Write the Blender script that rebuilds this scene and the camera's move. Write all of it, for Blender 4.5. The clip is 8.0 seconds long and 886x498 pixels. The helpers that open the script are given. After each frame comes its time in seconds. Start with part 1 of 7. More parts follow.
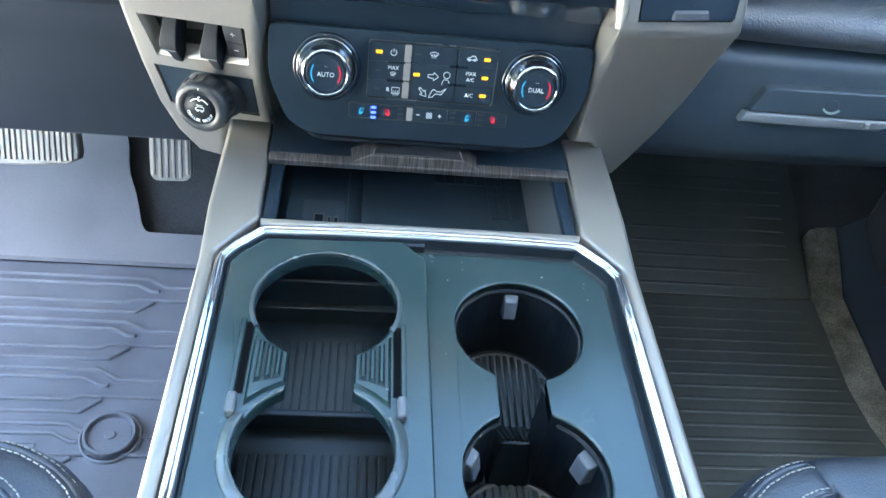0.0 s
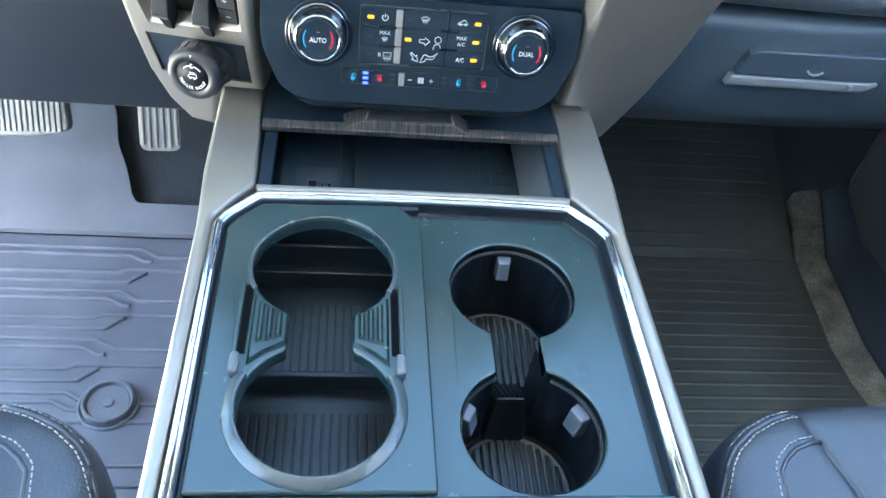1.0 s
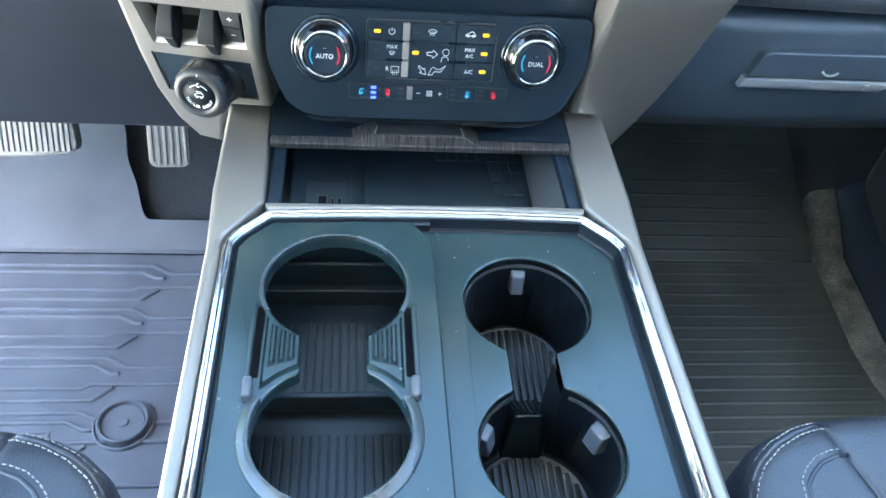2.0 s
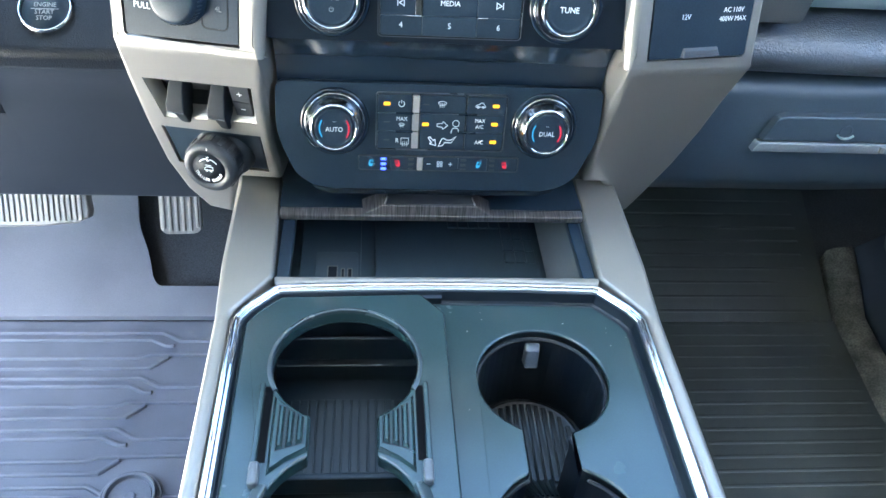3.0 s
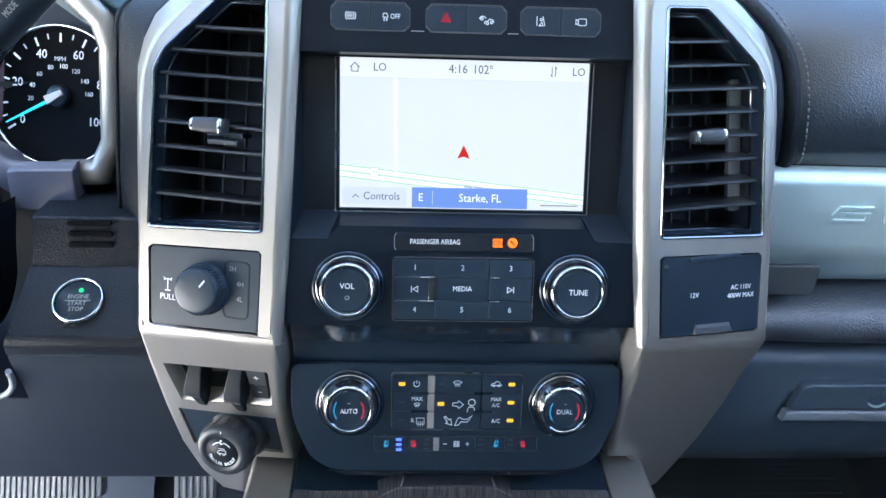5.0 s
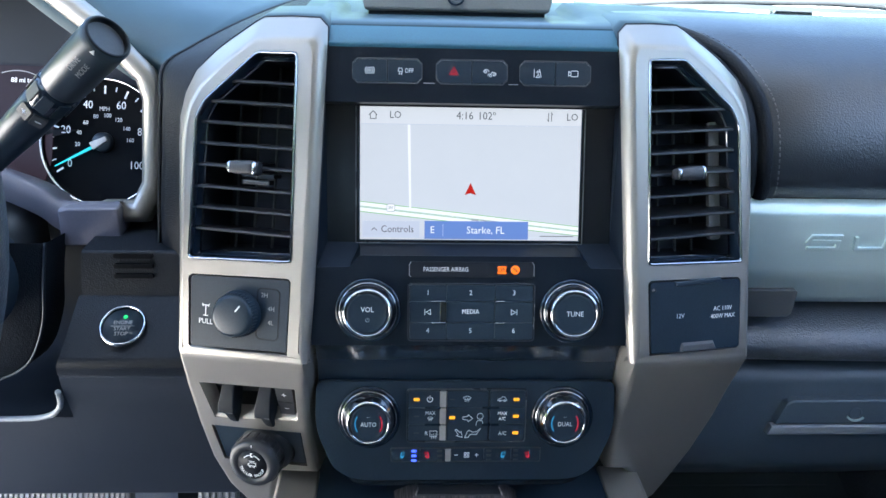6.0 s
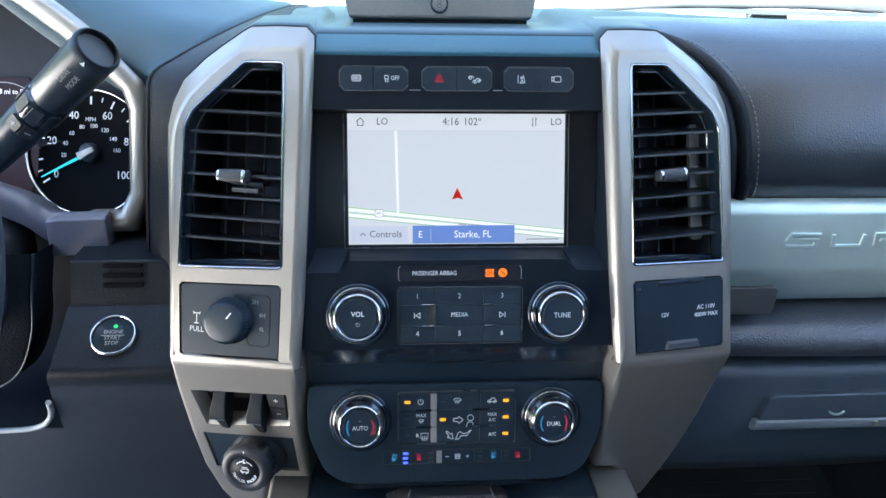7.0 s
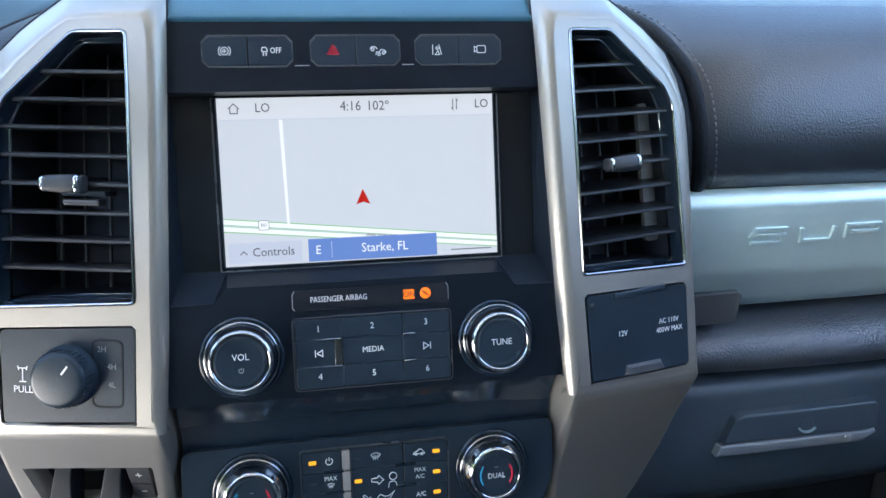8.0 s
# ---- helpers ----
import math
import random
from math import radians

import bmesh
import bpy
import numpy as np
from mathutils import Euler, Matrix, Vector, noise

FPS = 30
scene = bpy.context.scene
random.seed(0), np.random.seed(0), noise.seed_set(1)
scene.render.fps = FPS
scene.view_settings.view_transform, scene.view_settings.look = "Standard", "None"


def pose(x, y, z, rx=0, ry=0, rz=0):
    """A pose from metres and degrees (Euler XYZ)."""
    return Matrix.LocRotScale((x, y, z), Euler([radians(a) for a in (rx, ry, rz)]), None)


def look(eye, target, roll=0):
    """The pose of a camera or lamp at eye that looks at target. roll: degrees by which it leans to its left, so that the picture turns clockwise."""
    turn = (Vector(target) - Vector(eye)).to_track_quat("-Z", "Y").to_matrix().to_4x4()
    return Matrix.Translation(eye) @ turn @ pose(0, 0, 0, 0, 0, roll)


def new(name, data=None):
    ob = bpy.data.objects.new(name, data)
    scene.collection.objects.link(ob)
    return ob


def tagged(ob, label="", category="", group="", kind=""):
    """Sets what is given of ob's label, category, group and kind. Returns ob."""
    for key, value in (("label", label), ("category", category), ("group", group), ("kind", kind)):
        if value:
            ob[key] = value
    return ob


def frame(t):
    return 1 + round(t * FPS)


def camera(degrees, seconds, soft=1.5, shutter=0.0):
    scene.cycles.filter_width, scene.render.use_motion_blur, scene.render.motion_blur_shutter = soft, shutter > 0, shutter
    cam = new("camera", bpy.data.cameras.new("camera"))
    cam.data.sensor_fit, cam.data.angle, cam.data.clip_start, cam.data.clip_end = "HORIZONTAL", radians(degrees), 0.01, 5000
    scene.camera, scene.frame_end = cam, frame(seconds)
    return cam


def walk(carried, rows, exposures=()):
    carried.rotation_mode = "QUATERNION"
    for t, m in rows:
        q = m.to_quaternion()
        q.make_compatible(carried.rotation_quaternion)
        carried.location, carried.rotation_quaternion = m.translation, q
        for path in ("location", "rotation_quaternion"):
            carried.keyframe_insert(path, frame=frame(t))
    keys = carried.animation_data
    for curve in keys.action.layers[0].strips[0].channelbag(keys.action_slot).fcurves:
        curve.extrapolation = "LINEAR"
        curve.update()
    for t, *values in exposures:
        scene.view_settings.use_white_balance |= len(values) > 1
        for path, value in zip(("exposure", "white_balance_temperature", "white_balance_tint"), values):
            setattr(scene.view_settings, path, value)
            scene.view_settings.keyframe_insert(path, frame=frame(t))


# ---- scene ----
cam = camera(58.8, 8.0)
PATH = [
    (0, (-0.049, 0.046, 0.834), (0.166, 1.51, -0.512), 8.7),
    (0.2, (-0.0489, 0.0247, 0.8360), (0.1846, 1.4780, -0.5330), 9.38),
    (0.5, (-0.054, 0.026, 0.836), (0.203, 1.455, -0.54), 10.0),
    (1, (-0.056, 0.034, 0.836), (0.198, 1.446, -0.558), 9.2),
    (2.5, (-0.056, 0.053, 0.839), (0.151, 1.485, -0.542), 6.1),
    (3, (-0.054, 0.065, 0.841), (0.136, 1.574, -0.457), 5.2),
    (3.5, (-0.051, 0.088, 0.84), (0.125, 1.706, -0.324), 4.4),
    (4, (-0.048, 0.097, 0.842), (0.1, 1.831, -0.144), 3.4),
    (4.5, (-0.047, 0.1, 0.847), (0.076, 1.902, -0.012), 2.7),
    (5, (-0.043, 0.078, 0.859), (0.063, 1.921, 0.09), 2.1),
    (6.5, (-0.054, 0.006, 0.878), (0.046, 1.887, 0.206), 1.1),
    (7, (-0.055, 0.009, 0.878), (0.082, 1.889, 0.209), 0.9),
    (7.5, (-0.059, 0.045, 0.867), (0.143, 1.923, 0.21), 0.7),
    (7.8, (-0.0628, 0.0903, 0.8559), (0.2527, 1.9613, 0.1998), 0.67),
    (8, (-0.044, 0.129, 0.836), (0.324, 1.991, 0.204), 0.4),
]
EXPOSURES = [(0, 5.90, 6100, 3), (2.5, 5.92, 6100, 3), (3.5, 5.88, 5900, 6), (4.0, 5.76, 5800, 8), (4.5, 5.48, 5800, 10), (5.0, 5.22, 5850, 10), (6.5, 4.82, 6000, 10), (8.0, 4.82, 6000, 10)]
walk(cam, [(t, look(eye, target, roll)) for t, eye, target, roll in PATH], EXPOSURES)

# ---- light ----
SUN_ELEVATION, SUN_TURN = radians(47), radians(190)
world = bpy.data.worlds.new("sky")
scene.world = world
world.use_nodes = True
sky = world.node_tree.nodes.new("ShaderNodeTexSky")
sky.sky_type, sky.sun_disc = "NISHITA", False
sky.sun_elevation, sky.sun_rotation = SUN_ELEVATION, SUN_TURN
background = world.node_tree.nodes["Background"]
background.inputs["Strength"].default_value = 0.05
world.node_tree.links.new(sky.outputs["Color"], background.inputs["Color"])
sun = new("sun", bpy.data.lights.new("sun", "SUN"))
sun.data.energy, sun.data.angle, sun.data.color = 5.0, radians(0.5), (1.0, 0.95, 0.87)
sun.matrix_world = look((0, 0, 0), (-math.sin(SUN_TURN) * math.cos(SUN_ELEVATION), -math.cos(SUN_TURN) * math.cos(SUN_ELEVATION), -math.sin(SUN_ELEVATION)))
DIM = 0.053


# ---- materials ----
def material(name, colour, rough=0.5, metal=0.0, grain=0.0, grain_scale=900.0, stain=0.12, stain_scale=14.0, bump=0.0, bump_scale=900.0,
             bump_kind="noise", stretch=(1, 1, 1), coat=0.0, specular=0.5, sheen=0.0):
    """A surface with fine grain, broad wear and a fine relief, in metres."""
    m = bpy.data.materials.new(name)
    m.use_nodes = True
    nodes, links = m.node_tree.nodes, m.node_tree.links
    b = nodes["Principled BSDF"]
    b.inputs["Metallic"].default_value = metal
    b.inputs["Specular IOR Level"].default_value = specular
    b.inputs["Coat Weight"].default_value = coat
    b.inputs["Coat Roughness"].default_value = 0.08
    b.inputs["Sheen Weight"].default_value = sheen
    place = nodes.new("ShaderNodeTexCoord")
    mapping = nodes.new("ShaderNodeMapping")
    mapping.inputs["Scale"].default_value = stretch
    links.new(place.outputs["Object"], mapping.inputs["Vector"])

    def noise_at(scale, detail=3.0):
        n = nodes.new("ShaderNodeTexNoise")
        n.inputs["Scale"].default_value, n.inputs["Detail"].default_value = scale, detail
        links.new(mapping.outputs["Vector"], n.inputs["Vector"])
        return n.outputs["Fac"]

    def spread(fac, low, high):
        r = nodes.new("ShaderNodeMapRange")
        r.inputs["From Min"].default_value, r.inputs["From Max"].default_value = 0.25, 0.75
        r.inputs["To Min"].default_value, r.inputs["To Max"].default_value = low, high
        links.new(fac, r.inputs["Value"])
        return r.outputs["Result"]

    broad, fine = noise_at(stain_scale, 5.0), noise_at(grain_scale, 2.0)
    times = nodes.new("ShaderNodeMath")
    times.operation = "MULTIPLY"
    links.new(spread(broad, 1 - stain, 1 + stain), times.inputs[0])
    links.new(spread(fine, 1 - grain, 1 + grain), times.inputs[1])
    tint = nodes.new("ShaderNodeVectorMath")
    tint.operation = "SCALE"
    tint.inputs[0].default_value = colour
    links.new(times.outputs["Value"], tint.inputs["Scale"])
    links.new(tint.outputs["Vector"], b.inputs["Base Color"])
    links.new(spread(broad, max(rough - 0.06, 0.02), min(rough + 0.06, 1.0)), b.inputs["Roughness"])
    if bump:
        relief = nodes.new("ShaderNodeBump")
        relief.inputs["Strength"].default_value = bump
        relief.inputs["Distance"].default_value = 0.0006
        if bump_kind == "cells":
            cells = nodes.new("ShaderNodeTexVoronoi")
            cells.feature = "SMOOTH_F1"
            cells.inputs["Scale"].default_value = bump_scale
            links.new(mapping.outputs["Vector"], cells.inputs["Vector"])
            links.new(cells.outputs["Distance"], relief.inputs["Height"])
        else:
            links.new(noise_at(bump_scale, 2.0), relief.inputs["Height"])
        links.new(relief.outputs["Normal"], b.inputs["Normal"])
    return m


def glow(name, colour, strength):
    m = bpy.data.materials.new(name)
    m.use_nodes = True
    b = m.node_tree.nodes["Principled BSDF"]
    b.inputs["Base Color"].default_value = (*[c * 0.1 for c in colour], 1)
    b.inputs["Emission Color"].default_value, b.inputs["Emission Strength"].default_value = (*colour, 1), strength * DIM
    b.inputs["Roughness"].default_value, b.inputs["Specular IOR Level"].default_value = 0.4, 0.1
    return m


BLACK = material("black_plastic", (0.0155, 0.0265, 0.0390), 0.34, specular=0.30, grain=0.15, stain=0.15, bump=0.06, bump_scale=1600)
BEZEL = material("screen_bezel_gloss", (0.010, 0.0115, 0.0145), 0.12, specular=0.30, stain=0.05)
FASCIA = material("black_fascia_plastic", (0.0058, 0.0100, 0.0165), 0.38, specular=0.18, grain=0.12, stain=0.12, bump=0.05, bump_scale=1600)
GLOSS = material("gloss_black_plastic", (0.0095, 0.0178, 0.029), 0.16, stain=0.1, bump=0.02, bump_scale=300)
DARK = material("dark_cavity_plastic", (0.014, 0.0175, 0.022), 0.55, stain=0.1, bump=0.1)
KNOB_GREY = material("grey_knob_plastic", (0.023, 0.026, 0.031), 0.44, grain=0.12, stain=0.1, bump=0.2, bump_scale=1500)
GREY = material("dark_grey_plastic", (0.030, 0.032, 0.036), 0.48, grain=0.15, stain=0.15, bump=0.25, bump_scale=1500)
CONSOLE = material("console_plastic", (0.0190, 0.0395, 0.0425), 0.24, specular=0.75, grain=0.1, stain=0.14, bump=0.04, bump_scale=1800)
SILVER = material("silver_satin_paint", (0.305, 0.287, 0.260), 0.38, metal=0.62, grain=0.06, grain_scale=2500, stain=0.05, bump=0.03, bump_scale=2200)
# lit copy of the silver paint, brightened and tinted for window reflections
TRIM_LIT = material("silver_dash_trim_lit", (0.53, 0.65, 0.635), 0.36, metal=0.42, grain=0.06, grain_scale=2500, stain=0.05, bump=0.03, bump_scale=2200)
CHROME = material("chrome", (0.66, 0.66, 0.67), 0.07, metal=1.0, stain=0.03)
LEATHER = material("black_leather", (0.0175, 0.0235, 0.0318), 0.33, specular=0.80, grain=0.2, stain=0.12, bump=0.5, bump_scale=900, bump_kind="cells")
SEAT = material("seat_leather", (0.028, 0.034, 0.046), 0.31, specular=0.7, grain=0.15, stain=0.12, bump=0.35, bump_scale=620, bump_kind="cells")
GRAINED = material("grained_dash_plastic", (0.062, 0.072, 0.086), 0.36, specular=0.85, grain=0.2, stain=0.08, bump=1.0, bump_scale=680, bump_kind="cells")
# blue-green in the base stands for the sky reflected off the dash top
DASHTOP = material("dash_top_plastic", (0.014, 0.038, 0.052), 0.45, specular=0.30, grain=0.12, stain=0.08, bump=0.08, bump_scale=900, bump_kind="cells")
# one mat rubber in two tones: shaded passenger side, door-lit driver side
RUBBER_SHADED = material("rubber_mat_shaded", (0.038, 0.043, 0.039), 0.42, grain=0.2, stain=0.3, stain_scale=9, bump=0.2, bump_scale=1200)
RUBBER_LIT = material("rubber_mat_lit", (0.165, 0.168, 0.195), 0.36, grain=0.15, stain=0.2, bump=0.2, bump_scale=1200)
CARPET = material("black_carpet", (0.042, 0.043, 0.046), 0.95, grain=0.6, grain_scale=700, stain=0.25, bump=1.0, bump_scale=900, sheen=0.2)
PRINT = material("white_print", (0.78, 0.79, 0.80), 0.5, stain=0.04)
PALE = material("grey_print", (0.25, 0.26, 0.27), 0.5, stain=0.04)
BLUE_PRINT = glow("blue_print", (0.05, 0.30, 0.55), 0.55)
RED_PRINT = glow("red_print", (0.62, 0.035, 0.07), 0.5)
STEEL = material("worn_steel_pad", (0.30, 0.285, 0.27), 0.40, metal=0.35, grain=0.1, stain=0.2, bump=0.1)
WOOD = material("dark_brushed_trim", (0.062, 0.056, 0.055), 0.42, grain=0.95, grain_scale=1500, stretch=(1, 0.04, 0.04), stain=0.5, stain_scale=260, bump=0.3, bump_scale=1500)
THREAD = material("light_thread", (0.36, 0.36, 0.35), 0.8, stain=0.1)
AMBER = glow("amber_lamp", (1.0, 0.42, 0.025), 0.9)
ORANGE = glow("orange_lamp", (1.0, 0.19, 0.015), 1.0)
BLUE_LED = glow("blue_lamp", (0.06, 0.11, 1.0), 1.9)
GREEN_LED = glow("green_lamp", (0.05, 0.8, 0.2), 1.0)
NEEDLE = glow("blue_needle", (0.05, 0.6, 0.75), 0.9)
BIN = material("bin_rubber", (0.035, 0.055, 0.074), 0.42, specular=0.5, grain=0.12, stain=0.2, bump=0.1, bump_scale=1500)
# key and switch outlines take this paler grey for light caught on chamfers
EDGE = material("grey_key_edge", (0.070, 0.075, 0.083), 0.26, stain=0.05)
DARK_CHROME = material("dark_chrome", (0.36, 0.37, 0.39), 0.12, metal=1.0, stain=0.08)
KNOB_CHROME = material("knob_chrome", (0.52, 0.53, 0.55), 0.07, metal=1.0, stain=0.06, stain_scale=60)
# teal base paints the sky reflected in the strip
TOP_STRIP = material("sky_tinted_top_strip", (0.020, 0.082, 0.122), 0.42, specular=0.35, grain=0.1, stain=0.1, bump=0.05)
PIPING = material("black_leather_piping", (0.0060, 0.0075, 0.010), 0.55, specular=0.18, grain=0.2, stain=0.12, bump=0.8, bump_scale=850, bump_kind="cells")
RIM = material("cup_rim_plastic", (0.044, 0.060, 0.066), 0.26, specular=0.7, grain=0.08, stain=0.1)
GRASS = material("dry_grass", (0.30, 0.36, 0.04), 0.8, grain=0.4, grain_scale=6, stain=0.4, stain_scale=1.0)
MATT = material("matt_black_plastic", (0.0100, 0.0130, 0.0180), 0.55, specular=0.2, stain=0.1, bump=0.05)
KNEE = material("knee_panel_plastic", (0.0130, 0.0182, 0.0275), 0.45, specular=0.36, grain=0.15, stain=0.15, bump=0.25, bump_scale=1300)
WELL = material("cup_well_plastic", (0.0072, 0.0132, 0.0182), 0.38, grain=0.12, stain=0.15, bump=0.15, bump_scale=1500)
GLOVE = material("glove_box_plastic", (0.052, 0.073, 0.094), 0.40, grain=0.12, stain=0.12, bump=0.15, bump_scale=1500)
THREAD_DARK = material("grey_thread", (0.15, 0.15, 0.155), 0.8, stain=0.1)
VENT_BLACK = material("vent_duct_plastic", (0.022, 0.027, 0.038), 0.5, specular=0.3, stain=0.1)
# near-black for painted shade in slots, and for the black dial
SHADE_DIAL_BLACK = material("shade_and_dial_black", (0.0030, 0.0038, 0.0052), 0.8, specular=0.05)
# dark reflections along the console's inner wall are put into this base colour
CHANNEL = material("dark_reflection_channel", (0.008, 0.012, 0.017), 0.36, specular=0.32, stain=0.1)
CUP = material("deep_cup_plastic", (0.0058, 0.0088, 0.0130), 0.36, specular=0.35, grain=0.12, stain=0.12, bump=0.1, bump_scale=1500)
# same rubber, lightened for the sheen on the sloping toe panel
RUBBER_TOE_LIT = material("smooth_rubber_lit", (0.215, 0.208, 0.228), 0.33, grain=0.10, stain=0.14, stain_scale=9, bump=0.1, bump_scale=1200)
TAB_GREY = material("pale_rubber_tab", (0.085, 0.097, 0.112), 0.35, stain=0.12, grain=0.1)
GRAINED_DARK = material("black_grained_plastic", (0.0066, 0.0094, 0.0142), 0.42, specular=0.20, grain=0.15, stain=0.12, bump=0.5, bump_scale=900, bump_kind="cells")
HEADLINER = material("headliner_cloth", (0.30, 0.30, 0.295), 0.95, grain=0.1, stain=0.06)
WHITE_PAINT = material("white_car_paint", (0.78, 0.78, 0.77), 0.25, stain=0.03, coat=0.5)
FOLIAGE = material("foliage", (0.10, 0.16, 0.035), 0.7, grain=0.5, grain_scale=8, stain=0.5, stain_scale=1.5)
ASPHALT = material("pale_concrete", (0.56, 0.535, 0.49), 0.9, grain=0.3, grain_scale=60, stain=0.3, stain_scale=0.6)

# tint deeper than real glass, to dim the sky mirrored on dash and columns
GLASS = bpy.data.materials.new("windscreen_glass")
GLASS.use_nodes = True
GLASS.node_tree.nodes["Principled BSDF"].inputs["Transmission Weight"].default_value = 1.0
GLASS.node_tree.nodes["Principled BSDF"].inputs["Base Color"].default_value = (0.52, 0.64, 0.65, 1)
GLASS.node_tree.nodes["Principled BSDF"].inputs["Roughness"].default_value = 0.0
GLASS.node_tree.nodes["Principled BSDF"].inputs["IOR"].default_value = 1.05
# dark glass for the unseen rear openings, added to shape light from behind
DIMMING_GLASS = GLASS.copy()
DIMMING_GLASS.name = "light_dimming_glass"
DIMMING_GLASS.node_tree.nodes["Principled BSDF"].inputs["Base Color"].default_value = (0.10, 0.12, 0.12, 1)


# ---- building helpers ----
def thing(name, label, category, base=(0, 0, 0), group="", kind=""):
    ob = new(name)
    ob.location = base
    return tagged(ob, label, category, group, kind)


def finish(ob, parent):
    ob.parent = parent
    if parent is not None and parent.type == "EMPTY":
        ob.matrix_parent_inverse = Matrix.Translation(parent.location).inverted()
    return ob


def part(name, bm, mat, parent, label="", bevel=0.0, segments=2, limit=35):
    me = bpy.data.meshes.new(name)
    bmesh.ops.recalc_face_normals(bm, faces=bm.faces)
    bm.to_mesh(me)
    bm.free()
    me.materials.append(mat)
    ob = finish(new(name, me), parent)
    if bevel:
        mod = ob.modifiers.new("bevel", "BEVEL")
        mod.width, mod.segments, mod.limit_method, mod.angle_limit = bevel, segments, "ANGLE", radians(limit)
        for face in me.polygons:
            face.use_smooth = True
        even = ob.modifiers.new("even_normals", "WEIGHTED_NORMAL")
        even.weight = 60
    return tagged(ob, label)


def setting(name, bm, mat, label, category, bevel=0.0):
    ob = part(name, bm, mat, None, "", bevel)
    return tagged(ob, label, category, kind="structure")


def plane_frame(origin, across, up):
    u = Vector(across).normalized()
    w = u.cross(Vector(up)).normalized()
    v = w.cross(u)
    m = Matrix((u, v, w)).transposed().to_4x4()
    m.translation = origin
    return m


def box(bm, x0, x1, y0, y1, z0, z1, m=Matrix()):
    c = ((x0 + x1) / 2, (y0 + y1) / 2, (z0 + z1) / 2)
    bmesh.ops.create_cube(bm, size=1.0, matrix=m @ Matrix.Translation(c) @ Matrix.Diagonal((x1 - x0, y1 - y0, z1 - z0, 1)))
    return bm


def boxes(*sizes, m=Matrix()):
    bm = bmesh.new()
    for b in sizes:
        box(bm, *b, m=m)
    return bm


def plate(outline, holes, z0, z1, m=Matrix()):
    """A slab with openings through it, between z0 and z1 of the frame m."""
    bm = bmesh.new()
    edges = []
    for loop in (outline, *holes):
        vs = [bm.verts.new((x, y, z0)) for x, y in loop]
        edges += [bm.edges.new((vs[k], vs[(k + 1) % len(vs)])) for k in range(len(vs))]
    bmesh.ops.triangle_fill(bm, use_beauty=True, edges=edges, normal=(0, 0, 1))
    made = bmesh.ops.extrude_face_region(bm, geom=bm.faces[:])
    bmesh.ops.translate(bm, vec=(0, 0, z1 - z0), verts=[v for v in made["geom"] if isinstance(v, bmesh.types.BMVert)])
    bm.transform(m)
    return bm


def folded(upper, upper_holes, lower, lower_holes, m_upper, m_lower, depth, fold_upper, fold_lower):
    """Two slabs that meet in a fold of their front faces."""
    bm = plate(upper, upper_holes, -depth[0], 0.0, m_upper)
    low = plate(lower, lower_holes, -depth[1], 0.0, m_lower)
    me = bpy.data.meshes.new("fold")
    low.to_mesh(me)
    low.free()
    bm.from_mesh(me)
    bpy.data.meshes.remove(me)
    pairs = []
    for x, y in zip(fold_lower, fold_upper):
        a, b = m_upper @ Vector((x, y, 0)), m_lower @ Vector((x, 0, 0))
        pairs.append((a, b, a))
    met = []
    for v in bm.verts:
        for a, b, c in pairs:
            if (v.co - a).length < 1e-4 or (v.co - b).length < 1e-4:
                v.co = c
                met.append(v)
                break
    bmesh.ops.recalc_face_normals(bm, faces=bm.faces)
    bm.normal_update()
    caps = [f for f in bm.faces if sum(v in met for v in f.verts) >= 2 and abs(f.normal.y) < 0.7]
    bmesh.ops.delete(bm, geom=caps, context="FACES_ONLY")
    bmesh.ops.remove_doubles(bm, verts=bm.verts, dist=1e-5)
    return bm


def loft(loops, m=Matrix(), closed=True, cap_first=False, cap_last=False, smooth=False, bm=None):
    """A skin through loops of points that have the same number of points."""
    bm = bm or bmesh.new()
    rows = [[bm.verts.new(m @ Vector(p)) for p in loop] for loop in loops]
    n = len(rows[0])
    for a, b in zip(rows, rows[1:]):
        for k in range(n if closed else n - 1):
            f = bm.faces.new((a[k], a[(k + 1) % n], b[(k + 1) % n], b[k]))
            f.smooth = smooth
    if cap_first:
        bm.faces.new(rows[0])
    if cap_last:
        bm.faces.new(rows[-1])
    return bm


def ring(r, n=48, cx=0.0, cy=0.0, z=0.0, start=0.0, turn=2 * math.pi):
    return [(cx + r * math.cos(start + turn * k / n), cy + r * math.sin(start + turn * k / n), z) for k in range(n)]


def lathe(profile, m=Matrix(), n=56, smooth=True, cap=True, bm=None):
    return loft([ring(r, n, z=z) for r, z in profile], m, True, False, cap, smooth, bm)


def sweep(path, profile, up=(0, 0, 1), m=Matrix(), closed=False, smooth=False, bm=None, cap=True):
    """A profile of (side, up) points drawn along a path, with mitred corners."""
    up, pts = Vector(up), [Vector(p) for p in path]
    loops, n = [], len(pts)
    for k, p in enumerate(pts):
        before = pts[k - 1] if (k or closed) else None
        after = pts[(k + 1) % n] if (k < n - 1 or closed) else None
        a = (p - before).normalized() if before is not None else (after - p).normalized()
        b = (after - p).normalized() if after is not None else a
        t = (a + b).normalized()
        side = t.cross(up).normalized()
        grow = 1 / max(0.35, t.dot(a))
        high = side.cross(t).normalized()
        loops.append([p + side * x * grow + high * y for x, y in profile])
    if closed:
        loops.append(loops[0])
    bm = loft(loops, m, True, cap and not closed, cap and not closed, smooth, bm)
    bmesh.ops.remove_doubles(bm, verts=bm.verts, dist=1e-6) if closed else None
    return bm


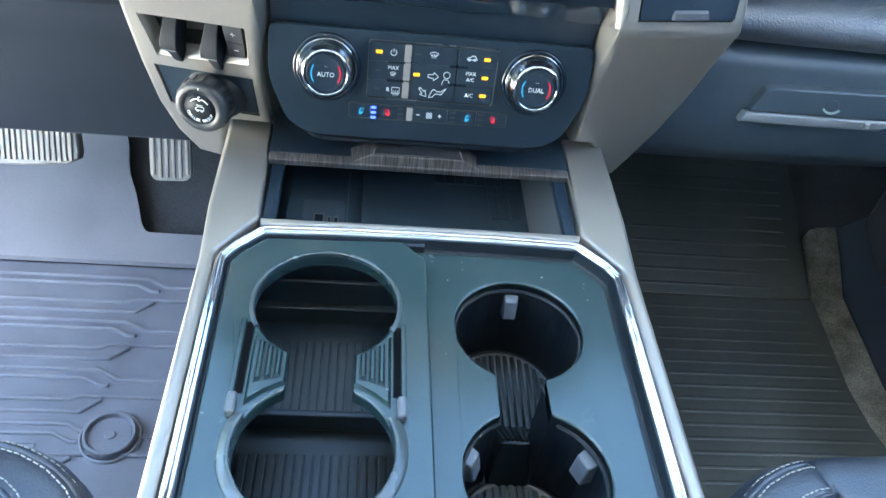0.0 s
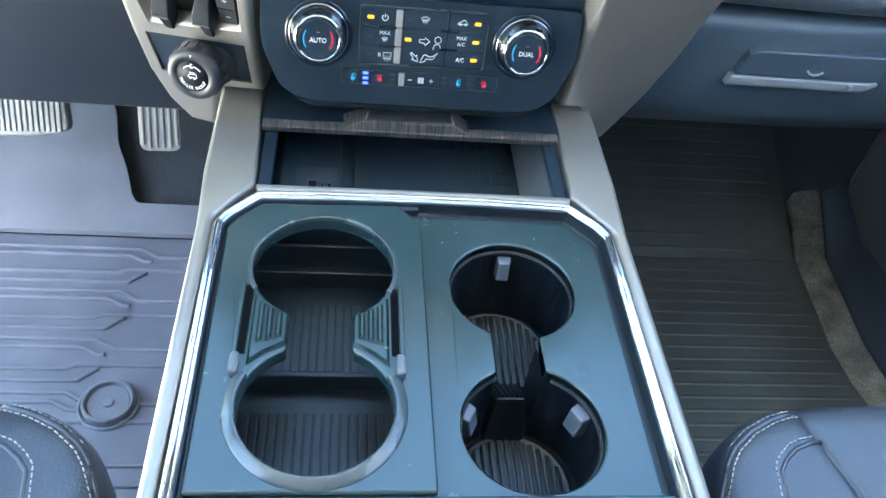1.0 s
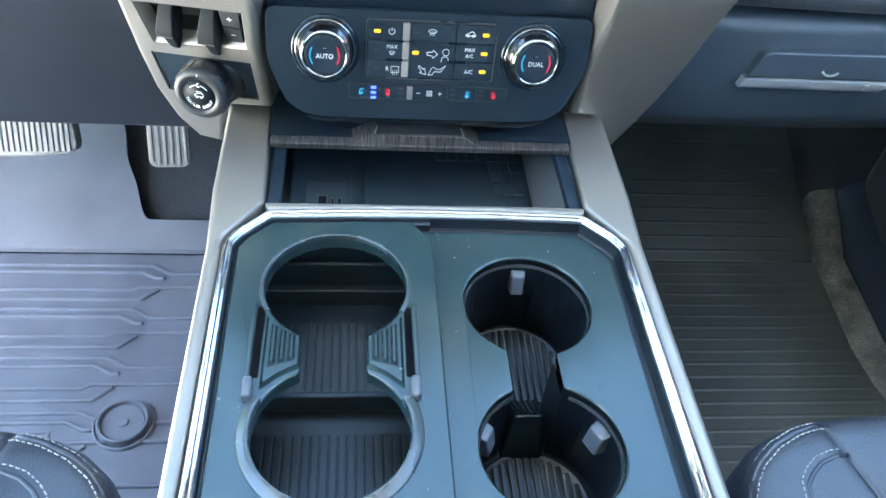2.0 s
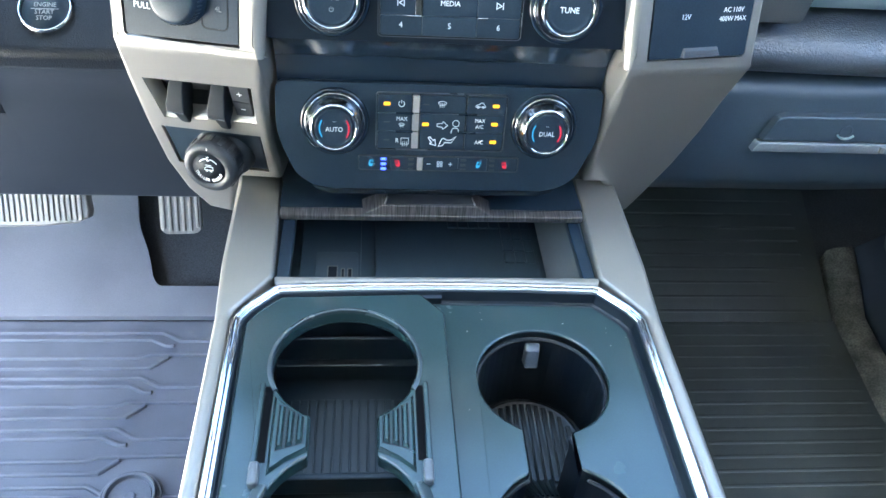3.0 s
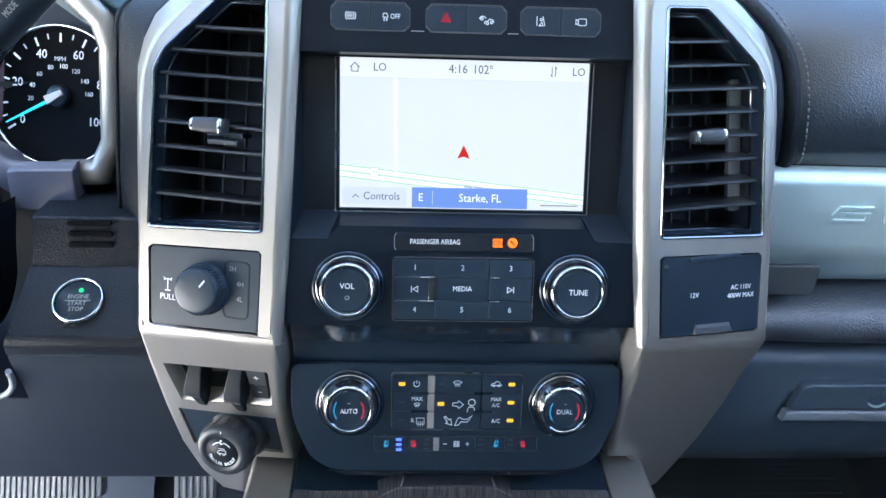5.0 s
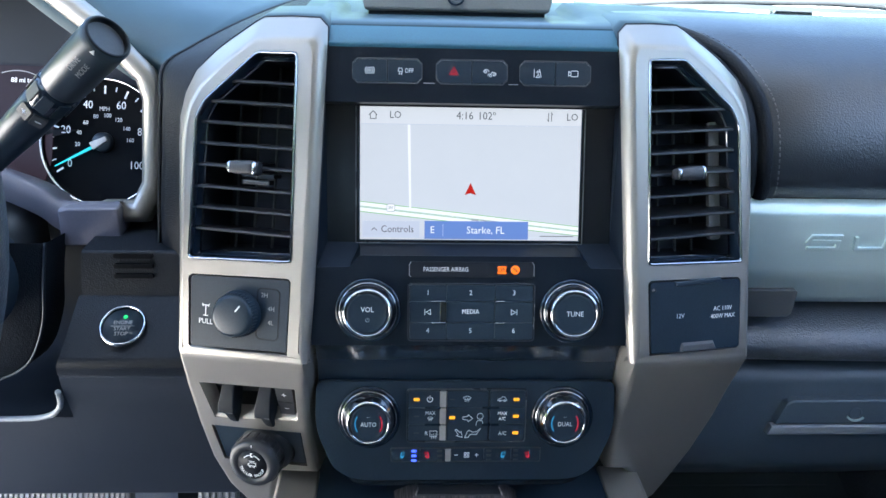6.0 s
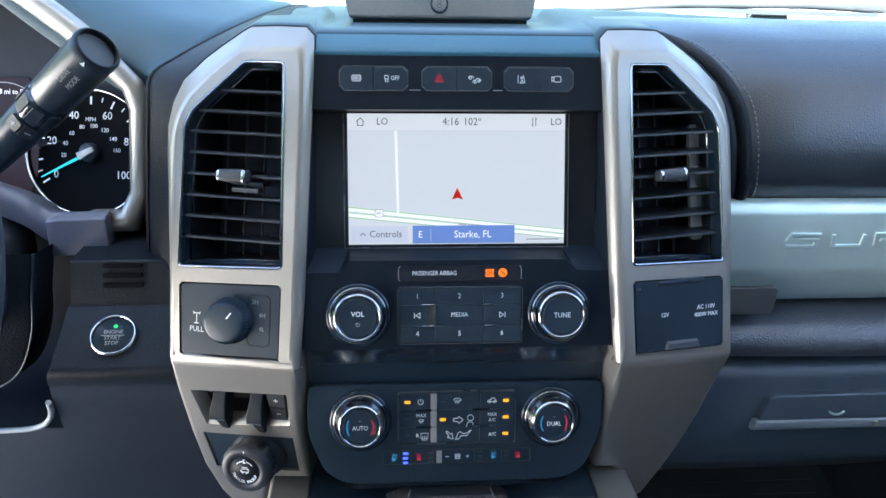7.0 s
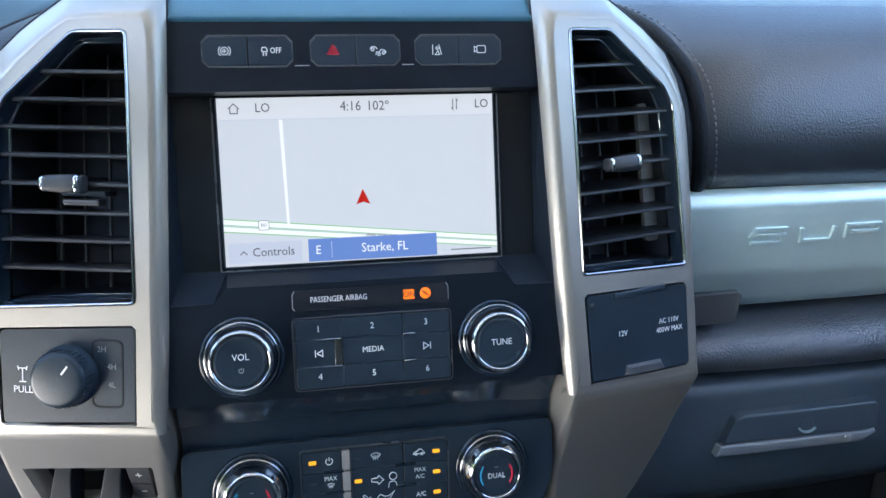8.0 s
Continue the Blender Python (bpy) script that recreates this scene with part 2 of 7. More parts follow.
def strokes(lines, width, m, depth=0.00025, bm=None):
    """Thin raised lines, for printed symbols."""
    bm = bm or bmesh.new()
    for line in lines:
        loop = line[0] == line[-1] and len(line) > 2
        pts = [(x, y, 0) for x, y in (line[:-1] if loop else line)]
        sweep(pts, [(-width / 2, 0), (width / 2, 0), (width / 2, depth), (-width / 2, depth)], (0, 0, 1), m, closed=loop, bm=bm)
    return bm


def arc(cx, cy, r, a0, a1, n=12):
    return [(cx + r * math.cos(radians(a0 + (a1 - a0) * k / n)), cy + r * math.sin(radians(a0 + (a1 - a0) * k / n))) for k in range(n + 1)]


def soften(path, r, n=5):
    """The same path with its corners rounded."""
    pts = [Vector(p) for p in path]
    out = [pts[0]]
    for a, b, c in zip(pts, pts[1:], pts[2:]):
        d = min(r, (a - b).length * 0.45, (c - b).length * 0.45)
        p, q = b + (a - b).normalized() * d, b + (c - b).normalized() * d
        out += [p.lerp(b, k / n).lerp(b.lerp(q, k / n), k / n) for k in range(n + 1)]
    return [tuple(v) for v in out + [pts[-1]]]


def curve_through(path, n=6):
    """A smooth line through the points."""
    pts = [Vector(p) for p in path]
    pts = [pts[0] * 2 - pts[1]] + pts + [pts[-1] * 2 - pts[-2]]
    out = []
    for a, b, c, d in zip(pts, pts[1:], pts[2:], pts[3:]):
        for k in range(n):
            t = k / n
            out.append(0.5 * (2 * b + (c - a) * t + (2 * a - 5 * b + 4 * c - d) * t * t + (3 * b - 3 * c + d - a) * t ** 3))
    return [tuple(v) for v in out] + [tuple(pts[-2])]


def tube(path, r, n=10, bm=None, m=Matrix(), closed=False, cap=True):
    prof = [(r * math.cos(2 * math.pi * k / n), r * math.sin(2 * math.pi * k / n)) for k in range(n)]
    return sweep(path, prof, m=m, smooth=True, bm=bm, closed=closed, cap=cap)


def writing(name, text, size, m, mat, parent, x=0.0, y=0.0, z=0.0, label="", align="CENTER", turn=0.0, extrude=0.0001, thin=0.0, wide=0.92):
    """Lettering as a flat mesh in the frame m, centred on (x, y)."""
    curve = bpy.data.curves.new("lettering", "FONT")
    curve.body, curve.size, curve.align_x, curve.align_y, curve.extrude = text, size, align, "CENTER", extrude
    curve.resolution_u, curve.offset = 2, -size * thin
    ob = new("lettering", curve)
    bpy.context.view_layer.update()
    me = bpy.data.meshes.new_from_object(ob.evaluated_get(bpy.context.evaluated_depsgraph_get()))
    bpy.data.objects.remove(ob)
    bpy.data.curves.remove(curve)
    me.transform(m @ pose(x, y, z, 0, 0, turn) @ Matrix.Diagonal((wide, 1, 1, 1)))
    me.materials.clear()
    me.materials.append(mat)
    me.name = name
    return tagged(finish(new(name, me), parent), label)


def round_poly(points, r, n=4):
    """A closed outline with its corners rounded."""
    pts, out = [Vector(p) for p in points], []
    for k, b in enumerate(pts):
        a, c = pts[k - 1], pts[(k + 1) % len(pts)]
        d = min(r, (a - b).length * 0.45, (c - b).length * 0.45)
        p, q = b + (a - b).normalized() * d, b + (c - b).normalized() * d
        out += [tuple(p.lerp(b, j / n).lerp(b.lerp(q, j / n), j / n)) for j in range(n + 1)]
    return out


def inset(points, d):
    """A closed outline moved inwards by d."""
    pts = [Vector(p) for p in points]
    area = sum(a.x * b.y - b.x * a.y for a, b in zip(pts, pts[1:] + pts[:1]))
    s = 1 if area > 0 else -1
    out = []
    for k, p in enumerate(pts):
        a, b = (p - pts[k - 1]).normalized(), (pts[(k + 1) % len(pts)] - p).normalized()
        na, nb = Vector((-a.y, a.x)) * s, Vector((-b.y, b.x)) * s
        n = (na + nb).normalized()
        out.append(tuple(p + n * d / max(0.4, n.dot(na))))
    return out


def rounded(x0, x1, y0, y1, r, n=4):
    out = []
    for cx, cy, a in ((x1 - r, y1 - r, 0), (x0 + r, y1 - r, 90), (x0 + r, y0 + r, 180), (x1 - r, y0 + r, 270)):
        out += arc(cx, cy, r, a, a + 90, n)
    return out


def mirror(points):
    return [(-x, y) for x, y in reversed(points)]


# planes of the centre stack: across, up the face, out towards the cabin
FACE = plane_frame((0, 0.578, 0.63), (1, 0, 0), (0, 0.25, 1))
CLIMATE = plane_frame((0, 0.5775, 0.5288), (1, 0, 0), (0, 0.15, 1)) @ Matrix.Diagonal((1, 1.05, 1, 1))
COLUMN_R = plane_frame((0.14, 0.563, 0.592), (1, 0.27, 0), (0, 0.25, 1))
COLUMN_L = plane_frame((-0.14, 0.563, 0.592), (1, -0.27, 0), (0, 0.25, 1))
SKIRT_L = plane_frame((-0.14, 0.5613, 0.585), (1, -0.27, 0), (0, -0.36, 1))
SKIRT_R = plane_frame((0.14, 0.5613, 0.585), (1, 0.27, 0), (0, -0.36, 1))
FLOOR_Z, TOP_Z = 0.08, 0.438

LID = material("grey_lid_plastic", (0.075, 0.08, 0.082), 0.42, grain=0.12, stain=0.1, bump=0.15, bump_scale=1400)
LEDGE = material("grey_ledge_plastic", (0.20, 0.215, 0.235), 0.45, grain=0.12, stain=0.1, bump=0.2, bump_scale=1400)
PALE_PLASTIC = material("mid_grey_plastic", (0.13, 0.135, 0.13), 0.5, grain=0.12, stain=0.1, bump=0.2, bump_scale=1400)


# ---- cabin shell ----
def make_shell():
    # floor pan with toe boards that rise ahead
    def foot(x0, x1, lift=0.0):
        prof = [(-1.6, FLOOR_Z - 0.012), (0.80, FLOOR_Z - 0.012), (1.12, FLOOR_Z + 0.14), (1.22, 0.42), (1.24, 0.80)]
        back = [(y + 0.02, z - 0.04) for y, z in reversed(prof)]
        return loft([[(x, y, z + lift) for y, z in prof + back] for x in (x0, x1)], cap_first=True, cap_last=True)
    setting("floor", foot(-0.95, 0.95), CARPET, "black carpeted cabin floor rising to the toe board", "floor")
    # strip from 0.80 to 0.91 is added out of view, to cut window light
    setting("wall_passenger", boxes((0.93, 0.98, -1.6, 1.2, FLOOR_Z, 0.80), (0.90, 0.96, 0.7, 1.2, 0.80, 0.84), (0.93, 0.98, -1.6, -1.50, 0.80, 1.46), (0.93, 0.98, -0.50, -0.40, 0.80, 1.46), (0.93, 0.98, -1.50, -0.50, 0.80, 0.86), (0.93, 0.98, -0.42, 1.0, 0.80, 0.91), (0.685, 0.95, -0.3, 0.90, FLOOR_Z, 0.50)), GREY, "dark grey passenger door panel, closed, sill raised to cut light", "door panel", 0.02)
    setting("wall_driver", boxes((-0.98, -0.93, -1.6, -0.52, FLOOR_Z, 0.84), (-0.98, -0.93, -1.6, -1.50, 0.84, 1.46), (-0.98, -0.93, -0.50, -0.40, FLOOR_Z, 1.46), (-0.98, -0.93, 1.02, 1.2, FLOOR_Z, 0.84), (-0.98, -0.90, -0.40, 1.02, FLOOR_Z - 0.1, FLOOR_Z + 0.02)), GREY, "dark grey driver door opening with sill", "door opening", 0.01)
    setting("wall_back", boxes((-0.95, 0.95, -1.65, -1.6, FLOOR_Z, 0.92), (-0.95, 0.95, -1.65, -1.6, 1.36, 1.46), (-0.95, -0.78, -1.65, -1.6, 0.92, 1.36), (0.78, 0.95, -1.65, -1.6, 0.92, 1.36)), GREY, "dark grey rear cab wall with window opening", "wall", 0.005)
    # added panes out of view: they cut and balance light on the columns
    setting("added_window_2", boxes((-0.79, 0.79, -1.628, -1.622, 0.91, 1.37)), DIMMING_GLASS, "dark rear window glass, added unseen to cut light", "window")
    setting("added_window_3", boxes((-0.957, -0.951, -1.50, -0.50, 0.84, 1.46)), DIMMING_GLASS, "dark rear side glass, added unseen to balance light", "window")
    setting("added_window_4", boxes((0.951, 0.957, -1.50, -0.50, 0.86, 1.46)), DIMMING_GLASS, "dark rear side glass, added unseen to balance light", "window")
    def sill(section):
        return loft([[(x + b, y, FLOOR_Z + z + max(0.0, (y - 0.80) * 0.475)) for x, z in section] for y, b in ((-0.2, 0.06), (0.45, 0.02), (0.58, -0.010), (0.64, -0.0135), (0.71, -0.0065), (0.79, 0.0006), (0.80, 0.002), (0.856, 0.0096), (0.895, 0.012))], closed=False, smooth=True)
    setting("sill_trim", sill(((0.598, -0.012), (0.602, 0.006), (0.612, 0.011), (0.628, 0.013), (0.638, 0.014), (0.644, 0.008))), material("worn_grey_sill_carpet", (0.085, 0.082, 0.068), 0.9, grain=0.5, grain_scale=400, stain=0.6, stain_scale=40, bump=0.8, bump_scale=500), "worn grey carpeted sill beside the passenger mat", "sill")
    setting("sill_step", sill(((0.642, -0.01), (0.644, 0.012), (0.668, 0.030), (0.69, 0.050), (0.71, 0.055))), KNEE, "black plastic door sill step", "sill")
    roof = bmesh.new()
    loft([[(x, y, z) for y, z in ((-1.65, 1.42), (-0.6, 1.47), (0.20, 1.45), (0.45, 1.41), (0.45, 1.46), (0.20, 1.50), (-0.6, 1.52), (-1.65, 1.47))] for x in (-0.95, -0.5, 0.5, 0.95)], cap_first=True, cap_last=True, bm=roof)
    setting("ceiling", roof, HEADLINER, "light grey cloth headliner over the cab", "headliner")
    for x in (-0.93, 0.93):
        setting("pillar_" + ("left" if x < 0 else "right"), tube([(x, 1.22, 0.80), (x * 0.97, 0.86, 1.10), (x * 0.95, 0.42, 1.44)], 0.045), GREY, "grey windscreen pillar", "pillar")


def make_outside():
    bm = bmesh.new()
    bmesh.ops.create_grid(bm, x_segments=2, y_segments=2, size=400, matrix=Matrix.Translation((0, 0, -0.75)))
    setting("ground", bm, ASPHALT, "pale concrete lot under the truck", "ground")
    hood = thing("hood", "white painted truck hood ahead of the windscreen", "hood", (0, 1.9, 0.6))
    prof = [(-0.88, 0.55), (-0.86, 0.73), (-0.72, 0.775), (-0.45, 0.76), (-0.2, 0.785), (0.2, 0.785), (0.45, 0.76), (0.72, 0.775), (0.86, 0.73), (0.88, 0.55)]
    part("panel", loft([[(x, y, z - dz) for x, z in prof] for y, dz in ((1.50, 0.0), (1.9, 0.02), (2.4, 0.05), (2.75, 0.10), (2.82, 0.3))], closed=False, smooth=True), WHITE_PAINT, hood)
    cowl = boxes((-0.88, 0.88, 1.26, 1.52, 0.66, 0.735))
    setting("cowl", cowl, BLACK, "black plastic cowl under the windscreen", "cowl", 0.02)
    for x, y, s in ((-9, 26, 3.0), (-3, 30, 3.4), (4, 28, 2.8), (12, 26, 3.6), (17, 22, 3.0), (-16, 22, 3.2), (22, 14, 3.0), (-22, 10, 3.0)):
        tree = thing("tree", "green leafy tree at the edge of the lot", "tree", (x, y, -0.75), "trees round the lot")
        part("trunk", lathe([(0.22, 0), (0.16, s * 0.5), (0.07, s)], Matrix.Translation((x, y, -0.75)), 10), GRAINED, tree)
        rnd = random.Random(int(x * 7 + y))
        crown = bmesh.new()
        for k in range(420):
            a, b, r = rnd.uniform(0, 6.28), rnd.uniform(-1, 1), rnd.uniform(0.4, 1) ** 0.5 * s * 0.62
            q = Vector((math.cos(a) * math.sqrt(1 - b * b), math.sin(a) * math.sqrt(1 - b * b), b * 0.8)) * r + Vector((x, y, -0.75 + s * 1.05))
            m = Matrix.Translation(q) @ Euler((rnd.uniform(0, 6), rnd.uniform(0, 6), rnd.uniform(0, 6))).to_matrix().to_4x4()
            l = rnd.uniform(0.15, 0.32)
            crown.faces.new([crown.verts.new(m @ Vector(p)) for p in ((-l, 0, 0), (0, -l * 0.5, 0.05), (l, 0, 0), (0, l * 0.5, 0.05))])
        part("crown", crown, FOLIAGE, tree)
    rnd = random.Random(17)
    # leaf ring added all round, mostly unseen, to darken the reflected horizon
    woods = bmesh.new()
    for k in range(9000):
        a = rnd.uniform(-math.pi, math.pi)
        d = rnd.uniform(36.0, 44.0)
        top = 9.5 + 2.6 * noise.noise(Vector((a * 9.0, 0.3, 0.0))) + 1.4 * noise.noise(Vector((a * 31.0, 1.7, 0.0)))
        q = Vector((d * math.sin(a), d * math.cos(a), -0.75 + top * rnd.uniform(0.0, 1.0) ** 0.8))
        turn = Euler((rnd.uniform(0, 6), rnd.uniform(0, 6), rnd.uniform(0, 6))).to_matrix()
        l = rnd.uniform(0.7, 1.7)
        woods.faces.new([woods.verts.new(q + turn @ Vector(p)) for p in ((-l, 0, 0), (-0.2 * l, -l * 0.6, 0.2), (l, 0, 0), (0.1 * l, l * 0.6, 0.2))])
    tagged(part("added_woods", woods, FOLIAGE, None), "green foliage ring added to darken the horizon", "woods", kind="stuff")
    rnd = random.Random(5)
    verge = bmesh.new()
    for x0, x1, y0, y1 in ((-17.0, -5.6, 31.0, 37.0), (10.6, 14.8, 29.0, 34.0)):
        for k in range(2600):
            x, y, h, a = rnd.uniform(x0, x1), rnd.uniform(y0, y1), rnd.uniform(0.05, 0.16), rnd.uniform(0, 3.14)
            w = Vector((math.cos(a), math.sin(a), 0)) * rnd.uniform(0.10, 0.22)
            q = Vector((x, y, -0.752))
            verge.faces.new([verge.verts.new(v) for v in (q - w, q + w, q + w * 0.3 + Vector((rnd.uniform(-0.1, 0.1), rnd.uniform(-0.1, 0.1), h)))])
    tagged(part("grass", verge, GRASS, None), "yellow-green grass verge beyond the lot", "grass", kind="stuff")
    wiper = thing("wiper", "grey windscreen wiper arm lying over the cowl", "wiper", (0.45, 1.25, 0.80))
    part("arm", tube([(0.20, 1.245, 0.818), (0.40, 1.25, 0.8275), (0.60, 1.26, 0.826), (0.80, 1.28, 0.815)], 0.0065), GREY, wiper)
    part("blade", sweep([(0.19, 1.245, 0.8165), (0.45, 1.245, 0.8195), (0.72, 1.25, 0.813)], [(-0.003, -0.003), (-0.002, 0.003), (0.002, 0.003), (0.003, -0.003)]), DARK, wiper)
    washer = thing("washer_nozzle", "grey plastic washer nozzle on the cowl", "washer nozzle", (0.54, 1.26, 0.79))
    part("body", boxes((0.515, 0.575, 1.25, 1.28, 0.785, 0.8165)), PALE_PLASTIC, washer, bevel=0.006)
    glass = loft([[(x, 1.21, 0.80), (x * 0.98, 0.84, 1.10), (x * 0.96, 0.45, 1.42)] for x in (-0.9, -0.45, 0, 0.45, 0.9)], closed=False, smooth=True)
    screen = setting("window_1", glass, GLASS, "windscreen glass, tinted deep to dim sky reflections", "windscreen")
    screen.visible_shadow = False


make_shell()
make_outside()


# ---- dashboard ----
def make_dashboard():
    dash = thing("dashboard", "black truck dashboard with leather-grained pad and silver trim", "dashboard", (0, 0.95, 0.5))
    # top, from the stack to the windscreen
    loops = []
    for x, y0, z0, d in ((-0.93, 0.80, 0.834, 0.04), (-0.6, 0.78, 0.834, 0.016), (-0.34, 0.76, 0.79, 0.03), (-0.26, 0.73, 0.79, 0.02), (-0.20, 0.72, 0.80, 0.024), (-0.165, 0.70, 0.81, 0.012), (-0.148, 0.70, 0.8253, 0.0), (0.165, 0.70, 0.8253, 0.0), (0.20, 0.70, 0.815, 0.0), (0.26, 0.71, 0.79, 0.002), (0.34, 0.74, 0.79, 0.005), (0.6, 0.78, 0.834, 0.016), (0.93, 0.80, 0.834, 0.04)):
        b = 0.12 if x < -0.3 else 0.0
        loops.append([(x, y0 + b, z0 - d), (x, 0.765 + b, 0.8315 - d), (x, 0.86 + b * 0.5, 0.8385 - d), (x, 1.0, 0.8350 - d), (x, 1.20, 0.826 - d), (x, 1.22, 0.70)])
    part("top_cover", loft(loops, closed=False, smooth=True), DASHTOP, dash)
    prof = [(0.720, 0.60), (0.705, 0.66), (0.700, 0.73), (0.706, 0.755), (0.722, 0.775), (0.750, 0.79), (0.785, 0.80), (0.82, 0.80)]
    part("driver_pad", loft([[(x, y + b, z) for y, z in prof] for x, b in ((-0.275, 0.03), (-0.262, 0.0), (-0.245, -0.008), (-0.20, -0.015), (-0.16, -0.02))], closed=False, smooth=True), LEATHER, dash, "black grained leather pad")
    # leather strip between the cluster and the stack, running back along the column
    left = curve_through([(-0.2690, 0.680, 0.60), (-0.2618, 0.672, 0.6657), (-0.2558, 0.670, 0.7162), (-0.2513, 0.672, 0.7634), (-0.2510, 0.688, 0.7908), (-0.2346, 0.715, 0.8037), (-0.2173, 0.75, 0.8141), (-0.1979, 0.80, 0.8242), (-0.1778, 0.87, 0.8328), (-0.160, 0.96, 0.8375)], 5)
    right = curve_through([(-0.2300, 0.650, 0.60), (-0.2240, 0.640, 0.6757), (-0.2195, 0.640, 0.7235), (-0.2152, 0.645, 0.7682), (-0.2059, 0.655, 0.789), (-0.186, 0.675, 0.8091), (-0.168, 0.71, 0.8221), (-0.155, 0.76, 0.8298), (-0.1461, 0.82, 0.8347), (-0.140, 0.93, 0.8385)], 5)
    strip = []
    for a, b in zip(left, right):
        a, b = Vector(a), Vector(b)
        out = Vector((-0.3, -0.8, 0.5)) * 0.0035
        strip.append([a + Vector((-0.002, 0.012, -0.004)), a + Vector((-0.001, 0.002, 0))] + [a.lerp(b, k / 6) + out * (4 * (k / 6) * (1 - k / 6)) ** 0.6 for k in range(1, 6)] + [b])
    part("leather_strip", loft(strip, closed=False, smooth=True), PIPING, dash, "black grained leather strip")
    part("piping", tube([(x - 0.001, y + 0.001, z) for x, y, z in left], 0.0018, 8), PIPING, dash)
    # passenger pad: leather, bulging from the trim up to the top
    prof = [(0.668, 0.688), (0.640, 0.696), (0.632, 0.715), (0.636, 0.745), (0.648, 0.778), (0.668, 0.806), (0.70, 0.824), (0.74, 0.8345), (0.80, 0.8365)]
    part("leather_pad", loft([[(x, y + b, z) for y, z in prof] for x, b in ((0.15, 0.045), (0.19, 0.036), (0.222, 0.024), (0.236, 0.016), (0.248, 0.010), (0.30, 0.008), (0.5, 0.006), (0.75, 0.018), (0.93, 0.05))], closed=False, smooth=True), LEATHER, dash, "black grained leather pad")
    # rolled leather border beside the stack
    border = curve_through([(0.1780, 0.735, 0.8285), (0.1933, 0.7181, 0.8261), (0.2114, 0.7018, 0.8195), (0.2278, 0.6818, 0.8082), (0.2412, 0.6676, 0.7913), (0.2502, 0.6568, 0.7742), (0.2545, 0.6480, 0.7500), (0.2566, 0.6435, 0.7250), (0.2585, 0.6455, 0.7020), (0.2585, 0.655, 0.690)], 5)
    for off, lift, r in ((0.0090, 0.004, 0.0072), (0.0220, 0.005, 0.0078)):
        part("piping", tube([(x - off, y + lift, z - off * 0.35 * max(0.0, (z - 0.74) / 0.09)) for x, y, z in border], r, 14), PIPING, dash)
    seam = bmesh.new()
    pts = [Vector((x + 0.0015, y - 0.0020, z + 0.0010)) for x, y, z in border]
    for a, b in zip(pts[3:], pts[4:]):
        n = max(1, round((b - a).length / 0.0042))
        for k in range(n):
            tube([a.lerp(b, (k + 0.15) / n), a.lerp(b, (k + 0.75) / n)], 0.0006, 5, bm=seam)
    part("stitching", seam, THREAD_DARK, dash)
    # silver trim panel on the passenger side
    prof = [(0.650, 0.6945), (0.643, 0.6930), (0.638, 0.689), (0.6365, 0.682), (0.6385, 0.66), (0.6400, 0.634), (0.6420, 0.626), (0.6470, 0.617), (0.656, 0.603), (0.665, 0.592), (0.69, 0.584)]
    part("silver_trim", loft([[(x, y + b, z) for y, z in prof] for x, b in ((0.236, 0.0), (0.4, 0.0), (0.6, 0.004), (0.93, 0.04))], closed=False, smooth=True), TRIM_LIT, dash, "satin silver trim panel")
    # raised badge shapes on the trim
    slant = plane_frame((0.2920, 0.6384, 0.6595), (1, 0, 0), (0, -0.07, 1))
    def badge(x, lines):
        part("badge", strokes([[(x + a, b) for a, b in l] for l in lines], 0.0032, slant, 0.0026), TRIM_LIT, dash, bevel=0.0005)
    badge(0.0, [[(0.030, 0.0055), (0.004, 0.0055), (0.001, 0.001), (0.027, 0.0005), (0.026, -0.0055), (0.0, -0.0055)]])
    badge(0.042, [[(0.0, 0.0055), (0.001, -0.0055), (0.026, -0.0055), (0.028, 0.0055)]])
    badge(0.081, [[(0.0, -0.0055), (0.0, 0.0055), (0.028, 0.0055), (0.028, 0.0), (0.004, 0.0)]])
    badge(0.122, [[(0.030, 0.0055), (0.0, 0.0055), (0.0, -0.0055), (0.030, -0.0055)]])
    # little storage lid and grained roll below the trim
    part("storage_lid", plate([(0.246, 0.6115), (0.2945, 0.6120), (0.2970, 0.6095), (0.2945, 0.5880), (0.2915, 0.5850), (0.246, 0.5850)], [], -0.68, -0.6455, Matrix(((1, 0, 0, 0), (0, 0, -1, 0), (0, 1, 0, 0), (0, 0, 0, 1)))), LID, dash, bevel=0.002)
    roll = [(y, z) for y, z, k in curve_through([(0.70, 0.5865, 0), (0.672, 0.5805, 0), (0.656, 0.5745, 0), (0.6450, 0.5665, 0), (0.6397, 0.5560, 0), (0.6410, 0.5470, 0), (0.6480, 0.5395, 0), (0.6600, 0.5345, 0), (0.680, 0.5320, 0)], 5)]
    part("grained_roll", loft([[(x, y + b, z) for y, z in roll] for x, b in ((0.236, 0.006), (0.32, 0.002), (0.4, 0.0), (0.5, 0.002), (0.65, 0.010), (0.93, 0.03))], closed=False, smooth=True), GRAINED, dash)
    # glove box
    gp = [(0.690, 0.5280), (0.664, 0.5270), (0.657, 0.51), (0.655, 0.46), (0.662, 0.42), (0.685, 0.392), (0.74, 0.385), (0.95, 0.40)]
    part("glove_box", loft([[(x, y + b, z) for y, z in gp] for x, b in ((0.20, 0.0), (0.4, 0.0), (0.93, 0.03))], closed=False, smooth=True), GLOVE, dash)
